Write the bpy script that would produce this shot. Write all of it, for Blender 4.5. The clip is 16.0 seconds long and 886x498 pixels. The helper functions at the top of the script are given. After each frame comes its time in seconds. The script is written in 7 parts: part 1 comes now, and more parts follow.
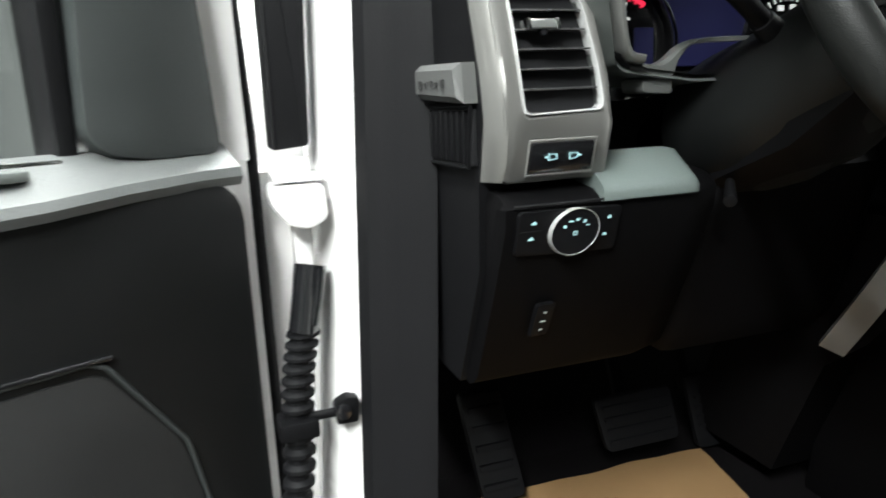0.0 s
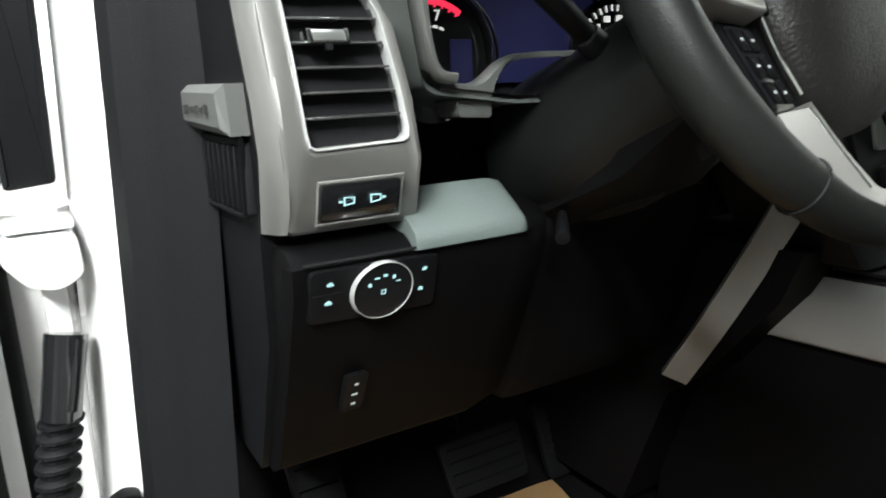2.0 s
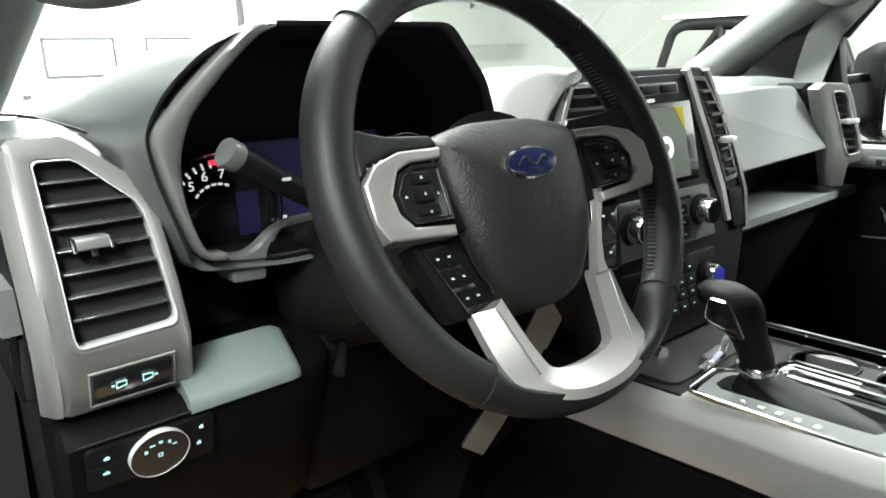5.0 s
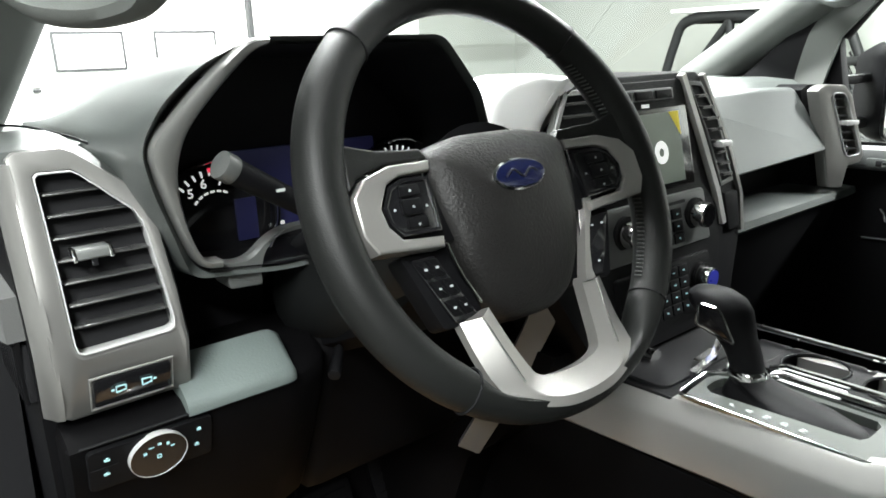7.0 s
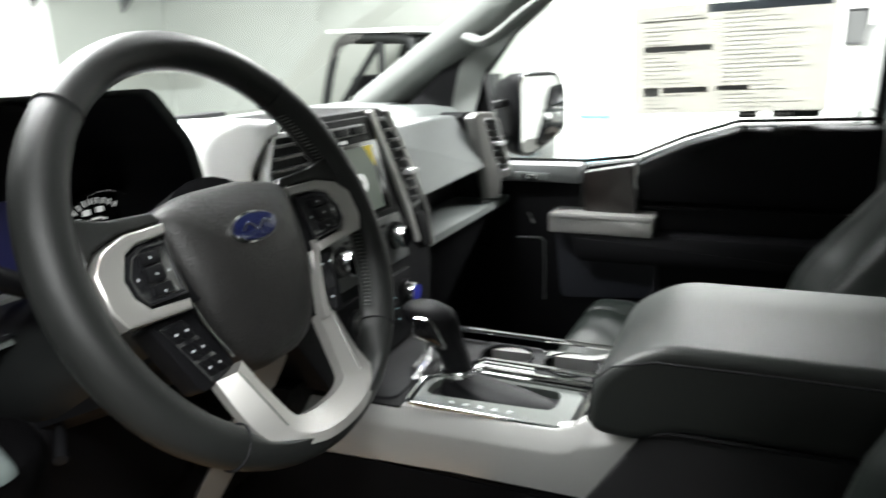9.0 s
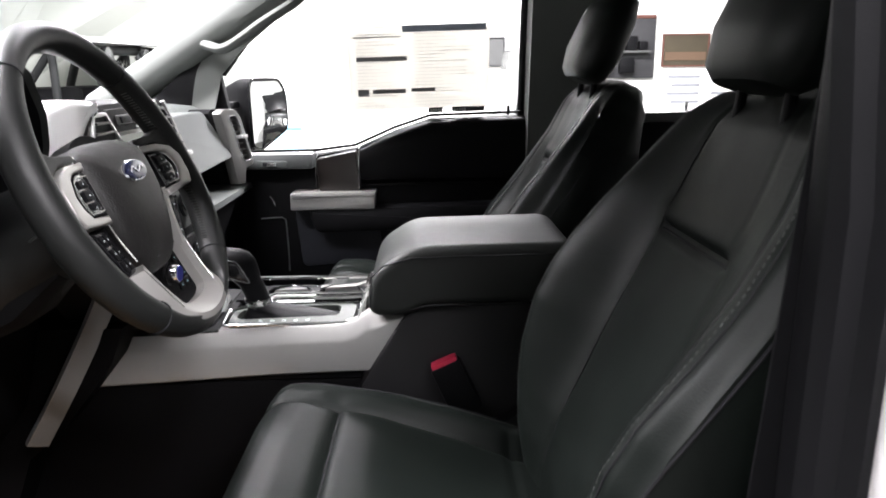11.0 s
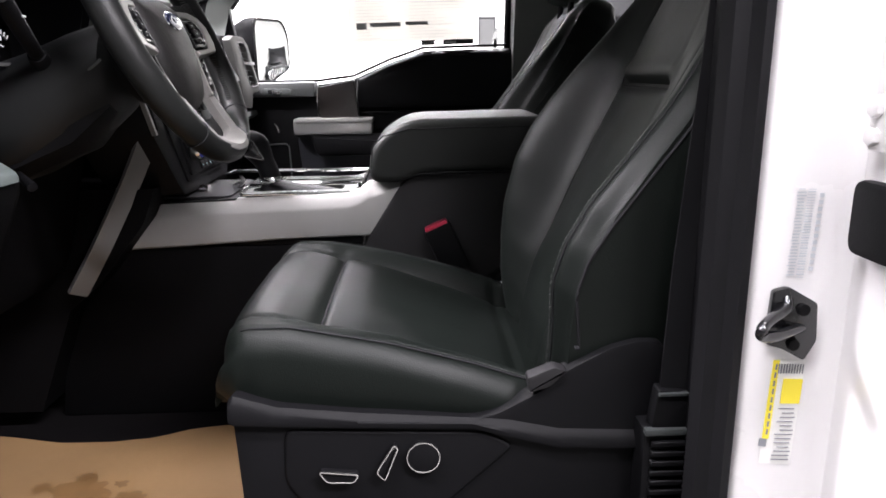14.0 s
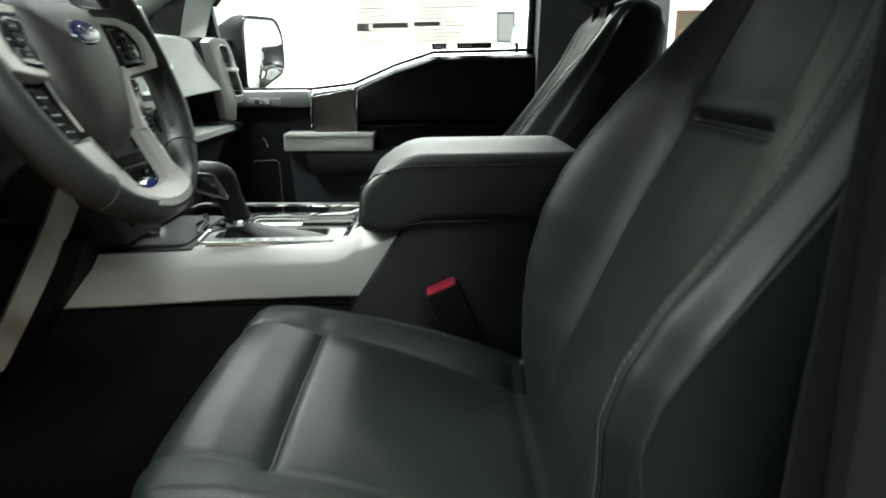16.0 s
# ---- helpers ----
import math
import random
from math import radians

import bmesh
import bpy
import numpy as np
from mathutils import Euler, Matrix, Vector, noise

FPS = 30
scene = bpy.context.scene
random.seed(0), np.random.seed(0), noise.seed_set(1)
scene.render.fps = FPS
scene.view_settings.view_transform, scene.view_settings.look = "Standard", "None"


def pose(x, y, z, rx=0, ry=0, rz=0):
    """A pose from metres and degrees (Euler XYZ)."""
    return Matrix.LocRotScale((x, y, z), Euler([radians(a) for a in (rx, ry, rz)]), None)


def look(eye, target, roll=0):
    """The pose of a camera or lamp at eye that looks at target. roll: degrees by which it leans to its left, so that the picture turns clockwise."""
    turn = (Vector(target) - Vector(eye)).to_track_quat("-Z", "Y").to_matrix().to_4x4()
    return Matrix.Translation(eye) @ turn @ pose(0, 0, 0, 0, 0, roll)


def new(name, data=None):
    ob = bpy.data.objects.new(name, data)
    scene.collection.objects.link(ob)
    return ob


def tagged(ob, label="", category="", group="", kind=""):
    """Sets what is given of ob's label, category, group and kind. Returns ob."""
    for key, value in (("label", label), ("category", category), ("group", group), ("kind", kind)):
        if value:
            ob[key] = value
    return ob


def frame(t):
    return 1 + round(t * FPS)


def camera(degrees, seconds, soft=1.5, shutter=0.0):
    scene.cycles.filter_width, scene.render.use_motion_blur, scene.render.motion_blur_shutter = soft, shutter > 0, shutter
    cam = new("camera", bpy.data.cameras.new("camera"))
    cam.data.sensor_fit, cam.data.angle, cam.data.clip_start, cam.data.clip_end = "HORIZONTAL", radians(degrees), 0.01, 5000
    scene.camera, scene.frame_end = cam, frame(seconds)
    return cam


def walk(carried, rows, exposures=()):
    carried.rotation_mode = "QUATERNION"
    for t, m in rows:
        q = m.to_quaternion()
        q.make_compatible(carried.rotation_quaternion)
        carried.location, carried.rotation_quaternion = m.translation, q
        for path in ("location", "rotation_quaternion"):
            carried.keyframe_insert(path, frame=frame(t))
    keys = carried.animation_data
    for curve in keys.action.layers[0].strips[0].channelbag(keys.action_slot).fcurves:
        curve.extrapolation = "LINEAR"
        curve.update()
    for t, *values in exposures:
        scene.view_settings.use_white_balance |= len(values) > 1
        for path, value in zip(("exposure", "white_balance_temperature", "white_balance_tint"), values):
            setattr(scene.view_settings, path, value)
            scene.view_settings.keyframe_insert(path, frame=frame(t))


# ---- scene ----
cam = camera(64.9, 16.0, 1.7, 0.5)
PATH = [
    (0, (-0.947, -0.564, 1.287), (-0.315, 1.284, 0.857), -2.5),
    (0.5, (-0.907, -0.508, 1.294), (-0.144, 1.287, 0.855), -2.5),
    (1, (-0.876, -0.485, 1.282), (-0.025, 1.271, 0.845), -2.5),
    (1.5, (-0.862, -0.468, 1.29), (0.061, 1.252, 0.85), -2.5),
    (2, (-0.845, -0.468, 1.304), (0.145, 1.212, 0.859), -2.7),
    (2.5, (-0.838, -0.478, 1.33), (0.216, 1.161, 0.879), -2.8),
    (3, (-0.832, -0.485, 1.361), (0.279, 1.107, 0.882), -2.5),
    (3.5, (-0.818, -0.51, 1.398), (0.371, 1.019, 0.902), -2.4),
    (4, (-0.795, -0.538, 1.432), (0.438, 0.958, 0.936), -2.3),
    (4.2, (-0.79, -0.55, 1.442), (0.444, 0.944, 0.948), -2.4),
    (6.3, (-0.766, -0.589, 1.478), (0.441, 0.919, 0.957), -2.3),
    (6.5, (-0.769, -0.59, 1.479), (0.437, 0.919, 0.959), -2.4),
    (7, (-0.77, -0.598, 1.484), (0.434, 0.911, 0.961), -2.3),
    (7.5, (-0.767, -0.61, 1.496), (0.431, 0.901, 0.968), -2.3),
    (8, (-0.777, -0.616, 1.502), (0.44, 0.88, 0.971), -2.4),
    (8.5, (-0.792, -0.611, 1.508), (0.649, 0.67, 0.978), -2.2),
    (9, (-0.827, -0.579, 1.524), (0.93, 0.222, 1.002), -1.9),
    (9.5, (-0.945, -0.514, 1.546), (0.96, -0.182, 1.036), -1.9),
    (9.7, (-0.997, -0.492, 1.551), (0.927, -0.297, 1.04), -2.3),
    (11.8, (-1.273, -0.554, 1.436), (0.665, -0.615, 0.946), -0.7),
    (12, (-1.302, -0.558, 1.42), (0.636, -0.617, 0.93), -0.8),
    (12.5, (-1.359, -0.53, 1.358), (0.58, -0.594, 0.869), -0.7),
    (13, (-1.388, -0.525, 1.319), (0.549, -0.59, 0.829), -0.9),
    (13.5, (-1.388, -0.519, 1.314), (0.548, -0.586, 0.818), -0.8),
    (14, (-1.391, -0.517, 1.316), (0.545, -0.584, 0.819), -0.7),
    (14.5, (-1.398, -0.512, 1.318), (0.538, -0.579, 0.82), -0.7),
    (15, (-1.396, -0.513, 1.32), (0.539, -0.58, 0.82), -0.6),
    (15.5, (-1.314, -0.513, 1.339), (0.618, -0.575, 0.827), -0.5),
    (16, (-1.106, -0.538, 1.356), (0.826, -0.564, 0.839), -0.1),
]
TONE = [(0, 0.1, 6500, 7), (1, 0.3, 6500, 7), (2.5, 0.25, 6500, 7), (4, 0.3, 6500, 3), (7, 0.05, 6500, 8), (9.5, -0.05, 6500, 11), (12, 0.05, 6500, 24), (13.5, 0.05, 6500, 24), (15, 0.05, 6500, 20), (16, 0.2, 6500, 2)]
walk(cam, [(t, look(eye, aim, roll)) for t, eye, aim, roll in PATH], TONE)

from mathutils.bvhtree import BVHTree

# ---- light ----
world = bpy.data.worlds.new("world")
world.use_nodes = True
world.node_tree.nodes["Background"].inputs[0].default_value = (0.9, 0.95, 1.0, 1)
world.node_tree.nodes["Background"].inputs[1].default_value = 0.02
scene.world = world
LAMP_POWER = 330.0
LZ = 3.62
# Lamps are unseen; the last, tilted one is added to whiten the front wall.
LAMPS = ((-2.5, -2.6, 1.75, 0), (-1.6, 0.15, 0.66, 0), (2.7, -1.2, 2.4, 0), (3.4, 0.5, 1.5, 0), (0.3, 1.7, 2.7, 0), (1.2, 4.4, 1.5, 50))


def area_lamp(name, m, sx, sy, power, colour=(0.97, 1.0, 0.99)):
    data = bpy.data.lights.new(name, "AREA")
    data.shape, data.size, data.size_y, data.energy, data.color = "RECTANGLE", sx, sy, power, colour
    ob = new(name, data)
    ob.matrix_basis = m
    return ob


# ---- materials ----
def mat(name, base, rough=0.5, metal=0.0, grain=0.0, scale=400.0, spread=0.12, patch=9.0, emit=0.0, coat=0.0, detail=4.0, wear=0.08, spec=0.5):
    m = bpy.data.materials.new(name)
    m.use_nodes = True
    n, l = m.node_tree.nodes, m.node_tree.links
    b = n["Principled BSDF"]
    b.inputs["Metallic"].default_value = metal
    b.inputs["Coat Weight"].default_value = coat
    b.inputs["Coat Roughness"].default_value = 0.08
    b.inputs["Specular IOR Level"].default_value = spec
    co = n.new("ShaderNodeTexCoord")
    big = n.new("ShaderNodeTexNoise")
    big.inputs["Scale"].default_value = patch
    big.inputs["Detail"].default_value = 6
    l.new(co.outputs["Object"], big.inputs["Vector"])
    mix = n.new("ShaderNodeMix")
    mix.data_type = "RGBA"
    lo = [c * (1 - spread) for c in base]
    hi = [min(1, c * (1 + spread)) for c in base]
    mix.inputs[6].default_value, mix.inputs[7].default_value = (*lo, 1), (*hi, 1)
    l.new(big.outputs["Fac"], mix.inputs[0])
    l.new(mix.outputs[2], b.inputs["Base Color"])
    rr = n.new("ShaderNodeMapRange")
    rr.inputs["To Min"].default_value = max(0.02, rough - wear)
    rr.inputs["To Max"].default_value = min(1, rough + wear)
    l.new(big.outputs["Fac"], rr.inputs["Value"])
    l.new(rr.outputs["Result"], b.inputs["Roughness"])
    if grain:
        fine = n.new("ShaderNodeTexNoise")
        fine.inputs["Scale"].default_value = scale
        fine.inputs["Detail"].default_value = detail
        l.new(co.outputs["Object"], fine.inputs["Vector"])
        bump = n.new("ShaderNodeBump")
        bump.inputs["Strength"].default_value = grain
        bump.inputs["Distance"].default_value = 0.001
        l.new(fine.outputs["Fac"], bump.inputs["Height"])
        l.new(bump.outputs["Normal"], b.inputs["Normal"])
    if emit:
        b.inputs["Emission Color"].default_value = (*base, 1)
        b.inputs["Emission Strength"].default_value = emit
    return m


def glass(name, tint=(0.97, 0.98, 0.97)):
    """A thin pane: clear, with a reflection that grows at a slant."""
    m = bpy.data.materials.new(name)
    m.use_nodes = True
    n, l = m.node_tree.nodes, m.node_tree.links
    n.remove(n["Principled BSDF"])
    clear = n.new("ShaderNodeBsdfTransparent")
    clear.inputs["Color"].default_value = (*tint, 1)
    gloss = n.new("ShaderNodeBsdfGlossy")
    gloss.inputs["Roughness"].default_value = 0.02
    fres = n.new("ShaderNodeFresnel")
    fres.inputs["IOR"].default_value = 1.3
    mix = n.new("ShaderNodeMixShader")
    l.new(fres.outputs[0], mix.inputs[0])
    l.new(clear.outputs[0], mix.inputs[1])
    l.new(gloss.outputs[0], mix.inputs[2])
    l.new(mix.outputs[0], n["Material Output"].inputs[0])
    return m


LEATHER = mat("black_leather", (0.0035, 0.0050, 0.0042), 0.47, spec=0.16, grain=0.35, scale=520, patch=6, wear=0.07)
RIMLEATHER = mat("wheel_leather", (0.0074, 0.0079, 0.0076), 0.46, spec=0.22, grain=0.3, scale=900, patch=14)
HUBPAD = mat("hub_leather", (0.0072, 0.0068, 0.0066), 0.46, spec=0.30, grain=0.9, scale=420, patch=10)
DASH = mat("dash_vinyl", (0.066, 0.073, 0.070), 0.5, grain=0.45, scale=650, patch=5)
HARD = mat("hard_black_plastic", (0.0036, 0.0036, 0.0042), 0.55, spec=0.10, grain=0.3, scale=900, patch=8)
# Darker copy of the hard black plastic: footwell shade is in its colour.
FOOTSHADE = mat("shaded_black_plastic", (0.0024, 0.0023, 0.0026), 0.6, spec=0.05, grain=0.4, scale=700, patch=8)
DARK = mat("dark_recess", (0.006, 0.006, 0.007), 0.7, spec=0.2)
CARPET = mat("black_carpet", (0.0035, 0.0030, 0.0034), 0.95, spec=0.05, grain=1.0, scale=500)
SILVER = mat("satin_silver_paint", (0.36, 0.356, 0.345), 0.36, metal=0.6, grain=0.05, scale=1500, spread=0.05)
CHROME = mat("chrome", (0.80, 0.80, 0.80), 0.10, metal=1.0, spread=0.03, wear=0.04)
PIANO = mat("gloss_black", (0.008, 0.008, 0.009), 0.14, coat=0.4)
RUBBER = mat("seal_rubber", (0.0050, 0.0050, 0.0058), 0.62, spec=0.14, grain=0.2, scale=500)
WHITE = mat("white_body_paint", (0.71, 0.70, 0.70), 0.28, coat=0.6, spread=0.02, patch=3)
GREYTRIM = mat("grey_cloth_trim", (0.10, 0.106, 0.10), 0.85, grain=0.4, scale=900, spread=0.06)
MARK = mat("printed_white_mark", (0.42, 0.45, 0.45), 0.5)
PLATE = mat("shifter_plate_grey", (0.042, 0.047, 0.043), 0.5, spec=0.3, grain=0.2, scale=700)
LIT = mat("backlit_mark", (0.35, 0.58, 0.62), 0.5, emit=0.22)
RED = mat("red_plastic", (0.36, 0.015, 0.045), 0.4)
GLASS = glass("clear_glass")
# Dark glass for the added pane that dims the lamp behind the driver.
DIMGLASS = glass("lamp_dimming_glass", (0.14, 0.15, 0.15))
SLAT = mat("slat_grey", (0.05, 0.05, 0.05), 0.28, metal=0.4)
BRIGHT = mat("bright_satin_metal", (0.55, 0.55, 0.55), 0.22, metal=0.4, spread=0.03)
GREYPLASTIC = mat("light_grey_plastic", (0.065, 0.066, 0.065), 0.5, grain=0.3, scale=700)
GREYPLASTIC2 = mat("mid_grey_plastic", (0.075, 0.078, 0.076), 0.42, grain=0.2, scale=700)
LITWHITE = mat("white_lit_mark", (0.9, 0.92, 0.9), 0.5, emit=0.6)
SCREEN = mat("screen_picture", (0.09, 0.11, 0.09), 0.3, emit=0.5)
BLUEGLOW = mat("blue_lit_face", (0.02, 0.025, 0.22), 0.3, emit=0.22)
STAIN = mat("dark_wet_stain", (0.135, 0.072, 0.028), 0.5, spread=0.3, patch=30)
KRAFT = mat("kraft_paper_mat", (0.20, 0.118, 0.052), 0.7, grain=1.0, scale=26, spread=0.22, patch=5)
NAVY = mat("dark_pocket_lining", (0.010, 0.011, 0.016), 0.6)
INK2 = mat("faint_grey_print", (0.50, 0.53, 0.56), 0.7)
INK3 = mat("black_print", (0.03, 0.035, 0.035), 0.6)
FAINT = mat("pale_print", (0.60, 0.60, 0.58), 0.7)
SHEET = mat("price_sheet_paper", (0.70, 0.69, 0.66), 0.7, spread=0.03)
_n, _l = SHEET.node_tree.nodes, SHEET.node_tree.links
_t = _n.new("ShaderNodeBsdfTranslucent")
_t.inputs["Color"].default_value = (0.70, 0.695, 0.66, 1)
_m = _n.new("ShaderNodeMixShader")
_m.inputs[0].default_value = 0.47
_l.new(_n["Principled BSDF"].outputs[0], _m.inputs[1])
_l.new(_t.outputs[0], _m.inputs[2])
_l.new(_m.outputs[0], _n["Material Output"].inputs[0])
BEZEL = mat("satin_bezel_grey", (0.205, 0.202, 0.194), 0.36, metal=0.6, grain=0.05, scale=1500, spread=0.06)
WHEELSILVER = mat("wheel_satin_silver", (0.33, 0.322, 0.308), 0.34, metal=0.65, grain=0.05, scale=1500, spread=0.06)
BANDGREY = mat("hood_band_grey", (0.22, 0.222, 0.215), 0.38, metal=0.5, spread=0.04)
# Price sheet print is paled: the bright haze over it is in these colours.
BLUEPRINT = mat("blue_grey_print", (0.42, 0.48, 0.56), 0.7)
HAZEINK = mat("haze_paled_print", (0.36, 0.36, 0.36), 0.7)
STRIPGREY = mat("stack_strip_grey", (0.17, 0.172, 0.17), 0.45, metal=0.3, grain=0.05, scale=1500, spread=0.05)
# Silver raised near white: the windscreen's reflection is put into the colour.
GLARESILVER = mat("silver_with_glare", (0.76, 0.76, 0.75), 0.40, metal=0.1, grain=0.05, scale=1500, spread=0.04)
ARMPAD = mat("armrest_vinyl", (0.0125, 0.0138, 0.0130), 0.45, spec=0.28, grain=0.4, scale=600, patch=6, wear=0.05)
BOXGREY = mat("console_box_plastic", (0.0110, 0.0106, 0.0116), 0.55, spec=0.25, grain=0.4, scale=700, patch=5)
COLUMN = mat("column_plastic", (0.0056, 0.0062, 0.0063), 0.5, spec=0.3, grain=0.3, scale=800, patch=6)
MIRROR = mat("mirror_silver", (0.92, 0.93, 0.93), 0.02, metal=1.0, spread=0.0, wear=0.0)
UTVBODY = mat("black_vehicle_paint", (0.02, 0.022, 0.022), 0.25, coat=0.5)
UTVCAGE = mat("matt_black_tube", (0.010, 0.011, 0.011), 0.55, spec=0.2)
WATERBLUE = mat("blue_clear_plastic", (0.30, 0.50, 0.58), 0.4)
POSTER = mat("ochre_poster", (0.045, 0.035, 0.019), 0.6, spread=0.5, patch=6)
BROWN = mat("dark_brown_print", (0.10, 0.06, 0.035), 0.6)
REDBROWN = mat("red_brown_print", (0.10, 0.035, 0.024), 0.6)
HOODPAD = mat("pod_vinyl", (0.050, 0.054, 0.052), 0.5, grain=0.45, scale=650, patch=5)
# Lighter copy of dash vinyl; lamp light on the door ledges is in it.
LITLEDGE = mat("lit_ledge_vinyl", (0.085, 0.09, 0.09), 0.5, grain=0.5, scale=420, patch=5)
SAIL = mat("sail_panel_plastic", (0.026, 0.030, 0.030), 0.45, grain=0.3, scale=800)
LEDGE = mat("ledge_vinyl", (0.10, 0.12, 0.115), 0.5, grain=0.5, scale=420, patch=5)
DOORTRIM = mat("door_trim_plastic", (0.0060, 0.0064, 0.0068), 0.5, spec=0.25, grain=0.4, scale=700, patch=6)
PERF = mat("perforated_black", (0.0052, 0.0052, 0.0057), 0.6, grain=1.0, scale=1100)
BLUE = mat("blue_display", (0.015, 0.016, 0.060), 0.4, emit=0.165, spread=0.06)
BLUEBADGE = mat("blue_enamel", (0.004, 0.006, 0.026), 0.2, coat=0.5)
REDLIT = mat("red_lit_mark", (0.9, 0.03, 0.08), 0.5, emit=1.0)
WOOD = mat("dark_gloss_wood", (0.008, 0.0055, 0.0045), 0.35, coat=0.06, spread=0.35, patch=40)
STITCH = mat("grey_thread", (0.055, 0.058, 0.055), 0.8)
LABEL = mat("white_paper_label", (0.78, 0.78, 0.76), 0.6, spread=0.03)
INK = mat("grey_print", (0.22, 0.23, 0.25), 0.7)
YELLOW = mat("yellow_label", (0.85, 0.70, 0.04), 0.6, spread=0.03)


# ---- building helpers ----
def part(name, bm, material, parent=None, label="", sharp=38, flat=False):
    bmesh.ops.recalc_face_normals(bm, faces=bm.faces)
    cap = bm.faces.layers.int.get("cap")
    for f in bm.faces:
        f.smooth = not (flat or len(f.verts) > 8 or (cap is not None and f[cap] == 1))
    me = bpy.data.meshes.new(name)
    bm.to_mesh(me)
    bm.free()
    me.materials.append(material)
    if not flat:
        me.set_sharp_from_angle(angle=radians(sharp))
    ob = new(name, me)
    if parent is not None:
        ob.parent = parent
        up = parent.matrix_basis.copy()
        if parent.parent is not None:
            up = parent.parent.matrix_basis @ parent.matrix_parent_inverse @ up
        ob.matrix_parent_inverse = up.inverted()
    if label:
        ob["label"] = label
    return ob


def thing(name, m, label, category, group="", kind=""):
    ob = new(name)
    ob.empty_display_size = 0.05
    ob.matrix_basis = m
    return tagged(ob, label, category, group, kind)


def at(plane, a, b, d):
    return {"xz": (a, d, b), "yz": (d, a, b), "xy": (a, b, d)}[plane]


def rounded(pts, r, seg=5):
    out, n = [], len(pts)
    for i in range(n):
        p, a, c = Vector(pts[i]), Vector(pts[i - 1]), Vector(pts[(i + 1) % n])
        u, w = (a - p), (c - p)
        k = min(r, 0.45 * u.length, 0.45 * w.length)
        s, e = p + u.normalized() * k, p + w.normalized() * k
        for j in range(seg + 1):
            t = j / seg
            out.append(tuple((1 - t) ** 2 * s + 2 * t * (1 - t) * p + t * t * e))
    return out


def slab(outline, plane, d0, d1, bevel=0.0, seg=2):
    bm = bmesh.new()
    f = bm.faces.new([bm.verts.new(at(plane, a, b, d0)) for a, b in outline])
    g = bmesh.ops.extrude_face_region(bm, geom=[f])
    d = Vector(at(plane, 0, 0, d1 - d0))
    bmesh.ops.translate(bm, verts=[v for v in g["geom"] if isinstance(v, bmesh.types.BMVert)], vec=d)
    if bevel:
        caps = [e for e in bm.edges if any(len(q.verts) == len(outline) for q in e.link_faces)]
        bmesh.ops.bevel(bm, geom=caps, offset=bevel, segments=seg, affect="EDGES", profile=0.6)
    return bm


def frame_ring(outer, inner, plane, d0, d1, bevel=0.0):
    """A flat ring between two outlines of as many points."""
    bm = bmesh.new()
    n = len(outer)
    V = [[bm.verts.new(at(plane, a, b, d)) for a, b in o] for o, d in ((outer, d0), (inner, d0), (inner, d1), (outer, d1))]
    for i in range(n):
        j = (i + 1) % n
        for k in range(4):
            q = (k + 1) % 4
            bm.faces.new((V[k][i], V[k][j], V[q][j], V[q][i]))
    if bevel:
        bmesh.ops.recalc_face_normals(bm, faces=bm.faces)
        es = [e for e in bm.edges if len(e.link_faces) == 2 and e.calc_face_angle(0) > 1.0]
        bmesh.ops.bevel(bm, geom=es, offset=bevel, segments=2, affect="EDGES", profile=0.6)
    return bm


def box(x0, x1, y0, y1, z0, z1, bevel=0.0, seg=2):
    bm = bmesh.new()
    bmesh.ops.create_cube(bm, size=1, matrix=Matrix.Translation(((x0 + x1) / 2, (y0 + y1) / 2, (z0 + z1) / 2)) @ Matrix.Diagonal((abs(x1 - x0), abs(y1 - y0), abs(z1 - z0), 1)))
    if bevel:
        bmesh.ops.bevel(bm, geom=bm.edges[:], offset=bevel, segments=seg, affect="EDGES", profile=0.6)
    cap = bm.faces.layers.int.new("cap")
    bm.normal_update()
    for f in bm.faces:
        f[cap] = int(max(abs(c) for c in f.normal) > 0.9995)
    return bm


def loft(loops, caps=True, closed=True):
    bm = bmesh.new()
    V = [[bm.verts.new(p) for p in lp] for lp in loops]
    n = len(V[0])
    for a, b in zip(V, V[1:]):
        for i in range(n if closed else n - 1):
            j = (i + 1) % n
            bm.faces.new((a[i], a[j], b[j], b[i]))
    if caps and closed:
        bm.faces.new(V[0][::-1])
        bm.faces.new(V[-1])
    return bm


def sweep(path, rx, ry=None, seg=10, closed=False, up=(0, 0, 1), caps=True, square=False):
    ry = ry or rx
    path = [Vector(p) for p in path]
    n, loops = len(path), []
    for i, p in enumerate(path):
        a = path[i - 1] if (i or closed) else p
        b = path[(i + 1) % n] if (i < n - 1 or closed) else p
        t = (b - a).normalized()
        s = t.cross(Vector(up))
        s = s.normalized() if s.length > 1e-6 else t.orthogonal().normalized()
        w = s.cross(t).normalized()
        if square:
            lp = [p + s * rx * c + w * ry * d for c, d in ((-1, -1), (1, -1), (1, 1), (-1, 1))]
        else:
            lp = [p + s * rx * math.cos(k * math.tau / seg) + w * ry * math.sin(k * math.tau / seg) for k in range(seg)]
        loops.append(lp)
    if closed:
        loops.append(loops[0])
    bm = loft(loops, caps and not closed)
    if closed:
        bmesh.ops.remove_doubles(bm, verts=bm.verts, dist=1e-6)
    return bm


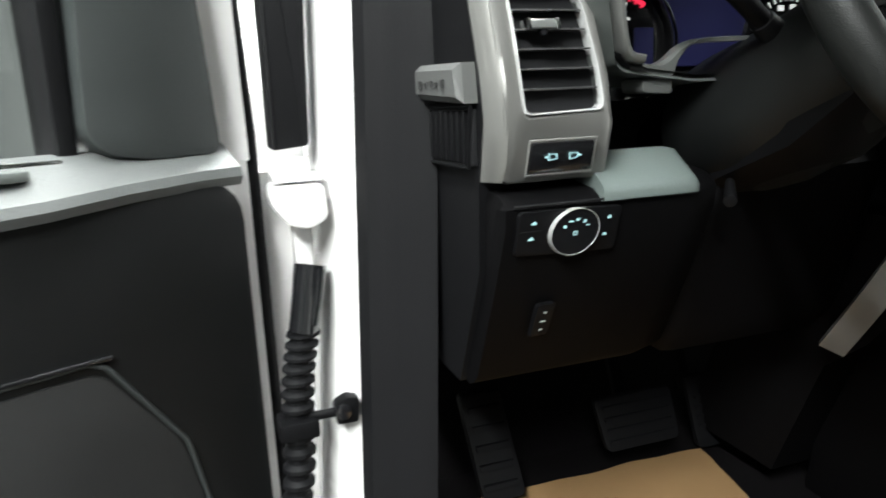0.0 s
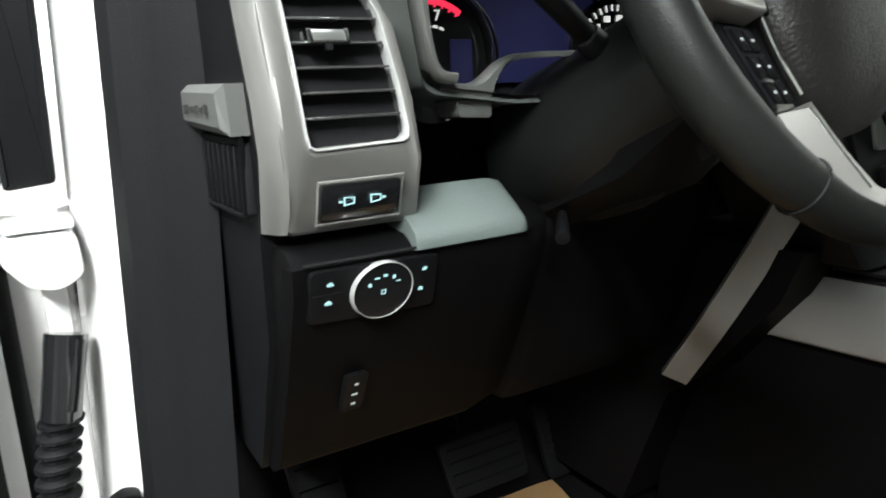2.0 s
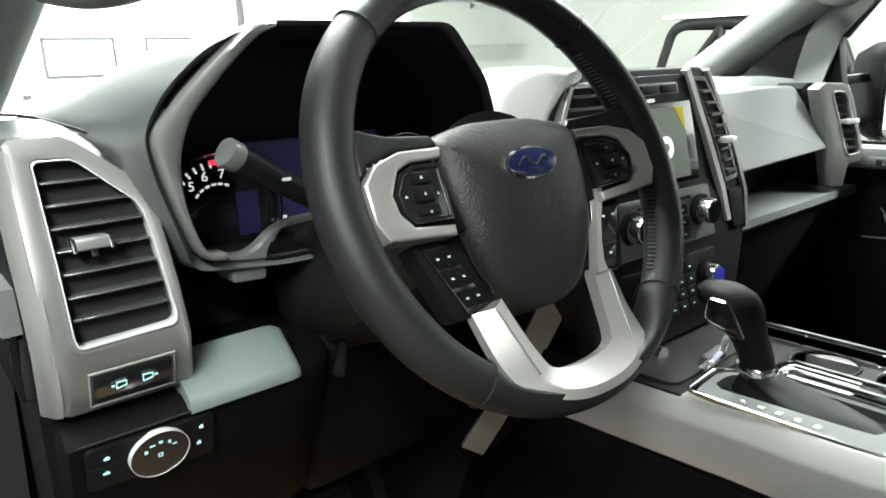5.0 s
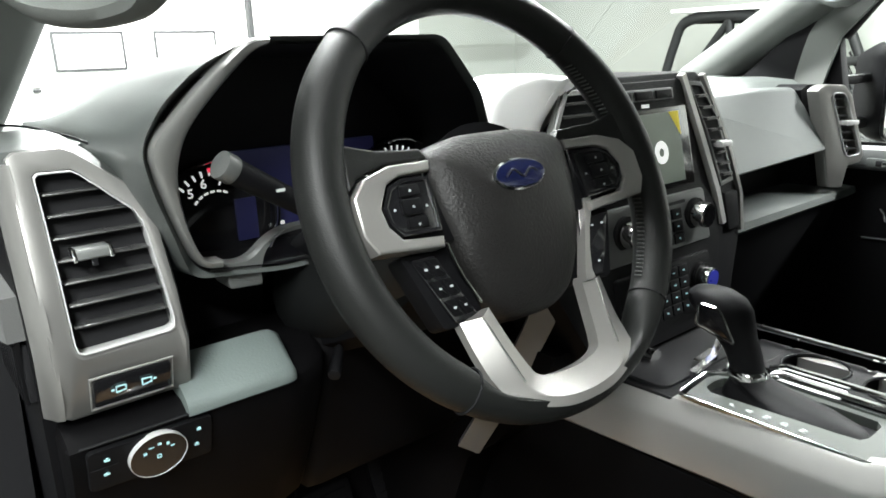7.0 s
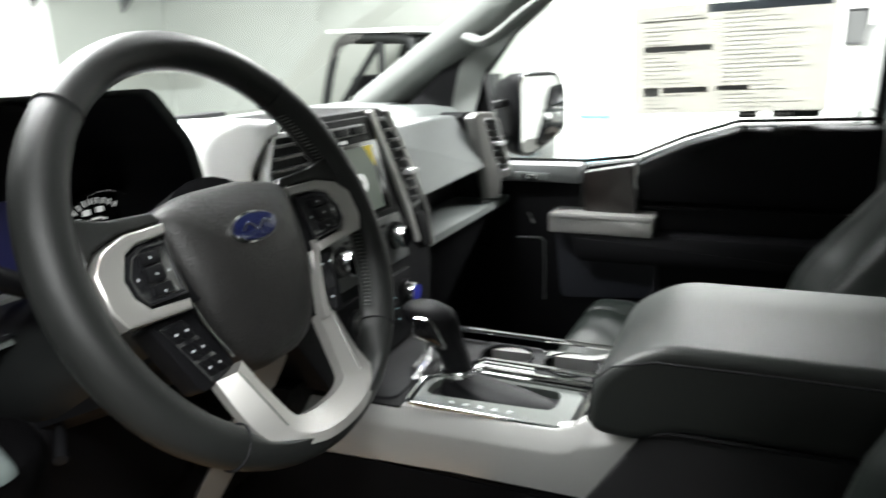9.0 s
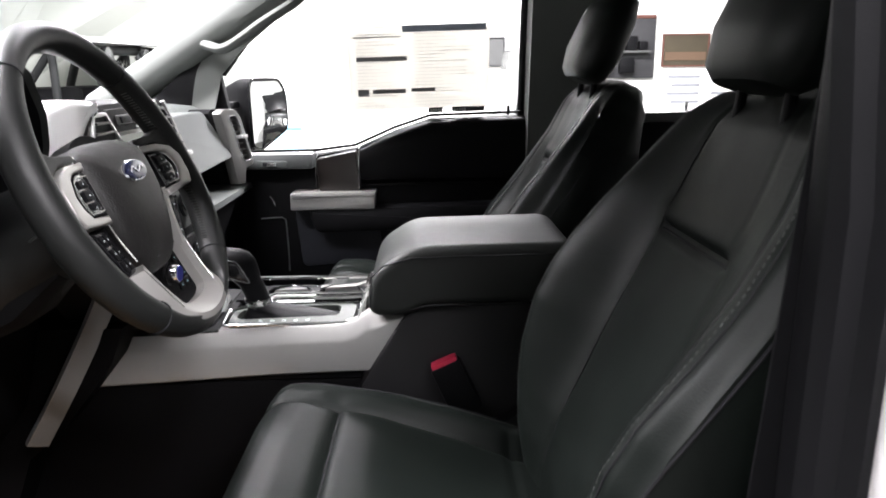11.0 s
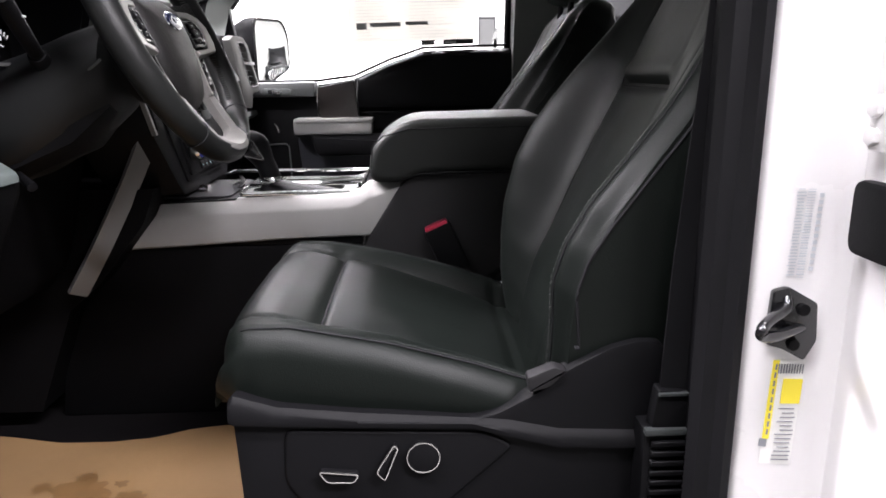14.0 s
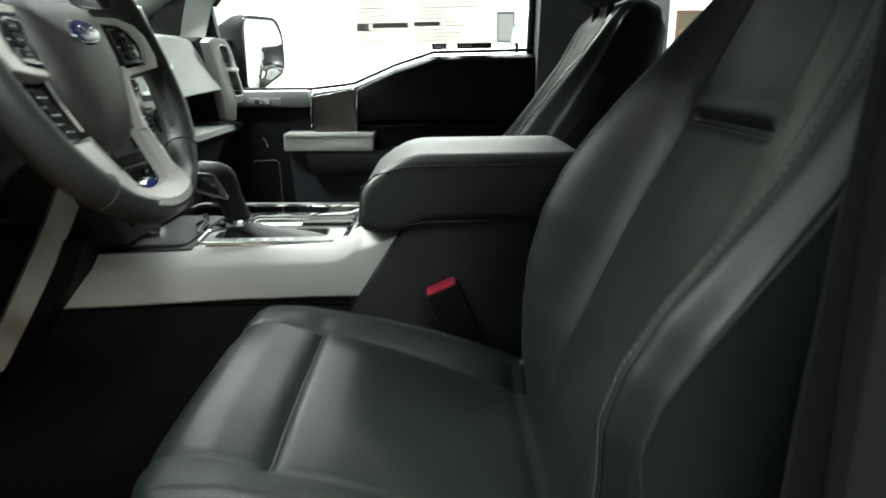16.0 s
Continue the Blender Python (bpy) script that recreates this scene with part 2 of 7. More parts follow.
def bezier(pts, n=8):
    """A smooth line through a few points."""
    P = [Vector(p) for p in pts]
    P = [2 * P[0] - P[1]] + P + [2 * P[-1] - P[-2]]
    out = []
    for i in range(1, len(P) - 2):
        for k in range(n):
            t = k / n
            a, b, c, d = P[i - 1 : i + 3]
            out.append(0.5 * (2 * b + (c - a) * t + (2 * a - 5 * b + 4 * c - d) * t * t + (3 * b - a - 3 * c + d) * t ** 3))
    return out + [P[-2]]


def cyl(p, q, r, r2=None, seg=28, bevel=0.0):
    p, q = Vector(p), Vector(q)
    bm = bmesh.new()
    m = Matrix.Translation((p + q) / 2) @ (q - p).to_track_quat("Z", "Y").to_matrix().to_4x4()
    bmesh.ops.create_cone(bm, cap_ends=True, segments=seg, radius1=r, radius2=r if r2 is None else r2, depth=(q - p).length, matrix=m)
    if bevel:
        es = [e for e in bm.edges if any(len(f.verts) == seg for f in e.link_faces)]
        bmesh.ops.bevel(bm, geom=es, offset=bevel, segments=2, affect="EDGES", profile=0.6)
    return bm


def shear_y(bm, k, z0, kx=0.0, x0=0.0):
    for v in bm.verts:
        v.co.y += k * (v.co.z - z0) + kx * (v.co.x - x0)
    return bm


def merge(*bms):
    out = bmesh.new()
    for b in bms:
        me = bpy.data.meshes.new("tmp")
        b.to_mesh(me)
        b.free()
        out.from_mesh(me)
        bpy.data.meshes.remove(me)
    return out


def interp(x, xs, ys):
    return float(np.interp(x, xs, ys))


def bump_at(x, w):
    return math.exp(-((x / w) ** 2))


def smooth01(x):
    x = min(1, max(0, x))
    return x * x * (3 - 2 * x)

# ---- the garage round the truck ----
WALLPAINT = mat("white_wall_paint", (0.78, 0.79, 0.76), 0.7, grain=0.2, scale=60, spread=0.05, patch=1.5)
GREYWALL = mat("grey_green_wall", (0.25, 0.265, 0.24), 0.8, grain=0.2, scale=60, spread=0.06, patch=1.5)
# Ceiling, left wall, rear wall and floor are darkened to cut bounce light.
DIMCEIL = mat("bounce_cutting_ceiling", (0.40, 0.41, 0.40), 0.8, grain=0.2, scale=60, spread=0.05, patch=1.5)
DIMWALL = mat("bounce_cutting_wall", (0.14, 0.145, 0.14), 0.7, grain=0.2, scale=60, spread=0.06, patch=1.2)
DARKWALL = mat("dark_grey_wall", (0.06, 0.065, 0.065), 0.7, grain=0.2, scale=60, spread=0.1, patch=1.2)
CONCRETE = mat("concrete_floor", (0.11, 0.108, 0.10), 0.6, grain=0.4, scale=40, spread=0.2, patch=2)
DOORPANEL = mat("garage_door_white", (0.82, 0.83, 0.82), 0.5, grain=0.15, scale=200, spread=0.03)
LINE = mat("panel_seam_grey", (0.025, 0.025, 0.027), 0.6)

tagged(part("floor", box(-6, 6, -7, 7, -0.1, 0), CONCRETE), "grey concrete workshop floor under the truck", "floor", kind="structure")
tagged(part("ceiling", box(-6, 6, -7, 7, LZ + 0.08, LZ + 0.18), DIMCEIL), "workshop ceiling, darkened to cut bounce light", "ceiling", kind="structure")
tagged(part("wall_front", box(4.27, 6, 6.0, 6.2, 0, LZ + 0.08), GREYWALL), "grey-green painted workshop wall", "wall", kind="structure")
tagged(part("wall_front_middle", box(2.1, 4.27, 6.0, 6.2, 0, LZ + 0.08), WALLPAINT), "white painted workshop wall", "wall", kind="structure")
tagged(part("wall_front_left", box(-6, -0.9, 6.0, 6.2, 0, LZ + 0.08), DARKWALL), "dark grey workshop wall", "wall", kind="structure")
tagged(part("wall_lintel", box(-0.9, 2.1, 6.0, 6.2, 3.3, LZ + 0.08), WALLPAINT), "white wall above the garage door", "wall", kind="structure")
gd = thing("garage_door", pose(-0.1, 6.08, 0), "closed white sectional garage door with raised panels", "garage door", kind="structure")
edges = (0.0, 0.29, 0.84, 1.39, 1.94, 2.49, 3.04, 3.3)
for z0, z1 in zip(edges, edges[1:]):
    part("door_section", box(-0.9, 2.1, 6.06, 6.11, z0 + 0.004, z1 - 0.004, 0.006), DOORPANEL, gd)
for x0 in (-0.31, 0.51, 1.335):
    fo, fi = ((x0, 1.51), (x0 + 0.57, 1.51), (x0 + 0.57, 1.835), (x0, 1.835)), ((x0 + 0.022, 1.532), (x0 + 0.548, 1.532), (x0 + 0.548, 1.813), (x0 + 0.022, 1.813))
    pn = part("panel_frame", frame_ring(fo, fi, "xz", 6.04, 6.064, 0.004), LINE, gd, "dark frame of a door window")
    part("frosted_pane", box(x0 + 0.02, x0 + 0.55, 6.05, 6.062, 1.53, 1.815), DOORPANEL, pn, "frosted white pane")
part("handle", box(0.315, 0.375, 6.02, 6.06, 1.355, 1.385, 0.006), LINE, gd, "small dark door handle")
part("door_track", box(2.20, 2.245, 5.93, 6.0, 0.0, 3.6, 0.004), LINE, gd, "dark metal door track")
tagged(part("wall_right", box(5.8, 6, -7, 1.25, 0, LZ + 0.08), WALLPAINT), "white workshop side wall", "wall", kind="structure")
tagged(part("wall_right_front", box(5.8, 6, 1.25, 6, 0, LZ + 0.08), GREYWALL), "grey-green painted side wall", "wall", kind="structure")
tagged(part("wall_left", box(-6, -5.8, -7, 6, 0, LZ + 0.08), DIMWALL), "unseen workshop side wall, darkened to cut bounce light", "wall", kind="structure")
tagged(part("wall_rear", box(-5.8, 1.6, -7, -6.8, 0, LZ + 0.08), DIMWALL), "workshop rear wall, darkened to cut bounce light", "wall", kind="structure")
tagged(part("wall_rear_right", box(1.6, 5.8, -7, -6.8, 0, LZ + 0.08), WALLPAINT), "white workshop rear wall", "wall", kind="structure")

for lx, ly, share, turn in LAMPS:
    lamp = thing("ceiling_lamp", pose(lx, ly, LZ), "unseen long white fluorescent ceiling lamp", "lamp", "workshop lamps")
    part("housing", box(lx - 0.16, lx + 0.16, ly - 1.25, ly + 1.25, LZ + 0.01, LZ + 0.079, 0.01), DOORPANEL, lamp)
    # Only the light is tilted; its housing stays flat.
    area_lamp("tube_light", pose(lx, ly, LZ - 0.01, turn), 0.3, 2.4, LAMP_POWER * share)

# ---- truck cab ----
# floor pan, firewall, headliner and rear of the cab
tagged(part("cab_floor", box(-0.80, 0.80, -1.75, 0.72, 0.60, 0.655), CARPET), "black carpeted truck cab floor", "floor", kind="structure")
tagged(part("firewall", slab([(0.45, 0.655), (0.75, 0.80), (0.75, 1.38), (0.80, 1.38), (0.80, 0.60), (0.45, 0.60)], "yz", -0.72, 0.80), CARPET), "black carpeted firewall", "wall", kind="structure")
tagged(part("headliner", slab([(-0.10, 1.79), (-0.5, 1.84), (-1.75, 1.84), (-1.75, 1.90), (-0.5, 1.90), (-0.10, 1.83)], "yz", -0.68, 0.68), GREYTRIM), "light grey cloth headliner", "ceiling", kind="structure")
tagged(part("cab_rear_panel", box(-0.76, 0.76, -1.80, -1.75, 0.60, 1.30), HARD), "black rear panel of the cab", "wall", kind="structure")


# pillars
def a_pillar(s):
    base, top = (Vector((0.885, 0.40, 1.40)), Vector((0.65, -0.33, 1.80))) if s > 0 else (Vector((-0.728, 0.40, 1.41)), Vector((-0.615, -0.33, 1.80)))
    ob = thing("a_pillar", pose(*base), "light grey cloth-covered front pillar trim with a grab handle", "pillar", "front pillars", "structure")
    loops = []
    for k in range(13):
        t = k / 12
        c = base.lerp(top, t)
        w = (0.095 if s > 0 else 0.062) - 0.012 * t
        d = 0.05 - 0.01 * t
        lp = []
        for j in range(16):
            a = j * math.tau / 16
            ca, sa = math.cos(a), math.sin(a)
            lp.append((c.x + w * (abs(ca) ** 0.7) * (1 if ca > 0 else -1), c.y + 0.35 * d * sa, c.z + d * (abs(sa) ** 0.7) * (1 if sa > 0 else -1)))
        loops.append(lp)
    part("pillar_trim", loft(loops), GREYTRIM, ob)
    if s > 0:
        p = [base.lerp(top, t) + Vector((-0.085, -0.015, -0.02)) for t in (0.48, 0.52, 0.66, 0.80, 0.84)]
        for i in (1, 2, 3):
            p[i] += Vector((-0.03, -0.035, -0.025))
    else:
        p = [(-0.680, 0.02, 1.560), (-0.658, -0.03, 1.530), (-0.622, -0.06, 1.528), (-0.603, -0.09, 1.545), (-0.60, -0.14, 1.61)]
    if s > 0:
        rows = []
        for a, b in (((0.885, 0.40, 1.385), (0.722, 0.040, 1.385)), ((0.855, 0.31, 1.45), (0.722, 0.024, 1.445)), ((0.822, 0.20, 1.51), (0.720, 0.008, 1.497)), ((0.785, 0.09, 1.57), (0.712, -0.055, 1.562)), ((0.735, -0.06, 1.65), (0.692, -0.18, 1.655)), ((0.69, -0.20, 1.73), (0.672, -0.31, 1.74))):
            a, b = Vector(a), Vector(b)
            front = [a.lerp(b, q) + Vector((-0.016, -0.006, 0.010)) * math.sin(math.pi * q) for q in np.linspace(0, 1, 9)]
            rows.append([tuple(v) for v in front] + [tuple(v + Vector((0.02, 0.004, 0))) for v in front[::-1]])
        part("pillar_foot", loft(rows), GREYTRIM, ob)
    part("grab_handle", sweep(bezier(p, 6), 0.016, 0.012), GREYTRIM, ob, "grey moulded grab handle")
    return ob


a_pillar(-1)
a_pillar(1)

# windscreen
ws = loft([[(-0.72, 0.72, 1.41), (0.85, 0.72, 1.41)], [(-0.57, -0.22, 1.85), (0.60, -0.22, 1.85)]], caps=False, closed=False)
ws = tagged(part("windscreen", ws, GLASS), "clear sloping windscreen glass", "windscreen", kind="structure")
ws.visible_shadow = False

# driver side hinge pillar: painted jamb, black seal, inner kick trim
ob = thing("hinge_pillar", pose(-0.78, 0.3, 0.6), "white painted door jamb with black rubber seal", "door jamb", kind="structure")
part("jamb", loft([[(x - (1.4 - z) * 0.05, y, z) for x, y in ((-0.765, 0.21), (-0.79, 0.235), (-0.805, 0.30), (-0.80, 0.42), (-0.70, 0.42), (-0.70, 0.20))] for z in (0.5, 0.8, 1.1, 1.4, 1.55)]), WHITE, ob)
part("door_seal", loft([[(x - (1.4 - z) * 0.045, y, z) for x, y in ((-0.775, 0.205), (-0.768, 0.18), (-0.752, 0.172), (-0.738, 0.165), (-0.728, 0.15), (-0.700, 0.14), (-0.69, 0.205))] for z in (0.55, 0.8, 1.1, 1.4, 1.6)]), RUBBER, ob, "black rubber seal")

# driver door, standing open
dd = pose(-0.905, 0.325, 0, 0, 0, 180 + 28)


def door_local(bm):
    bm.transform(dd)
    return bm


door = thing("driver_door", dd, "open white truck door with black inner trim", "door")
part("door_shell", door_local(box(-0.012, 1.0, -0.075, 0.012, 0.55, 1.235, 0.012)), WHITE, door, "white painted door edge")
part("edge_seal", door_local(sweep([(-0.02, -0.005, 0.56), (-0.02, -0.005, 1.25), (-0.012, -0.005, 1.45), (0.02, -0.005, 1.75)], 0.011, 0.013, up=(1, 0, 0))), RUBBER, door, "black rubber edge seal")
part("door_trim", door_local(slab(rounded([(0.028, 0.60), (0.98, 0.60), (0.98, 1.195), (0.028, 1.205)], 0.05), "xz", 0.005, 0.058, 0.010)), DOORTRIM, door)
led = []
for x, k, w in ((0.028, 0.0, 0.060), (0.08, 0.0, 0.062), (0.16, -0.004, 0.066), (0.24, -0.010, 0.074), (0.40, -0.016, 0.082), (0.98, -0.018, 0.085)):
    led.append([(x, 0.0, 1.196 + k), (x, 0.0, 1.246), (x, 0.022, 1.244), (x, w - 0.012, 1.224 + k), (x, w - 0.003, 1.218 + k), (x, w, 1.208 + k), (x, w - 0.006, 1.198 + k)])
part("armrest_ledge", door_local(loft(led)), LITLEDGE, door, "grey textured top ledge")
part("window_frame", door_local(loft([[(x + k, y, z) for x, y in ((-0.012, -0.07), (0.035, -0.07), (0.035, 0.012), (-0.012, 0.012))] for z, k in ((1.22, 0.0), (1.45, 0.004), (1.75, 0.05))])), WHITE, door)
part("sail_panel", door_local(slab(rounded([(0.036, 1.232), (0.12, 1.232), (0.165, 1.240), (0.185, 1.262), (0.175, 1.45), (0.16, 1.72), (0.07, 1.72)], 0.02), "xz", -0.02, 0.040, 0.01)), SAIL, door, "dark grey mirror sail panel")
part("window_post", door_local(box(0.185, 0.205, -0.05, 0.02, 1.23, 1.75, 0.004)), RUBBER, door)
part("belt_seal", door_local(box(0.205, 0.98, 0.0, 0.03, 1.232, 1.242, 0.003)), CHROME, door, "bright window sill strip")
g = part("window_pane", door_local(box(0.205, 0.98, -0.03, -0.026, 1.24, 1.72)), GLASS, door)
g.visible_shadow = False
part("speaker_grille", door_local(slab(rounded([(0.117, 0.62), (0.118, 0.84), (0.136, 0.925), (0.210, 1.030), (0.62, 1.034), (0.66, 0.62)], 0.02), "xz", 0.056, 0.0605, 0.003)), PERF, door, "black perforated speaker grille")
part("grille_rim", door_local(sweep([(0.113, 0.060, 0.62), (0.114, 0.060, 0.84), (0.132, 0.060, 0.925), (0.206, 0.060, 1.034), (0.222, 0.060, 1.042), (0.62, 0.060, 1.046)], 0.0030, 0.003)), SAIL, door)
part("map_pocket_line", door_local(sweep([(0.20, 0.0615, 1.043), (0.62, 0.0615, 1.052)], 0.003, 0.003)), PIANO, door, "gloss black trim line")
sw = part("switch_plate", door_local(slab(rounded([(0.24, -0.012 + 0.02), (0.36, 0.008), (0.36, 0.058), (0.24, 0.058)], 0.02), "xy", 1.226, 1.236, 0.003)), DASH, door, "grey oval switch plate")
part("switch", door_local(box(0.275, 0.33, 0.022, 0.046, 1.234, 1.244, 0.004)), SILVER, sw, "silver door handle switch")

# hinge, check strap and wiring boot
hg = thing("upper_hinge", pose(-0.84, 0.25, 1.17), "white painted steel upper front door hinge", "hinge")
part("hinge_leaf", slab(rounded([(-0.875, 1.195), (-0.815, 1.195), (-0.812, 1.155), (-0.835, 1.143), (-0.86, 1.15), (-0.878, 1.175)], 0.01), "xz", 0.225, 0.30, 0.006), WHITE, hg)
part("hinge_arm", box(-0.872, -0.815, 0.235, 0.29, 1.198, 1.207, 0.003), WHITE, hg)
part("hinge_pin", cyl((-0.838, 0.26, 1.205), (-0.838, 0.26, 1.225), 0.012, bevel=0.002), WHITE, hg)
part("hinge_post", box(-0.85, -0.828, 0.27, 0.30, 1.07, 1.15, 0.004), WHITE, hg)
cs = thing("door_check_strap", pose(-0.83, 0.24, 0.92), "black metal door check strap", "door check")
part("strap", sweep([(-0.885, 0.245, 0.905), (-0.865, 0.235, 0.912), (-0.815, 0.215, 0.922)], 0.004, 0.006), HARD, cs)
part("strap_block", slab(rounded([(-0.826, 0.908), (-0.80, 0.908), (-0.797, 0.938), (-0.812, 0.942), (-0.826, 0.935)], 0.004), "xz", 0.205, 0.225, 0.003), HARD, cs)
part("strap_roller", cyl((-0.818, 0.20, 0.925), (-0.818, 0.23, 0.925), 0.010, bevel=0.002), PIANO, cs)
wb = thing("wiring_boot", pose(-0.86, 0.25, 0.95), "black ribbed rubber wiring boot between door and body", "wiring boot")
part("plug", sweep(bezier([(-0.836, 0.25, 1.098), (-0.842, 0.245, 1.07), (-0.852, 0.24, 1.02)], 5), 0.02, 0.018), PIANO, wb, "gloss black connector plug")
part("plug_rib", sweep(bezier([(-0.826, 0.235, 1.094), (-0.832, 0.23, 1.07), (-0.842, 0.226, 1.03)], 5), 0.005, 0.006), PIANO, wb)
path = bezier([(-0.852, 0.24, 1.02), (-0.862, 0.24, 0.97), (-0.868, 0.24, 0.91), (-0.872, 0.24, 0.84), (-0.885, 0.25, 0.76)], 14)
loops = []
for i, p in enumerate(path):
    r = 0.0175 + (0.0028 if i % 4 < 2 else -0.0025)
    loops.append([(p.x + r * math.cos(k * math.tau / 14), p.y + r * math.sin(k * math.tau / 14), p.z) for k in range(14)])
part("bellows", loft(loops), RUBBER, wb, sharp=20)
part("bellows_clip", box(-0.893, -0.845, 0.215, 0.26, 0.892, 0.915, 0.005), HARD, wb)
tagged(part("fender_inner", loft([[(-0.80, 0.42, z), (-0.83, 0.36, z), (-0.90, 0.37, z), (-1.0, 0.40, z), (-1.0, 0.46, z), (-0.80, 0.46, z)] for z in (0.4, 1.2)]), WHITE), "white painted inner fender behind the hinge", "body panel", kind="structure")
tagged(part("cowl_side_cover", slab(rounded([(-0.866, 1.232), (-0.822, 1.236), (-0.806, 1.62), (-0.866, 1.62)], 0.006), "xz", 0.27, 0.33, 0.006), RUBBER), "black plastic cover above the hinge", "body panel", kind="structure")

# B pillar on the driver side
ob = thing("b_pillar", pose(-0.77, -0.88, 0.6), "white painted door pillar with black seal", "pillar", kind="structure")
zz = (0.45, 0.75, 0.95, 1.15, 1.4, 1.7, 1.85)
lean = (0.00, 0.0, 0.0, 0.0, 0.0, 0.05, 0.09)
part("painted_pillar", loft([[(x + q, y - 0.008, z) for x, y in ((-0.742, -0.832), (-0.750, -0.838), (-0.757, -0.862), (-0.761, -0.905), (-0.764, -0.913), (-0.770, -0.919), (-0.80, -0.920), (-0.94, -0.925), (-0.95, -1.0), (-0.70, -1.0), (-0.70, -0.832))] for z, q in zip(zz, lean)]), WHITE, ob)
part("door_seal", loft([[(x + q, y - 0.008, z) for x, y in ((-0.742, -0.831), (-0.755, -0.828), (-0.758, -0.818), (-0.742, -0.812), (-0.735, -0.800), (-0.715, -0.796), (-0.69, -0.82), (-0.69, -0.9), (-0.742, -0.9))] for z, q in zip(zz, lean)]), RUBBER, ob, "black rubber seal")
part("pillar_trim", box(-0.70, -0.655, -1.0, -0.82, 0.66, 1.80, 0.01), HARD, ob, "black plastic inner pillar trim")

# sill
tagged(part("door_sill", loft([[(-0.80, y, 0.50), (-0.80, y, 0.66), (-0.775, y, 0.69), (-0.70, y, 0.69), (-0.68, y, 0.655), (-0.68, y, 0.50)] for y in (-0.95, 0.40)]), HARD), "black plastic door sill", "sill", kind="structure")

# ---- dashboard ----
dash = thing("dashboard", pose(0, 0.3, 1.2), "black and grey textured truck dashboard with silver trim", "dashboard")
# top pad from the windscreen to the face
top = [(0.74, 1.40), (0.45, 1.425), (0.14, 1.425), (0.082, 1.419), (0.062, 1.405), (0.062, 1.36), (0.10, 1.34), (0.74, 1.34)]
part("top_pad", slab(top, "yz", -0.165, 0.705, 0.012, 3), DASH, dash)
part("top_pad_end", slab([(0.74, 1.40), (0.45, 1.425), (0.26, 1.425), (0.26, 1.38), (0.74, 1.34)], "yz", 0.705, 0.86, 0.006), DASH, dash)
part("top_pad_front", slab([(0.74, 1.40), (0.45, 1.425), (0.28, 1.425), (0.28, 1.38), (0.74, 1.34)], "yz", -0.705, -0.165, 0.006), DASH, dash)
part("top_pad_side", slab([(0.30, 1.424), (0.13, 1.422), (0.13, 1.40), (0.30, 1.38)], "yz", -0.705, -0.612, 0.003), DASH, dash)
# passenger upper panel, recess and shelf
part("upper_glove_lid", shear_y(slab(rounded([(0.18, 1.414), (0.575, 1.410), (0.590, 1.400), (0.612, 1.293), (0.20, 1.285)], 0.010), "xz", -0.030, 0.03, 0.006, 3), 0.5, 1.30), DASH, dash, "grey textured upper glove lid")
part("shelf_recess", box(0.17, 0.70, 0.06, 0.12, 1.18, 1.345), DARK, dash)
part("shelf_lip", slab([(-0.045, 1.196), (-0.042, 1.208), (0.08, 1.216), (0.08, 1.185), (-0.03, 1.185)], "yz", 0.18, 0.742, 0.004), DASH, dash, "grey shelf lip")
part("lower_glove_box", slab([(-0.03, 1.185), (0.02, 1.0), (0.10, 0.88), (0.4, 0.88), (0.4, 1.185)], "yz", 0.16, 0.70, 0.012), HARD, dash)
# inner dark body behind everything
part("core", slab([(0.17, 1.335), (0.74, 1.335), (0.74, 1.0), (0.30, 0.97), (0.17, 1.0)], "yz", -0.70, 0.70), DARK, dash)

# driver knee panel with a rounded top shelf
knee = []
for x in (-0.700, -0.697, -0.60, -0.50, -0.455, -0.440, -0.432):
    r = 0.0 if x < -0.47 else (x + 0.47) * 1.2
    i = 0.012 if x in (-0.700, -0.432) else 0
    knee.append([(x, -0.008 + r + i, 1.185), (x, -0.004 + r + i, 1.190 - i), (x, 0.006 + r + i, 1.196 - i), (x, 0.07, 1.203 - i), (x, 0.14, 1.203 - i), (x, 0.14, 0.99), (x, 0.088 + r, 0.985), (x, 0.075 + r + i, 0.995), (x, 0.025 + r + i, 1.095), (x, -0.006 + r + i, 1.165)])
part("knee_panel", loft(knee), FOOTSHADE, dash, "black textured knee panel")
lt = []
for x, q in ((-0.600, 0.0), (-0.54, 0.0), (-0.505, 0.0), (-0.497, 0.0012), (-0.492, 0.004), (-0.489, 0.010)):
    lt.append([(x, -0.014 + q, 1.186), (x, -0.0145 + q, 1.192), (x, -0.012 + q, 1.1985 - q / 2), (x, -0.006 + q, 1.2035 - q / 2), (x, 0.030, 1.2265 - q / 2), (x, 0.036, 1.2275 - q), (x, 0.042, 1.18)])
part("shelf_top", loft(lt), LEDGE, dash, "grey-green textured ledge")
part("lower_column_panel", slab([(0.045, 1.19), (0.10, 1.0), (0.13, 0.96), (0.30, 0.96), (0.30, 1.25), (0.09, 1.25)], "yz", -0.44, -0.165, 0.03, 3), FOOTSHADE, dash)

# end cap with side vent
part("end_cap", loft([[(-0.7065 + k, y, z) for y, z in ((0.062, 1.425), (0.042, 1.36), (0.022, 1.30), (0.016, 1.262), (0.030, 1.20), (0.035, 1.12), (0.10, 0.985), (0.17, 0.985), (0.17, 1.43))] for k in (0, 0.03)]), HARD, dash)

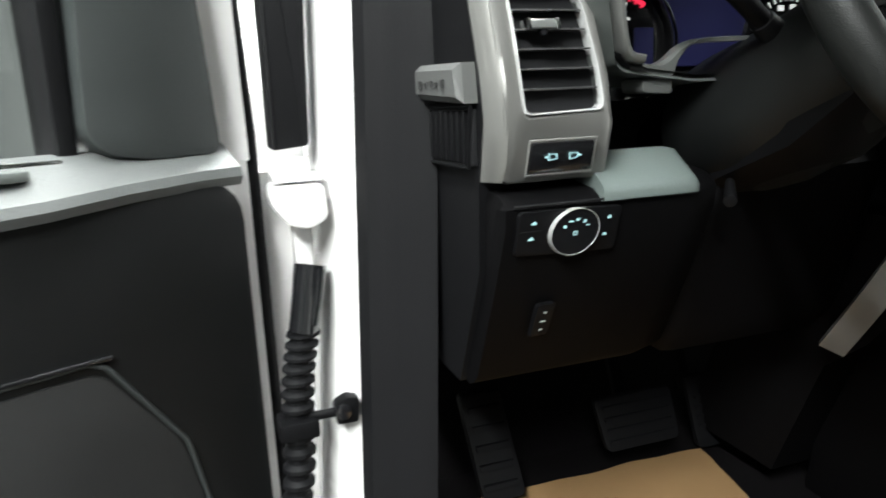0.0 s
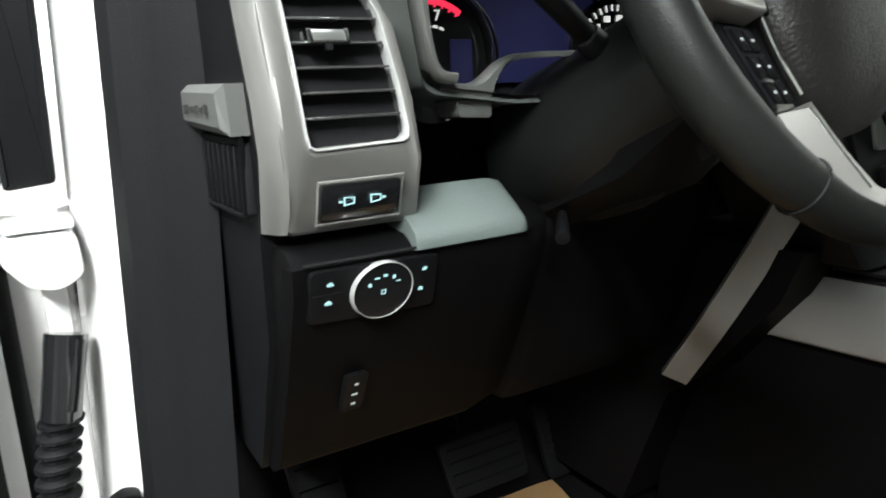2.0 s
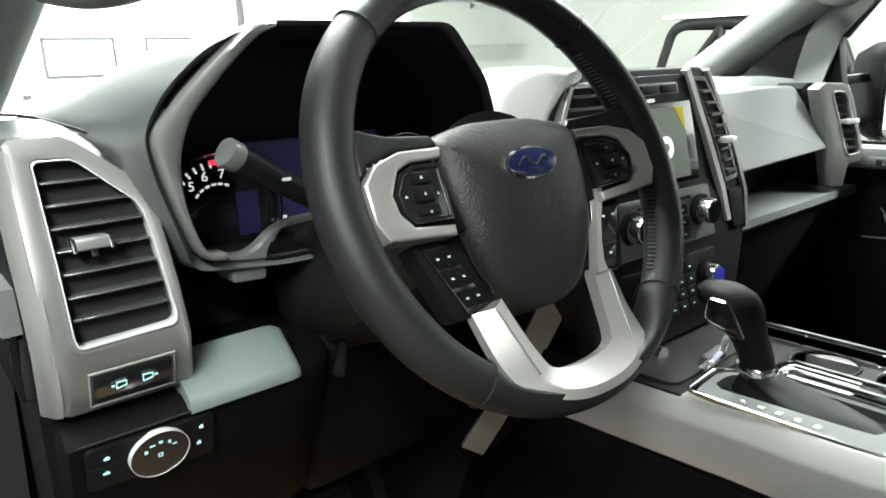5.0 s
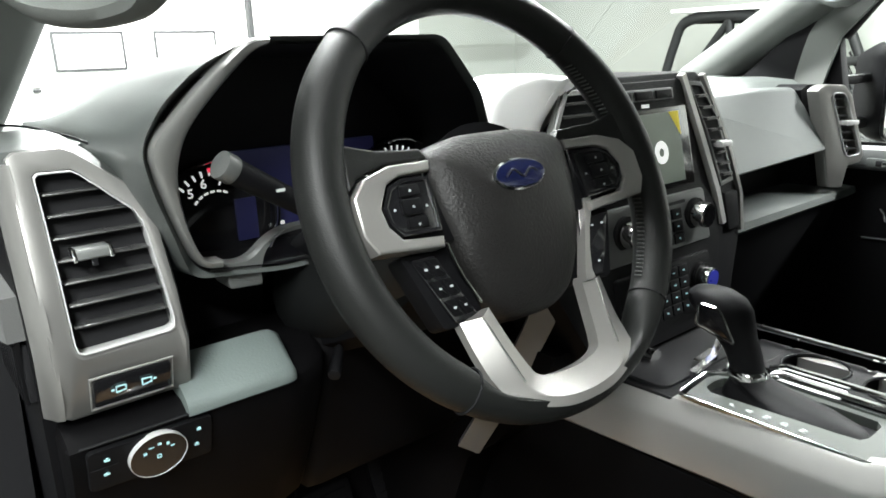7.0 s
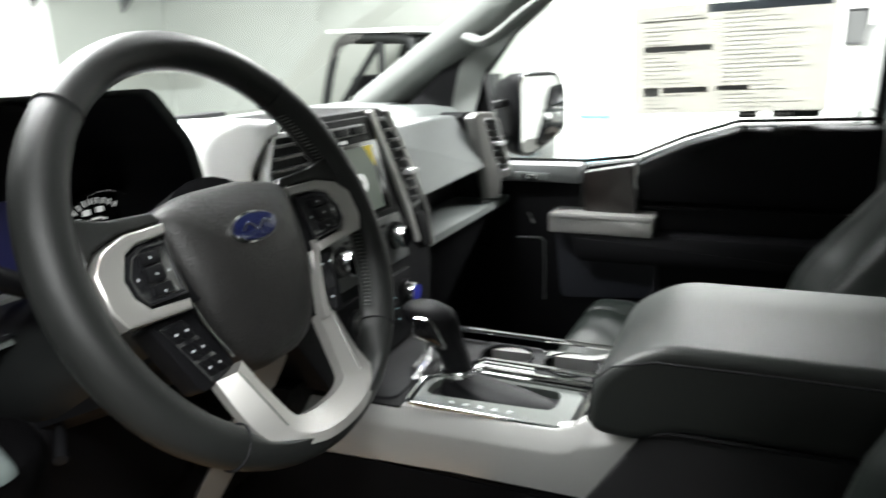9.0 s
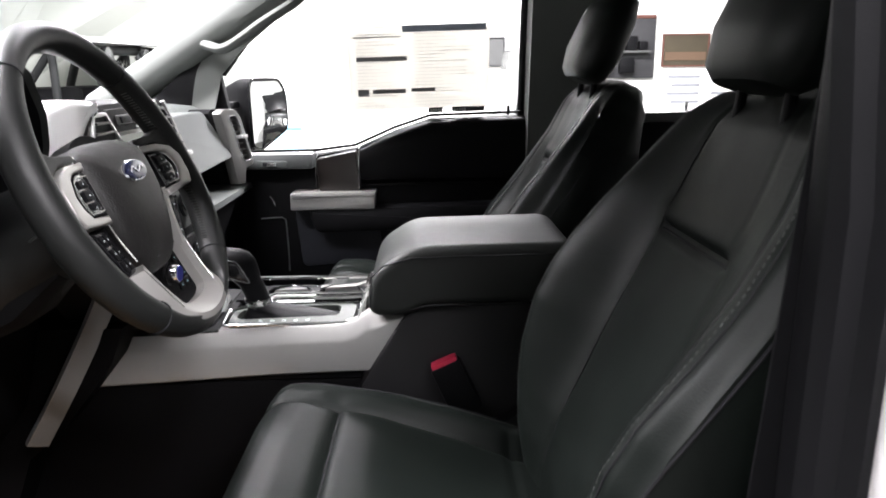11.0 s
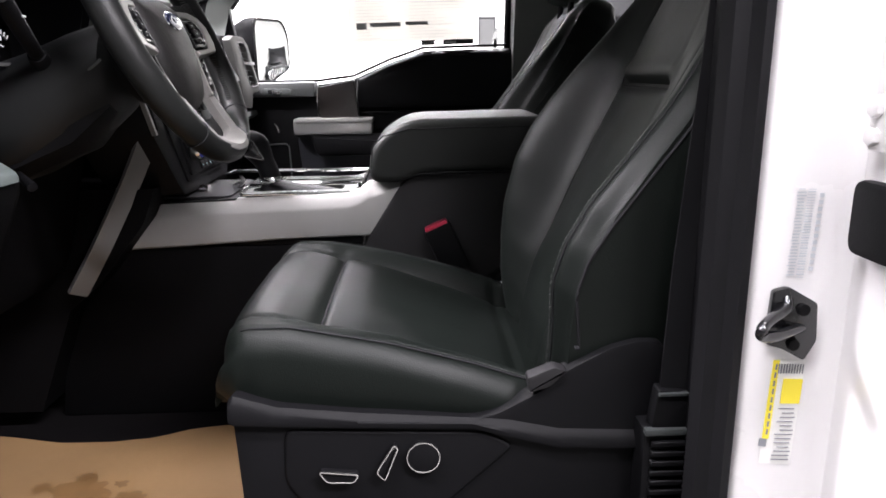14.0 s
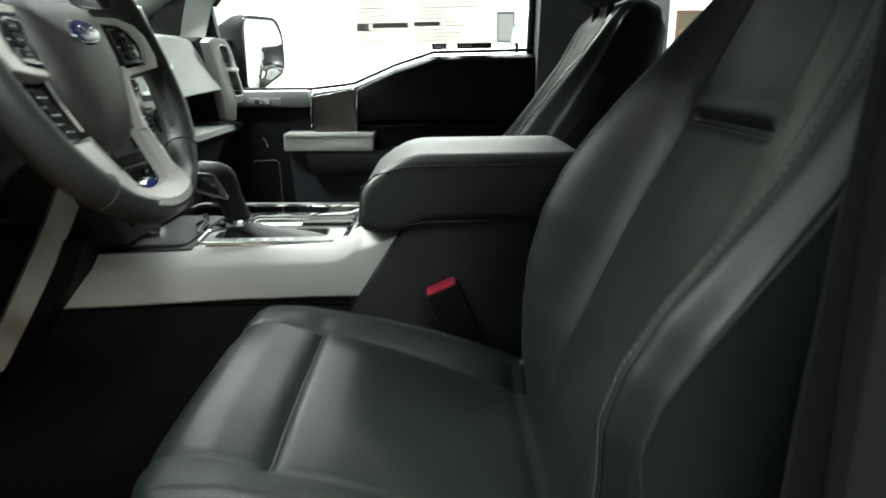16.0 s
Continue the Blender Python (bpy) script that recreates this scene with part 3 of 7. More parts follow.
# silver vent bezel: a chin at the switches, leaning away above the vent
def bez(bm):
    for v in bm.verts:
        v.co.y += interp(v.co.z, (1.19, 1.205, 1.225, 1.262, 1.30, 1.41, 1.45), (0.014, 0.008, -0.004, -0.011, -0.005, 0.037, 0.053))
    return bm


outer = [(-0.6945, 1.4215), (-0.6885, 1.4265), (-0.6535, 1.4275), (-0.6440, 1.4225), (-0.6080, 1.3920), (-0.5965, 1.3700), (-0.5935, 1.3530), (-0.5915, 1.3000), (-0.5890, 1.2560), (-0.5880, 1.2130), (-0.5915, 1.2060), (-0.6880, 1.2060), (-0.6930, 1.2100), (-0.6965, 1.2640), (-0.6960, 1.3300)]
inner = [(-0.6785, 1.4065), (-0.6750, 1.4095), (-0.6510, 1.4090), (-0.6450, 1.4055), (-0.6100, 1.3720), (-0.6055, 1.3620), (-0.6040, 1.3500), (-0.6010, 1.3080), (-0.5985, 1.2780), (-0.6000, 1.2710), (-0.6040, 1.2685), (-0.6730, 1.2665), (-0.6770, 1.2690), (-0.6785, 1.2760), (-0.6785, 1.3300)]
part("vent_bezel", bez(frame_ring(outer, inner, "xz", 0.0, 0.035, 0.0035)), BEZEL, dash, "satin silver vent surround")
part("bezel_side", loft([[(x, y + interp(z, (1.205, 1.225, 1.262, 1.30, 1.41), (0.008, -0.004, -0.011, -0.005, 0.037)), z) for x, y in ((-0.6925, 0.0015), (-0.6975, 0.0045), (-0.7055, 0.020), (-0.7055, 0.060), (-0.6900, 0.060))] for z in (1.208, 1.225, 1.262, 1.30, 1.36, 1.418)]), BEZEL, dash, "satin silver bezel flank")

# instrument hood: its front leans towards the driver at the top
def brow(z):
    return 0.01 - 0.36 * (z - 1.31)


ho = rounded([(-0.520, 1.508), (-0.330, 1.508), (-0.266, 1.452), (-0.238, 1.405), (-0.232, 1.32), (-0.28, 1.290), (-0.48, 1.290), (-0.572, 1.302), (-0.606, 1.395), (-0.613, 1.428), (-0.596, 1.460), (-0.566, 1.488)], 0.014)
hi_ = [((x + 0.42) * 0.95 - 0.42, (z - 1.40) * 0.94 + 1.40) for x, z in ho]
part("cluster_hood", loft([[(x, brow(z) + 0.016, z) for x, z in hi_], [(x, brow(z), z) for x, z in ho], [((x + 0.42) * 1.03 - 0.42, brow(z) + 0.03, z - 0.001) for x, z in ho], [((x + 0.42) * 1.05 - 0.42, 0.16, z - 0.008) for x, z in ho], [((x + 0.42) * 1.08 - 0.42, 0.42, min(z, 1.44) - 0.01) for x, z in ho]], caps=False), DASH, dash, "grey textured instrument hood")
part("cluster_well", loft([[(x, brow(z) + 0.004, z) for x, z in hi_], [((x + 0.42) * 0.97 - 0.42, 0.13, (z - 1.40) * 0.92 + 1.395) for x, z in ho]], caps=False), DARK, dash)
part("cluster_face", loft([[((x + 0.42) * 0.98 - 0.42, y, (z - 1.40) * 0.93 + 1.395) for x, z in ho] for y in (0.126, 0.136)]), DARK, dash, "black instrument cluster face")

# centre stack
SK = 0.20


# silver strip beside the stack
part("silver_strip", sweep(bezier([(-0.184, 0.094, 0.937), (-0.179, 0.050, 1.010), (-0.174, 0.012, 1.078), (-0.169, -0.026, 1.150), (-0.165, -0.056, 1.215)], 6), 0.0165, 0.005, square=True, up=(-0.56, -0.48, -0.23)), STRIPGREY, dash, "satin silver trim strip")

# ---- steering wheel ----
wm = pose(-0.346, -0.166, 1.373, 65.7)
wheel = thing("steering_wheel", wm, "black leather steering wheel with silver spokes and an oval badge", "steering wheel")


def wpart(name, bm, m, label="", parent=None):
    bm.transform(wm)
    return part(name, bm, m, parent or wheel, label)


def wheel_rise(bm):
    """Lifts the spokes towards the rim, so that they meet its front."""
    for v in bm.verts:
        v.co.z += interp(abs(v.co.x), (0.07, 0.165), (-0.003, 0.0095))
    return bm


loops = []
for a in np.linspace(0, math.tau, 145)[:-1]:
    c, s = math.cos(a), math.sin(a)
    # the grips swell at both sides
    grip = 0.0022 * bump_at(abs(c) - 0.94, 0.22)
    cut_in = 1 - 0.72 * smooth01((40 - abs(math.degrees(math.atan2(s, c)) + 90)) / 14)
    lp = []
    for k in range(20):
        b = k * math.tau / 20
        d = (0.0172 + grip) * math.cos(b)
        r = 0.1835 + (d if d > 0 else d * cut_in)
        lp.append((r * c, r * s, (0.0178 + grip * 0.6) * math.sin(b)))
    loops.append(lp)
rim_bm = loft(loops + [loops[0]], caps=False)
bmesh.ops.remove_doubles(rim_bm, verts=rim_bm.verts, dist=1e-6)
wpart("rim", rim_bm, RIMLEATHER)
hub = [(0.084, 0.043), (0.0845, 0.028), (0.0825, 0.0), (0.0735, -0.05), (0.061, -0.080), (0.046, -0.101), (0.024, -0.111)]
hub = rounded(hub + [(-x, y) for x, y in hub[::-1]] + [(-0.072, 0.0505), (-0.035, 0.0585), (0.035, 0.0585), (0.072, 0.0505)], 0.012)
loops = []
for s, z in ((1.0, -0.045), (1.0, -0.016), (0.985, -0.008), (0.955, -0.002), (0.90, 0.003), (0.80, 0.007), (0.65, 0.0105), (0.45, 0.0130), (0.2, 0.0140)):
    loops.append([(x * s, (y + 0.02) * s - 0.02, z + interp((y + 0.02) * s - 0.02, (-0.11, -0.02, 0.03, 0.058), (-0.012, 0.0, 0.001, -0.004))) for x, y in hub])
wpart("airbag_cover", loft(loops), HUBPAD, "black grained padded hub cover", )
wpart("badge", loft([[(0.031 * s * math.cos(a), 0.0142 * s * math.sin(a) + 0.009, z) for a in np.linspace(0, math.tau, 41)[:-1]] for s, z in ((1, 0.006), (1, 0.0155), (0.9, 0.0172))]), CHROME, "chrome-rimmed blue oval badge")
for s in (-1, 1):
    sp = [(s * x, y) for x, y in ((0.080, 0.0365), (0.124, 0.0350), (0.151, 0.0265), (0.165, 0.012), (0.1655, -0.016), (0.157, -0.031), (0.134, -0.0325), (0.090, -0.0355), (0.0885, -0.0265), (0.130, -0.0235), (0.1405, -0.012), (0.1425, 0.002), (0.131, 0.0200), (0.117, 0.0255), (0.0825, 0.0275))]
    wpart("spoke", wheel_rise(slab(sp[::s], "xy", -0.022, 0.0045, 0.0030, 3)), WHEELSILVER, "satin silver spoke frame")
    bed = [(s * x, y) for x, y in ((0.072, 0.030), (0.140, 0.030), (0.146, -0.030), (0.072, -0.032))]
    wpart("spoke_bed", wheel_rise(slab(bed[::s], "xy", -0.022, -0.002, 0.002)), HARD)
    sh_ = [(s * x, y) for x, y in ((0.076, 0.0385), (0.083, 0.0480), (0.128, 0.0490), (0.160, 0.0560), (0.1645, 0.018), (0.1535, 0.0285), (0.125, 0.0370))]
    wpart("spoke_shoulder", wheel_rise(slab(sh_[::s], "xy", -0.022, -0.0005, 0.003, 3)), RIMLEATHER, "black shoulder between hub and rim")
    bt = [(s * x, y) for x, y in ((0.128, -0.034), (0.072, -0.034), (0.056, -0.098), (0.104, -0.100))]
    wpart("button_block", wheel_rise(slab(rounded(bt[::s], 0.006), "xy", -0.036, -0.0135, 0.003)), HARD, "black button block")
# lower spoke: two ridged legs and a flange along the rim
half = (((0.0580, -0.092, -0.008), (0.0715, -0.098, -0.003), (0.0880, -0.097, -0.013)), ((0.0505, -0.124, -0.003), (0.0645, -0.130, 0.003), (0.0850, -0.131, -0.006)), ((0.0435, -0.148, 0.002), (0.0590, -0.157, 0.009), (0.0820, -0.154, 0.003)), ((0.0375, -0.1565, 0.003), (0.0520, -0.170, 0.0165), (0.0730, -0.170, 0.0135)), ((0.0230, -0.1610, 0.003), (0.0300, -0.1785, 0.0195), (0.0360, -0.1855, 0.0185)), ((0.0, -0.1625, 0.003), (0.0, -0.1815, 0.0198), (0.0, -0.1895, 0.0185)))
secs = [[(-x, y, z) for x, y, z in q] for q in half] + [list(q) for q in half[-2::-1]]
fine = list(zip(*[bezier([q[k] for q in secs], 5) for k in range(3)]))
loops = [[tuple(i), tuple(i.lerp(r, 0.9)), tuple(r), tuple(r.lerp(q, 0.12)), tuple(q), tuple(q - Vector((0, 0, 0.009))), tuple(i - Vector((0, 0, 0.012)))] for i, r, q in fine]
wpart("lower_spoke", loft(loops), WHEELSILVER, "satin silver lower spoke with a ridge along each leg")
wpart("edge_strip", loft([[(x, y, -0.001), (x + w, y, -0.0015), (x + w, y, -0.012), (x, y, -0.012)] for x, y, w in ((0.0865, -0.022, 0.014), (0.0835, -0.034, 0.010), (0.076, -0.050, 0.0075), (0.0675, -0.070, 0.007), (0.0590, -0.088, 0.010), (0.0560, -0.097, 0.014))]), WHEELSILVER, "satin silver strip beside the hub")

# column shroud
part_ob = thing("steering_column", pose(-0.365, 0.0, 1.25), "black plastic steering column shroud with stalk", "steering column")
cl = []
for k, (y, z, w, h) in enumerate(((-0.115, 1.330, 0.060, 0.05), (-0.10, 1.325, 0.080, 0.066), (-0.04, 1.29, 0.098, 0.082), (0.02, 1.262, 0.108, 0.085), (0.09, 1.24, 0.112, 0.085))):
    cl.append([(-0.352 + w * math.cos(a), y, z + h * math.sin(a)) for a in np.linspace(0, math.tau, 25)[:-1]])
part("shroud", loft(cl), COLUMN, part_ob)
part("stalk", cyl((-0.43, -0.03, 1.330), (-0.553, -0.054, 1.406), 0.0085, 0.0115, bevel=0.002), HARD, part_ob, "black indicator stalk")

# ---- centre console ----
con = thing("centre_console", pose(0, -0.3, 0.66), "black centre console with silver side panels and chrome rails", "console")
for s in (-1, 1):
    loops = []
    for y, zt, zb in ((0.06, 1.080, 0.996), (-0.10, 1.086, 1.003), (-0.25, 1.0915, 1.0115), (-0.385, 1.0965, 1.015), (-0.405, 1.103, 1.0155), (-0.425, 1.1165, 1.016), (-0.435, 1.118, 1.022), (-0.497, 1.118, 1.112)):
        h = min(0.030, (zt - zb) * 0.36)
        loops.append([(0.015 + s * x, y, z) for x, z in ((0.096, zb), (0.122, zb), (0.1245, zb + 0.003), (0.1250, zt - h), (0.1225, zt - h * 0.80), (0.1150, zt - 0.003), (0.1125, zt), (0.096, zt))])
    part("side_panel", loft(loops), SILVER, con, "satin silver side panel", sharp=30)
# Same darkened plastic: shade low in the footwell is in the colour.
part("lower_body", slab([(0.15, 1.0), (-0.43, 1.0), (-0.43, 0.655), (0.2, 0.655)], "yz", -0.10, 0.13, 0.01), FOOTSHADE, con)
part("top_plate", box(-0.10, 0.046, -0.41, -0.17, 1.0, 1.084, 0.004), HARD, con)
part("top_plate_front", box(0.046, 0.132, -0.212, -0.17, 1.0, 1.094, 0.002), HARD, con)
for y0, y1 in ((-0.212, -0.309), (-0.309, -0.406)):
    cx, cy, n_ = 0.089, (y0 + y1) / 2, 32
    hx, hy = 0.043, 0.0485
    sq, ci_ = [], []
    for k in range(n_):
        c, d = math.cos(k * math.tau / n_), math.sin(k * math.tau / n_)
        q = min(hx / max(abs(c), 1e-6), hy / max(abs(d), 1e-6))
        sq.append((cx + q * c, cy + q * d))
        ci_.append((cx + 0.039 * c, cy + 0.039 * d))
    part("cup_surround", frame_ring(sq, ci_, "xy", 1.0, 1.094), HARD, con)
    part("cup_floor", slab(ci_, "xy", 1.0, 1.004), DARK, con, "dark round cup holder")
    part("cup_rim", sweep([(x, y, 1.0945) for x, y in ci_], 0.0022, 0.0018, 6, True), PIANO, con)
part("front_top", slab([(0.06, 1.08), (-0.18, 1.09), (-0.18, 1.05), (0.06, 1.05)], "yz", -0.10, 0.13, 0.004), HARD, con)
part("box", slab(rounded([(-0.495, 1.13), (-0.76, 1.135), (-0.80, 1.0), (-0.80, 0.655), (-0.40, 0.655), (-0.40, 0.98)], 0.03), "yz", -0.118, 0.128, 0.01), BOXGREY, con)
part("armrest", slab(rounded([(-0.425, 1.118), (-0.435, 1.19), (-0.50, 1.232), (-0.76, 1.235), (-0.78, 1.14), (-0.52, 1.134), (-0.49, 1.118)], 0.03), "yz", -0.132, 0.112, 0.014, 3), ARMPAD, con, "black padded armrest lid")
part("shift_lever", loft([[(-0.022 + w * math.cos(a), y0 + d * math.sin(a), z) for a in np.linspace(0, math.tau, 33)[:-1]] for y0, z, w, d in ((-0.230, 1.114, 0.0185, 0.0195), (-0.225, 1.130, 0.0195, 0.0205), (-0.220, 1.142, 0.0205, 0.0215), (-0.211, 1.155, 0.0225, 0.025), (-0.199, 1.172, 0.025, 0.034), (-0.190, 1.188, 0.0255, 0.039), (-0.185, 1.199, 0.023, 0.036), (-0.182, 1.206, 0.017, 0.025), (-0.182, 1.2085, 0.008, 0.011))]), HARD, con, "black leather shift lever")


# ---- seats ----
def seat(name, xc, label, dy=0.0):
    ob = thing(name, pose(xc, -0.5, 0.66), label, "seat", "front seats")
    # cushion: cross sections from front to back
    ys = np.concatenate([np.linspace(-0.258, -0.31, 12), np.linspace(-0.316, -0.70, 56)])
    loops = []
    for y in ys:
        zc = interp(-y, (0.258, 0.262, 0.272, 0.285, 0.30, 0.33, 0.365, 0.383, 0.40, 0.44, 0.48, 0.58, 0.66, 0.70), (0.945, 0.975, 0.998, 1.010, 1.0155, 1.0155, 1.006, 0.998, 0.9985, 0.990, 0.976, 0.940, 0.905, 0.890))
        zb = interp(-y, (0.258, 0.262, 0.272, 0.285, 0.30, 0.36, 0.48, 0.58, 0.66, 0.70), (0.945, 0.978, 1.003, 1.016, 1.0215, 1.0200, 0.996, 0.967, 0.938, 0.925))
        zl = interp(-y, (0.258, 0.30, 0.44, 0.58, 0.70), (0.912, 0.905, 0.890, 0.884, 0.870))
        hw = interp(-y, (0.258, 0.27, 0.29, 0.32, 0.70), (0.205, 0.222, 0.232, 0.237, 0.241))
        lp = []
        for a in np.linspace(-1, 1, 81):
            x, b = a * hw, abs(a)
            t = smooth01((b - 0.69) / 0.14)
            z = zc * (1 - t) + zb * t
            z += 0.004 * (1 - (b / 0.69) ** 2) * (b < 0.69)
            z -= 0.0055 * bump_at(b - 0.70, 0.014) + 0.0035 * bump_at(b - 0.925, 0.008) + 0.003 * bump_at(b - 0.885, 0.007)
            z -= 0.009 * bump_at(y + 0.385, 0.0045) * (1 - smooth01((b - 0.66) / 0.05))
            z -= 0.006 * bump_at(y + 0.648, 0.005) * (1 - smooth01((b - 0.80) / 0.05))
            z -= 0.022 * smooth01((b - 0.90) / 0.10) ** 2
            # creases where the leather is drawn in at the seam ends
            z -= 0.0035 * bump_at(b - 0.78 + 0.9 * (y + 0.385), 0.02) * bump_at(y + 0.385, 0.03)
            z += 0.0012 * noise.noise(Vector((x * 14 + xc * 9, y * 14, 0.3)))
            lp.append((xc + x, y - 0.05 * max(0.0, b - 0.5) ** 2 * interp(-y, (0.258, 0.34), (1.0, 0.0)), z))
        sag = 0.004 * noise.noise(Vector((0.5, y * 11, xc)))
        lp += [(xc + hw + 0.003, y, zb - 0.035), (xc + hw + 0.004 + sag, y, (zb + zl) / 2 - 0.01), (xc + hw - 0.006, y, zl), (xc - hw + 0.006, y, zl), (xc - hw - 0.004 - sag, y, (zb + zl) / 2 - 0.01), (xc - hw - 0.003, y, zb - 0.035)]
        tuck = interp(-y, (0.258, 0.33), (0.022, 0.0))
        lp[-4:-2] = [(x, y_ - tuck, z) for x, y_, z in lp[-4:-2]]
        loops.append(lp)
    part("cushion", loft(loops), LEATHER, ob, sharp=60)
    # backrest: flat insert between deep bolsters that fade towards the top
    o, up, fw = Vector((xc, -0.665 + dy, 0.90)), Vector((0, -0.405, 0.914)), Vector((0, 0.914, 0.405))
    loops = []
    for s in np.linspace(0, 0.645, 84):
        hw = interp(s, (0, 0.08, 0.30, 0.42, 0.52, 0.58, 0.62, 0.635, 0.645), (0.225, 0.243, 0.250, 0.243, 0.222, 0.197, 0.165, 0.145, 0.115))
        th = interp(s, (0, 0.5, 0.60, 0.645), (0.14, 0.11, 0.085, 0.04))
        bo = interp(s, (0, 0.05, 0.105, 0.174, 0.254, 0.309, 0.368, 0.435, 0.497, 0.577, 0.645), (0.010, 0.026, 0.044, 0.068, 0.084, 0.083, 0.074, 0.056, 0.037, 0.016, 0.0))
        c0 = interp(s, (0, 0.06, 0.12, 0.25, 0.4, 0.58, 0.62, 0.645), (-0.015, 0.0, 0.006, 0.004, 0.0, 0.0, -0.012, -0.035))
        wi = interp(s, (0, 0.15, 0.42, 0.62), (0.40, 0.42, 0.44, 0.46))
        bn = interp(s, (0, 0.06, 0.115, 0.156, 0.207, 0.261, 0.32, 0.387, 0.498, 0.645), (0.004, 0.014, 0.032, 0.051, 0.058, 0.054, 0.040, 0.024, 0.004, 0.0))
        lp = []
        for a in np.linspace(-1, 1, 81):
            b = abs(a)
            t = smooth01((b - wi) / 0.40)
            door_side = a * xc > 0
            bo_ = bn if door_side else bo
            d = c0 + bo_ * t - (0.0012 if door_side else 0.0040) * bump_at(b - wi - 0.01, 0.016) - (0.0025 * bump_at(b - 0.73, 0.010) if door_side else 0.0) - 0.0035 * bump_at(b - 0.845, 0.010)
            d -= 0.013 * bump_at(s - 0.432, 0.0065) * (1 - smooth01((b - wi + 0.04) / 0.05))
            d += 0.004 * bump_at(s - 0.452, 0.014) * (1 - smooth01((b - wi) / 0.08))
            d -= (bo_ * (0.22 if door_side else 0.50) + 0.012) * smooth01((b - 0.82) / 0.18) ** 1.6
            d += 0.0014 * noise.noise(Vector((a * 4 + xc * 7, s * 13, 1.7)))
            lp.append(tuple(o + up * s + fw * d + Vector((a * hw, 0, 0))))
        for a, d in ((1.012, -0.035), (1.0, -0.07), (0.96, c0 - th), (0.7, c0 - th - 0.02), (-0.7, c0 - th - 0.02), (-0.96, c0 - th), (-1.0, -0.07), (-1.012, -0.035)):
            lp.append(tuple(o + up * s + fw * d + Vector((a * hw, 0, 0))))
        loops.append(lp)
    part("backrest", loft(loops), LEATHER, ob, sharp=60)
    # headrest on two posts
    h = o + up * 0.600 + fw * 0.070
    for s in (-1, 1):
        part("headrest_post", cyl(h + Vector((0.06 * s, 0, -0.05)) - fw * 0.07, h + Vector((0.06 * s, 0, 0)) - fw * 0.05 + up * 0.08, 0.007), HARD, ob, "black headrest post")
    loops = []
    for s, hw, th in ((0.02, 0.09, 0.025), (0.035, 0.11, 0.040), (0.08, 0.125, 0.049), (0.16, 0.125, 0.046), (0.20, 0.11, 0.036), (0.215, 0.09, 0.02)):
        loops.append([tuple(h + up * s + fw * (th * math.sin(a) - 0.05) + Vector((hw * (abs(math.cos(a)) ** 0.6) * (1 if math.cos(a) > 0 else -1), 0, 0))) for a in np.linspace(0, math.tau, 33)[:-1]])
    part("headrest", loft(loops), LEATHER, ob)
    # plastic base and side shields
    for s in (-1, 1):
        edge = [(-0.290, 0.948), (-0.345, 0.930), (-0.44, 0.921), (-0.575, 0.911), (-0.605, 0.917), (-0.655, 0.944), (-0.690, 0.972), (-0.740, 0.999), (-0.770, 1.006), (-0.80, 1.004)]
        bm = slab(rounded(edge + [(-0.86, 0.86), (-0.72, 0.70), (-0.30, 0.70)], 0.010), "yz", xc + 0.225 * s, xc + 0.258 * s, 0.006)
        sh = part("side_shield", bm, HARD, ob, "black plastic seat side shield")
        rail = []
        for y, zt, zw in ((-0.289, 0.944, 0.918), (-0.294, 0.949, 0.914), (-0.345, 0.933, 0.911), (-0.44, 0.923, 0.907), (-0.575, 0.9125, 0.902), (-0.62, 0.9085, 0.889), (-0.68, 0.895, 0.873), (-0.80, 0.889, 0.868)):
            rail.append([(xc + s * x, y, z) for x, z in ((0.246, zw), (0.246, zt), (0.258, zt + 0.001), (0.2645, zt - 0.005), (0.2675, zw + 0.008), (0.2665, zw + 0.002), (0.262, zw))])
        part("shield_flange", loft(rail), HARD, sh)
        bm = slab(rounded([(-0.352, 0.906), (-0.590, 0.896), (-0.628, 0.876), (-0.545, 0.800), (-0.520, 0.760), (-0.40, 0.760), (-0.348, 0.835)], 0.014), "yz", xc + 0.250 * s, xc + 0.2615 * s, 0.005, 3)
        part("control_panel", bm, HARD, sh)
    part("seat_frame", box(xc - 0.20, xc + 0.20, -0.68, -0.32, 0.655, 0.90, 0.01), DARK, ob)
    return ob


driver = seat("driver_seat", -0.378, "black leather driver seat with stitched bolsters and plastic side shield")
passenger = seat("passenger_seat", 0.385, "black leather passenger seat with headrest", 0.03)

# ---- passenger door ----
pd = thing("passenger_door", pose(0.8, -0.3, 0.66), "closed black-trimmed passenger door with silver pull", "door")
part("door_panel", slab([(0.32, 0.66), (0.32, 1.275), (-0.23, 1.279), (-0.33, 1.293), (-0.44, 1.34), (-0.54, 1.372), (-0.80, 1.378), (-0.82, 0.66)], "yz", 0.755, 0.83, 0.012), HARD, pd)
part("sill_ledge", slab([(0.32, 1.245), (0.32, 1.285), (-0.22, 1.288), (-0.22, 1.245)], "yz", 0.715, 0.80, 0.01), LITLEDGE, pd, "grey textured front sill ledge")
part("door_pull", box(0.688, 0.75, -0.385, -0.155, 1.136, 1.182, 0.006), SILVER, pd, "satin silver door pull cap")
part("armrest", slab(rounded([(-0.20, 1.14), (-0.80, 1.145), (-0.80, 1.08), (-0.22, 1.07)], 0.02), "yz", 0.69, 0.77, 0.012), HARD, pd)
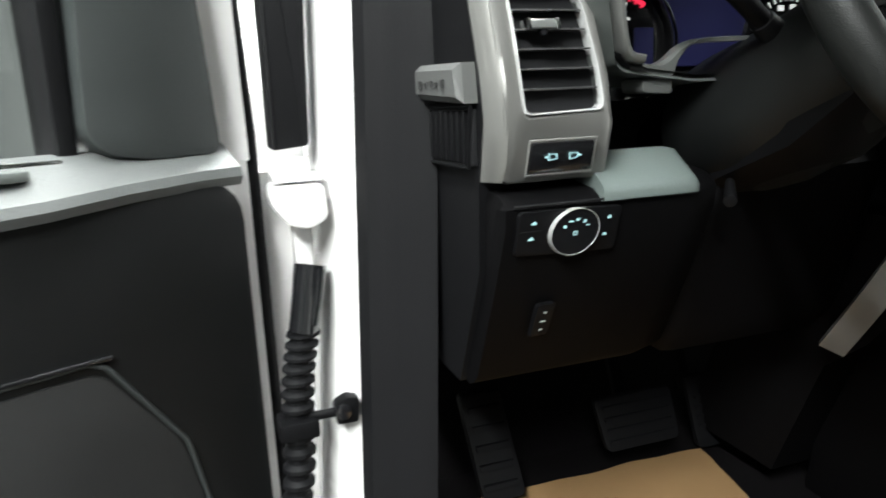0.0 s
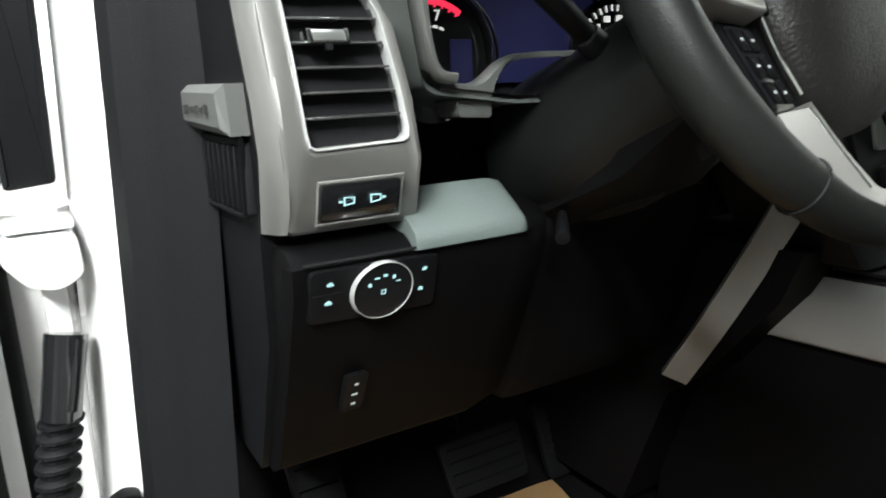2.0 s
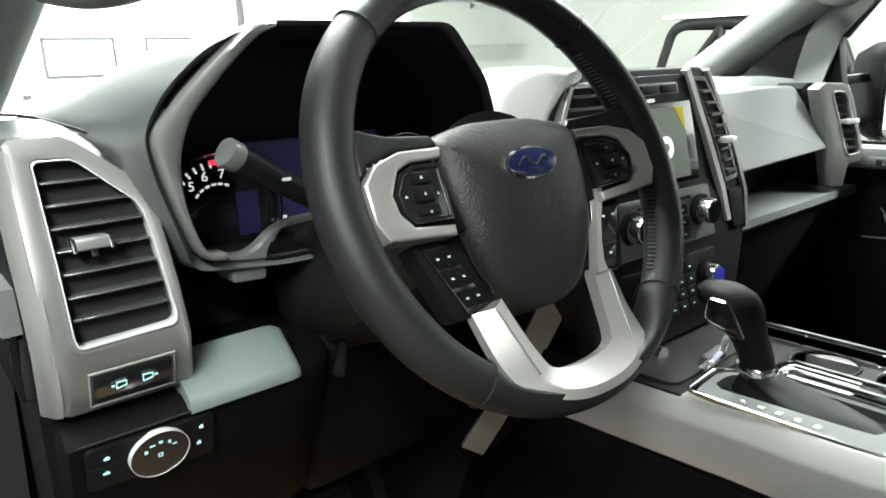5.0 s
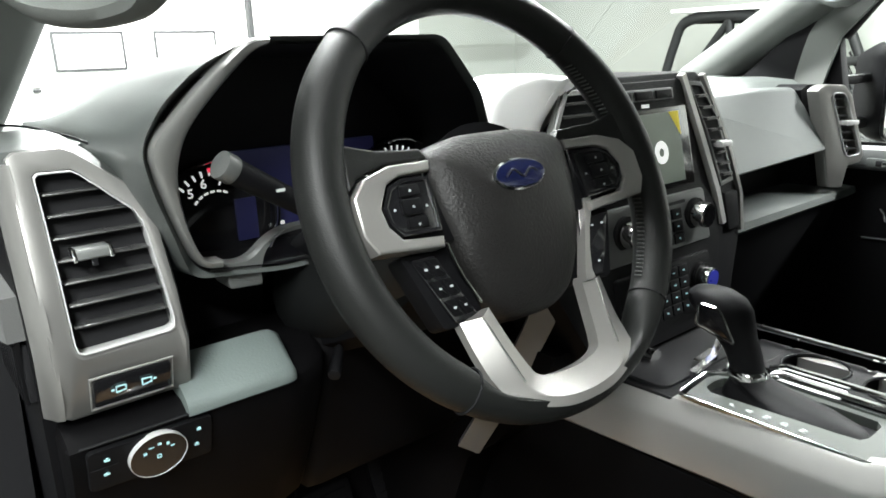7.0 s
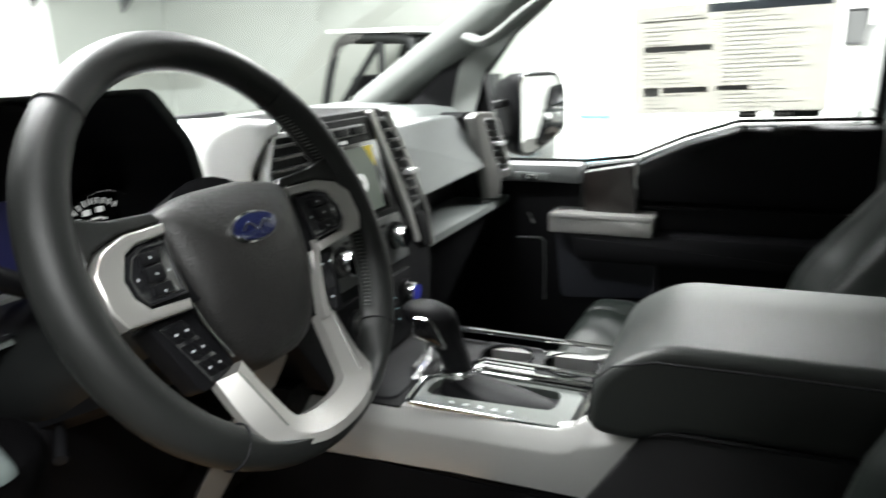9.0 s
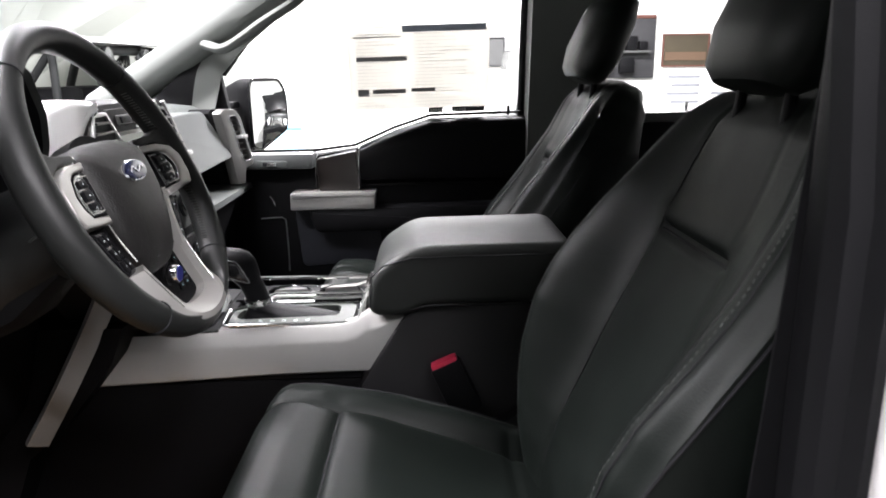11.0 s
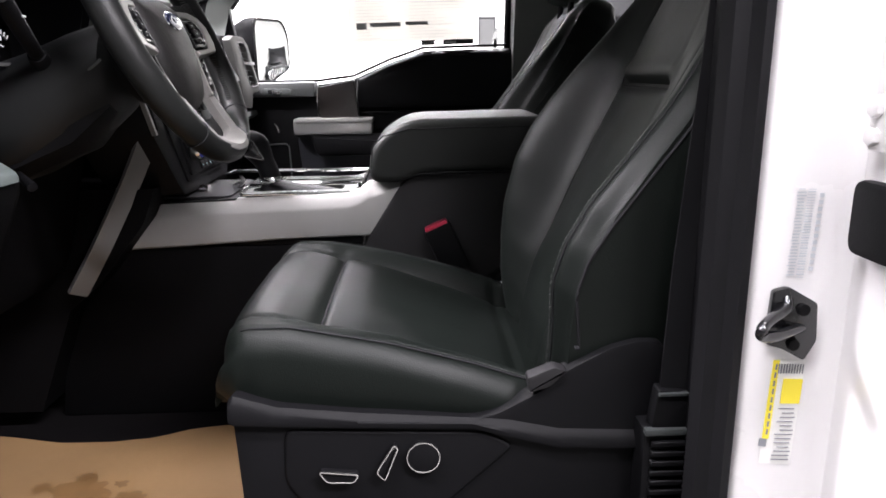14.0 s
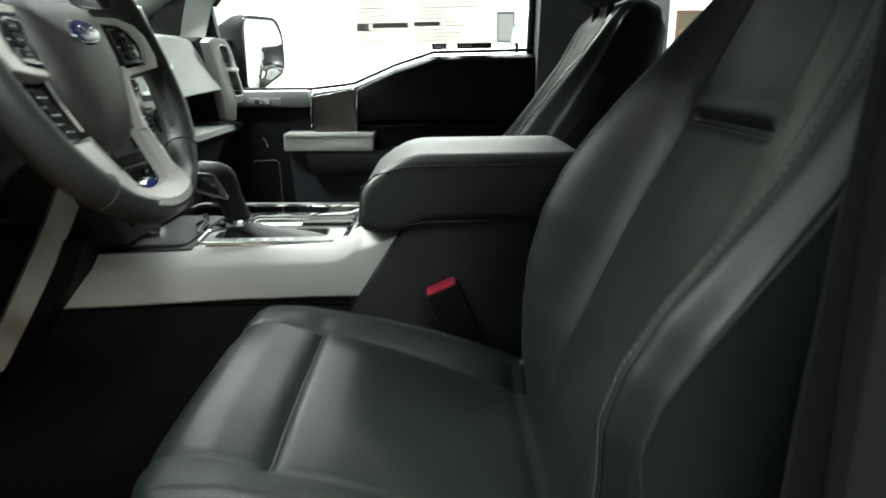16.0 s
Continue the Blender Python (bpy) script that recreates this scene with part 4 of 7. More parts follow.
gl = part("window_pane", loft([[(0.80, 0.30, 1.28), (0.80, -0.80, 1.28)], [(0.69, 0.0, 1.80), (0.69, -0.80, 1.80)]], caps=False, closed=False), GLASS, pd)
gl.visible_shadow = False
tagged(part("b_pillar_right", loft([[(x, y, z) for x, y in ((0.70 - q, -0.80), (0.80 - q, -0.80), (0.80 - q, -0.98), (0.70 - q, -0.98))] for z, q in ((0.65, 0), (1.35, 0), (1.85, 0.09))]), GREYTRIM), "grey trimmed centre pillar", "pillar", kind="structure")

# ---- dashboard details ----
def lettering(body, size, m, material, parent, depth=0.0006):
    cu = bpy.data.curves.new("letters", "FONT")
    cu.body, cu.size, cu.extrude, cu.align_x, cu.align_y = body, size, depth, "CENTER", "CENTER"
    tmp = bpy.data.objects.new("letters", cu)
    scene.collection.objects.link(tmp)
    bpy.context.view_layer.update()
    me = bpy.data.meshes.new_from_object(tmp)
    bpy.data.objects.remove(tmp)
    bm = bmesh.new()
    bm.from_mesh(me)
    bm.transform(m)
    return part("lettering", bm, material, parent, flat=True)


# driver vent: chrome ring, slats, vanes and tab
ci = [(x * 0.972 - 0.0179, (z - 1.34) * 0.978 + 1.34) for x, z in inner]
part("vent_ring", bez(frame_ring(inner, ci, "xz", -0.002, 0.014, 0.001)), BRIGHT, dash, "bright vent ring")
part("vent_well", bez(loft([[(x, 0.012, z) for x, z in inner], [(x, 0.07, z) for x, z in inner]])), DARK, dash)


def vent_x(z):
    """Left and right ends of the opening at a height."""
    return -0.675, interp(z, (1.27, 1.35, 1.362, 1.372, 1.409), (-0.602, -0.606, -0.607, -0.612, -0.651))


for i in range(7):
    z = 1.2886 + 0.0172 * i
    x0, x1 = vent_x(z)
    part("slat", bez(box(x0, x1, 0.001, 0.016, z - 0.0009, z + 0.0009, 0.0004, 1)), SLAT, dash, "dark grey vent slat")
for i in range(5):
    x = -0.664 + 0.0125 * i
    part("vane", bez(box(x - 0.001, x + 0.001, 0.028, 0.055, 1.272, 1.395 - 0.009 * i)), HARD, dash)
tab = part("vent_tab", bez(box(-0.6655, -0.6360, -0.008, 0.010, 1.3400, 1.3490, 0.003, 3)), GREYPLASTIC2, dash, "grey vent tab")
for x in (-0.6645, -0.6370):
    part("tab_cap", bez(box(x - 0.0017, x + 0.0017, -0.0088, 0.002, 1.3392, 1.3498, 0.0012)), CHROME, tab, "bright metal tab end")
part("tab_stub", bez(box(-0.6530, -0.6480, -0.006, 0.004, 1.3345, 1.3400, 0.001)), PIANO, tab)

# mirror switch panel in the bezel
sp = part("switch_panel", bez(slab(rounded([(-0.671, 1.2425), (-0.608, 1.2425), (-0.608, 1.2150), (-0.671, 1.2150)], 0.004), "xz", -0.003, 0.004, 0.001)), PIANO, dash, "gloss black mirror fold switches")
part("panel_rim", bez(sweep([(-0.6730, -0.002, 1.2445), (-0.6060, -0.002, 1.2445), (-0.6060, -0.002, 1.2130), (-0.6730, -0.002, 1.2130)], 0.0014, 0.0014, 6, True, up=(0, 1, 0))), SILVER, sp)
for c, s in ((-0.650, -1), (-0.629, 1)):
    # mirror outline with a small arrow
    a = [(c - 0.0042, 1.2262), (c + 0.0042, 1.2274), (c + 0.0042, 1.2322), (c - 0.0042, 1.2326)]
    b = [(c - 0.0035, 1.2270), (c + 0.0035, 1.2281), (c + 0.0035, 1.2315), (c - 0.0035, 1.2318)]
    part("icon", bez(frame_ring(a, b, "xz", -0.0042, -0.0028)), LIT, sp)
    part("icon", bez(box(c + 0.0065 * s - 0.0012, c + 0.0065 * s + 0.0012, -0.0042, -0.0028, 1.2288, 1.2302)), LIT, sp)

# release lever and grille on the end cap
rl = part("release_lever", loft([[(-0.716 + k, y, z) for y, z in ((0.03 + q, 1.315 - q), (0.155 - q, 1.318 - q), (0.160 - q, 1.284 + q), (0.025 + q, 1.279 + q))] for k, q in ((0.02, 0.0), (-0.004, 0.0), (-0.010, 0.006))]), GREYPLASTIC, dash, "light grey release lever with pictogram")
for i, (y, h) in enumerate(((0.062, 0.010), (0.080, 0.004), (0.094, 0.009), (0.112, 0.006), (0.128, 0.011))):
    part("icon", box(-0.7285, -0.7262, y - 0.0035, y + 0.0035, 1.298 - h / 3, 1.298 + h / 3), SLAT, rl)
gr = part("side_grille", box(-0.712, -0.704, 0.03, 0.158, 1.222, 1.274, 0.002), DARK, dash, "black side demister grille")
for i in range(8):
    y = 0.040 + 0.0155 * i
    bm = box(-0.7165, -0.709, y - 0.0022, y + 0.0022, 1.224, 1.272, 0.0006, 1)
    part("slat", bm, HARD, gr)
part("grille_rim", sweep([(-0.713, 0.028, 1.276), (-0.713, 0.160, 1.276), (-0.713, 0.160, 1.219), (-0.713, 0.036, 1.221)], 0.0022, 0.0022, 6, True, up=(1, 0, 0)), HARD, gr)

# headlamp switch on the knee panel
KK = -0.33


def kneey(bm):
    return shear_y(bm, KK, 1.165)


hp = part("light_switch_panel", kneey(slab(rounded([(-0.686, 1.183), (-0.580, 1.181), (-0.580, 1.136), (-0.686, 1.140)], 0.006), "xz", -0.0085, 0.004, 0.002)), HARD, dash, "black headlamp switch panel")
kc = (-0.630, 1.160)
part("knob_ring", kneey(frame_ring([(kc[0] + 0.0250 * math.cos(a), kc[1] + 0.0233 * math.sin(a)) for a in np.linspace(0, math.tau, 49)[:-1]], [(kc[0] + 0.0242 * math.cos(a), kc[1] + 0.0225 * math.sin(a)) for a in np.linspace(0, math.tau, 49)[:-1]], "xz", -0.0155, -0.006, 0.0006)), BRIGHT, hp, "chrome knob ring")
part("knob_face", kneey(slab([(kc[0] + 0.0242 * math.cos(a), kc[1] + 0.0225 * math.sin(a)) for a in np.linspace(0, math.tau, 49)[:-1]], "xz", -0.0145, -0.006)), PIANO, hp, "gloss black rotary knob face")
for a, w, h in ((150, 0.0026, 0.0026), (118, 0.0045, 0.0010), (88, 0.0032, 0.0022), (55, 0.0024, 0.0028), (30, 0.0036, 0.0009)):
    x, z = kc[0] + 0.0135 * math.cos(radians(a)), kc[1] + 0.0125 * math.sin(radians(a))
    part("icon", kneey(box(x - w / 2, x + w / 2, -0.0153, -0.0140, z - h / 2, z + h / 2)), LIT, hp)
part("icon", kneey(frame_ring([(kc[0] + 0.0019 * c, kc[1] - 0.001 + 0.0019 * s) for c, s in ((-1, -1), (1, -1), (1, 1), (-1, 1))], [(kc[0] + 0.0012 * c, kc[1] - 0.001 + 0.0012 * s) for c, s in ((-1, -1), (1, -1), (1, 1), (-1, 1))], "xz", -0.0153, -0.0140)), LIT, hp)
for x, z, w in ((-0.671, 1.171, 0.0045), (-0.672, 1.156, 0.005), (-0.593, 1.170, 0.003), (-0.595, 1.153, 0.0035)):
    part("icon", kneey(box(x - w / 2, x + w / 2, -0.0105, -0.0085, z - 0.0006, z + 0.0010)), LIT, hp)
    part("icon", kneey(box(x - 0.0006, x + 0.0014, -0.0105, -0.0085, z + 0.0014, z + 0.0021)), LIT, hp)
part("button_seam", kneey(box(-0.684, -0.662, -0.0092, -0.0084, 1.1632, 1.1642)), DARK, hp)
tb = part("pedal_switch", shear_y(slab(rounded([(-0.650, 1.083), (-0.630, 1.083), (-0.630, 1.044), (-0.650, 1.042)], 0.004), "xz", 0.034, 0.044, 0.002), -0.55, 1.063), HARD, dash, "black pedal adjust switch")
for z, w in ((1.073, 0.003), (1.062, 0.005), (1.0515, 0.003)):
    part("icon", shear_y(box(-0.6405 - w / 2, -0.6405 + w / 2, 0.0325, 0.0342, z - 0.0008, z + 0.0008), -0.55, 1.063), MARK, tb)
part("panel_seam", sweep([(-0.69, -0.012, 1.188), (-0.60, -0.012, 1.188)], 0.0012, 0.0012, 6), DARK, dash)

# instrument cluster: silver left trim, dials, blue display
band_out = [(-0.512, 1.507), (-0.527, 1.506), (-0.540, 1.499), (-0.568, 1.473), (-0.590, 1.449), (-0.606, 1.426), (-0.601, 1.400), (-0.588, 1.363), (-0.576, 1.334), (-0.568, 1.318), (-0.560, 1.311), (-0.546, 1.308)]
band_in = [(-0.546, 1.317), (-0.560, 1.320), (-0.570, 1.336), (-0.578, 1.360), (-0.5835, 1.389), (-0.583, 1.412), (-0.575, 1.438), (-0.554, 1.466), (-0.527, 1.494), (-0.512, 1.502)]
def resample(pts, n):
    """As many points at even steps along a smooth line."""
    P = bezier([(x, 0, z) for x, z in pts], 6)
    run = np.concatenate([[0], np.cumsum([(b - a).length for a, b in zip(P, P[1:])])])
    return [(interp(q, run, [p.x for p in P]), interp(q, run, [p.z for p in P])) for q in np.linspace(0, run[-1], n)]


loops = []
for (xo, zo), (xi, zi) in zip(resample(band_out, 44), resample(band_in[::-1], 44)):
    lp = []
    for u, d in ((0.0, 0.014), (0.0, 0.001), (0.10, -0.004), (0.30, -0.006), (0.75, -0.006), (0.92, -0.004), (1.0, 0.001), (1.0, 0.014)):
        z = zo + (zi - zo) * u
        lp.append((xo + (xi - xo) * u, brow(z) + d, z))
    loops.append(lp)
part("hood_trim", loft(loops), BANDGREY, dash, "satin silver trim round the instrument hood")
lip_up = bezier([(-0.552, 0, 1.312), (-0.541, 0, 1.310), (-0.523, 0, 1.308), (-0.510, 0, 1.312), (-0.493, 0, 1.324), (-0.478, 0, 1.330), (-0.463, 0, 1.332), (-0.43, 0, 1.333), (-0.30, 0, 1.333)], 5)
lip_low = bezier([(-0.552, 0, 1.300), (-0.538, 0, 1.2985), (-0.515, 0, 1.297), (-0.503, 0, 1.297), (-0.499, 0, 1.307), (-0.493, 0, 1.316), (-0.480, 0, 1.325), (-0.43, 0, 1.328), (-0.30, 0, 1.328)], 5)
part("cluster_lip", loft([[(a.x, 0.034, a.z), (a.x, 0.024, a.z), (a.x * 0.8 + b.x * 0.2, 0.0205, a.z * 0.8 + b.z * 0.2), (b.x, 0.0205, b.z), (b.x, 0.034, b.z)] for a, b in zip(lip_up, lip_low)]), GREYPLASTIC2, dash, "grey lip below the dials")
part("lip_block", slab(rounded([(-0.537, 1.2955), (-0.5015, 1.2935), (-0.5015, 1.279), (-0.535, 1.281)], 0.004), "xz", 0.022, 0.06, 0.003), GREYPLASTIC2, dash)
for dx in (-0.505, -0.275):
    dial = part("dial", cyl((dx, 0.112, 1.333), (dx, 0.124, 1.333), 0.060, seg=56), PIANO, dash, "black round instrument dial")
    part("dial_ring", sweep([(dx + 0.062 * math.cos(a), 0.098, 1.333 + 0.062 * math.sin(a)) for a in np.linspace(-1.2, 1.9, 48)], 0.0022, 0.005, 10, up=(0, 1, 0)), CHROME, dial, "chrome dial ring")
    part("dial_wall", loft([[(dx + 0.062 * math.cos(a), y, 1.333 + 0.062 * math.sin(a)) for a in np.linspace(-1.2, 1.9, 48)] for y in (0.100, 0.120)], caps=False, closed=False), PIANO, dial)
    for a in np.linspace(55, 165, 12):
        ra, rb = 0.0520, (0.0455 if round(a) % 2 else 0.0480)
        c, s = math.cos(radians(a)), math.sin(radians(a))
        m = REDLIT if (dx < -0.4 and a < 92) else LITWHITE
        part("tick", sweep([(dx + ra * c, 0.1105, 1.333 + ra * s), (dx + rb * c, 0.1105, 1.333 + rb * s)], 0.0011, 0.0008, 6, up=(0, 1, 0)), m, dial)
    for n_, a in enumerate((132, 107, 80)):
        c, s = 0.0385 * math.cos(radians(a)), 0.0385 * math.sin(radians(a))
        if dx < -0.4:
            lettering(str(5 + n_), 0.0135, Matrix.Translation((dx + c, 0.1112, 1.333 + s)) @ pose(0, 0, 0, 90), LITWHITE, dial)
        else:
            part("mark", box(dx + c - 0.004, dx + c + 0.004, 0.1100, 0.1115, 1.333 + s - 0.003, 1.333 + s + 0.003), LITWHITE, dial)
    for k in range(6):
        a = radians(138 - 14 * k)
        part("mark", sweep([(dx + 0.0285 * math.cos(a + 0.08), 0.1105, 1.333 + 0.0285 * math.sin(a + 0.08)), (dx + 0.0285 * math.cos(a - 0.08), 0.1105, 1.333 + 0.0285 * math.sin(a - 0.08))], 0.0012, 0.0008, 6, up=(0, 1, 0)), LITWHITE, dial)
part("red_zone", sweep([(-0.505 + 0.0505 * math.cos(a), 0.1105, 1.333 + 0.0505 * math.sin(a)) for a in np.linspace(radians(52), radians(96), 14)], 0.0028, 0.0010, 6, up=(0, 1, 0)), REDLIT, dash, "red zone of the rev counter")
part("display", box(-0.485, -0.300, 0.118, 0.125, 1.308, 1.399, 0.002), BLUE, dash, "dim blue instrument display")
part("dial_display", box(-0.486, -0.462, 0.1085, 0.1125, 1.304, 1.350, 0.002), BLUE, dash)
part("display_text", box(-0.448, -0.428, 0.116, 0.1185, 1.3125, 1.3160), LITWHITE, dash)

# dash top: pod edge, defroster slot, speaker hump
pod = [(-0.7060, 1.4310), (-0.6540, 1.4315), (-0.6430, 1.4270), (-0.6050, 1.3945), (-0.5930, 1.3710), (-0.5900, 1.3530), (-0.5880, 1.3000), (-0.5855, 1.2560), (-0.5850, 1.2120)]
pod_in = [(-0.6000, 1.2120), (-0.6000, 1.2560), (-0.6020, 1.3000), (-0.6040, 1.3500), (-0.6120, 1.3800), (-0.6490, 1.4150), (-0.7060, 1.4180)]
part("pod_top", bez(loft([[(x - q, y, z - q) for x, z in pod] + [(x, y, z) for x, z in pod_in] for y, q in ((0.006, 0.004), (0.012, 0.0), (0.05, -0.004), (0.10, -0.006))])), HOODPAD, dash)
part("pod_seam", sweep(bezier([(-0.69, 0.20, 1.441), (-0.66, 0.14, 1.440), (-0.62, 0.11, 1.424), (-0.595, 0.07, 1.400)], 6), 0.0013, 0.0013), HARD, dash)
part("defroster_slot", box(-0.50, 0.50, 0.58, 0.62, 1.408, 1.424, 0.004), DARK, dash, "black defroster slot")
part("centre_speaker", slab(rounded([(-0.03, 0.30), (0.12, 0.30), (0.12, 0.42), (-0.03, 0.42)], 0.02), "xy", 1.424, 1.440, 0.006), DASH, dash)

# ---- centre stack ----
SX = 0.026


def stk(bm):
    for v in bm.verts:
        v.co.x += SX
    return shear_y(bm, SK, 1.40)


so = rounded([(-0.150, 1.455), (0.150, 1.455), (0.205, 1.34), (0.222, 1.272), (0.212, 1.215), (0.150, 1.10), (-0.150, 1.10), (-0.212, 1.215), (-0.222, 1.272), (-0.205, 1.34)], 0.014)
part("stack_body", stk(slab(so, "xz", -0.034, 0.10, 0.006)), HARD, dash, "black centre stack")
part("stack_face", stk(slab(rounded([(-0.098, 1.446), (0.098, 1.446), (0.118, 1.30), (0.150, 1.262), (0.150, 1.235), (0.12, 1.12), (-0.12, 1.12), (-0.150, 1.235), (-0.150, 1.262), (-0.118, 1.30)], 0.008), "xz", -0.038, -0.03, 0.002)), HARD, dash)
vo_ = [(0.110, 1.443), (0.142, 1.440), (0.178, 1.385), (0.198, 1.293), (0.162, 1.288), (0.140, 1.37)]
vi_ = [(0.115, 1.437), (0.140, 1.434), (0.173, 1.384), (0.192, 1.298), (0.166, 1.294), (0.145, 1.37)]
v = part("stack_vent", stk(frame_ring(vo_, vi_, "xz", -0.041, -0.03, 0.001)), GREYPLASTIC2, dash, "dark-rimmed centre vent")
part("vent_well", stk(slab(vi_, "xz", -0.0385, -0.032)), DARK, v)
for i in range(8):
    z = 1.305 + 0.0165 * i
    a0 = interp(z, (1.294, 1.37, 1.437), (0.167, 0.146, 0.116))
    a1 = interp(z, (1.298, 1.384, 1.434), (0.191, 0.172, 0.140))
    part("slat", stk(box(a0, a1, -0.046, -0.036, z - 0.0018, z + 0.0018)), SLAT, v)
part("tab", stk(box(0.154, 0.182, -0.056, -0.04, 1.346, 1.355, 0.002)), BRIGHT, v, "bright vent tab")
lo_ = [(-0.180, 1.372), (-0.180, 1.398), (-0.152, 1.443), (-0.108, 1.443), (-0.080, 1.398), (-0.080, 1.372)]
li_ = [(-0.174, 1.377), (-0.174, 1.397), (-0.149, 1.437), (-0.111, 1.437), (-0.086, 1.397), (-0.086, 1.377)]
v = part("stack_vent", stk(frame_ring(lo_, li_, "xz", -0.043, -0.03, 0.001)), BRIGHT, dash, "chrome-rimmed centre vent")
part("vent_well", stk(slab(li_, "xz", -0.040, -0.032)), DARK, v)
for i in range(4):
    z = 1.384 + 0.0145 * i
    q = interp(z, (1.377, 1.397, 1.437), (0.0435, 0.0435, 0.019))
    part("slat", stk(box(-0.130 - q, -0.130 + q, -0.046, -0.036, z - 0.0016, z + 0.0016)), SLAT, v)
bm = slab(rounded([(-0.128, 1.449), (-0.156, 1.446), (-0.188, 1.402), (-0.200, 1.345), (-0.236, 1.345), (-0.243, 1.405), (-0.240, 1.432), (-0.222, 1.453), (-0.186, 1.465), (-0.137, 1.459)], 0.010), "xz", -0.046, 0.05, 0.011, 4)
for v in bm.verts:
    v.co.y += 0.55 * max(0.0, -0.165 - v.co.x)
part("vent_surround", stk(bm), GLARESILVER, dash, "satin silver vent surround with windscreen glare in its colour")
for s in (-1, 1):
    if s > 0:
        part("frame_strip", stk(sweep([(0.098, -0.038, 1.452), (0.128, -0.038, 1.36), (0.150, -0.038, 1.285), (0.156, -0.038, 1.235)], 0.0055, 0.005, square=True, up=(0, 1, 0))), SILVER, dash, "satin silver stack strip")
    part("side_switch", stk(slab(rounded([(s * 0.168, 1.277), (s * 0.206, 1.277), (s * 0.200, 1.222), (s * 0.170, 1.222)][::s], 0.004), "xz", -0.041, -0.03, 0.002)), HARD, dash, "black side switch block")
    part("outer_strip", stk(sweep([(s * 0.154, -0.036, 1.45), (s * 0.203, -0.036, 1.335), (s * 0.218, -0.036, 1.27), (s * 0.208, -0.036, 1.215)], 0.004, 0.004, square=True, up=(0, 1, 0))), BEZEL, dash, "grey stack edge")
part("top_buttons", stk(box(-0.07, 0.07, -0.041, -0.036, 1.421, 1.436, 0.002)), GREYPLASTIC2, dash)
for x in (-0.045, 0.0, 0.045):
    part("button", stk(box(x - 0.018, x + 0.018, -0.044, -0.040, 1.423, 1.434, 0.0015)), HARD, dash)
part("button_mark", stk(box(-0.004, 0.012, -0.0405, -0.0395, 1.4125, 1.4165)), LITWHITE, dash)
scr = part("screen", stk(box(-0.098, 0.098, -0.0405, -0.034, 1.302, 1.411, 0.003)), PIANO, dash, "glossy dark touch screen")
part("display", stk(box(-0.086, 0.074, -0.0412, -0.0395, 1.310, 1.404)), SCREEN, scr, "dim green-grey screen picture")
part("note", stk(slab([(0.052, 1.404), (0.074, 1.404), (0.074, 1.372)], "xz", -0.0418, -0.0408)), YELLOW, scr, "yellow corner sticker")
part("icon", stk(frame_ring([(0.025 + 0.015 * math.cos(a), 1.352 + 0.015 * math.sin(a)) for a in np.linspace(0, math.tau, 25)[:-1]], [(0.025 + 0.006 * math.cos(a), 1.352 + 0.006 * math.sin(a)) for a in np.linspace(0, math.tau, 25)[:-1]], "xz", -0.0418, -0.0408)), LITWHITE, scr, "round light icon")
rp = part("radio_panel", stk(slab(rounded([(-0.112, 1.294), (0.112, 1.294), (0.115, 1.222), (-0.115, 1.222)], 0.006), "xz", -0.043, -0.034, 0.003)), GREYPLASTIC2, dash, "grey radio panel with buttons")
part("disc_slot", stk(box(-0.06, 0.06, -0.0445, -0.0425, 1.281, 1.285)), DARK, rp)
for r in range(3):
    for c in range(4):
        part("button", stk(box(-0.048 + 0.0245 * c, -0.026 + 0.0245 * c, -0.0455, -0.042, 1.2285 + 0.0165 * r, 1.2425 + 0.0165 * r, 0.001)), HARD, rp)
        part("icon", stk(box(-0.039 + 0.0245 * c, -0.036 + 0.0245 * c, -0.0462, -0.0453, 1.2345 + 0.0165 * r, 1.2360 + 0.0165 * r)), LIT, rp)
hv = part("climate_panel", stk(slab(rounded([(-0.108, 1.206), (0.108, 1.206), (0.104, 1.130), (-0.104, 1.130)], 0.006), "xz", -0.043, -0.034, 0.003)), HARD, dash, "black climate control panel")
for r in range(4):
    for c in range(4):
        part("button", stk(box(-0.046 + 0.0235 * c, -0.025 + 0.0235 * c, -0.0455, -0.042, 1.136 + 0.0165 * r, 1.150 + 0.0165 * r, 0.001)), HARD, hv)
        part("icon", stk(box(-0.038 + 0.0235 * c, -0.034 + 0.0235 * c, -0.0462, -0.0453, 1.1420 + 0.0165 * r, 1.1435 + 0.0165 * r)), LIT, hv)


def knob(x, z, r, d, face, parent, label):
    y0 = -0.043 + SK * (z - 1.40)
    k = part("knob", cyl((x + SX, y0, z), (x + SX, y0 - d, z), r, r * 0.93, 36, 0.0015), CHROME, parent, label)
    part("knob_base", cyl((x + SX, y0 + 0.001, z), (x + SX, y0 - 0.004, z), r * 1.22, seg=36), HARD, k)
    part("knob_face", cyl((x + SX, y0 - d + 0.001, z), (x + SX, y0 - d - 0.0012, z), r * 0.78, seg=32), face, k)


for s in (-1, 1):
    knob(0.079 * s, 1.262, 0.0185, 0.024, PIANO, rp, "ribbed chrome audio knob")
    knob(0.076 * s, 1.174, 0.0165, 0.020, BLUEGLOW, hv, "chrome climate knob with blue lit face")
part("cubby", stk(box(-0.10, 0.10, -0.02, 0.0, 1.075, 1.118, 0.004)), DARK, dash)
part("socket", cyl((-0.03, -0.095, 1.095), (-0.03, -0.11, 1.095), 0.012, seg=24), CHROME, dash, "chrome power socket")

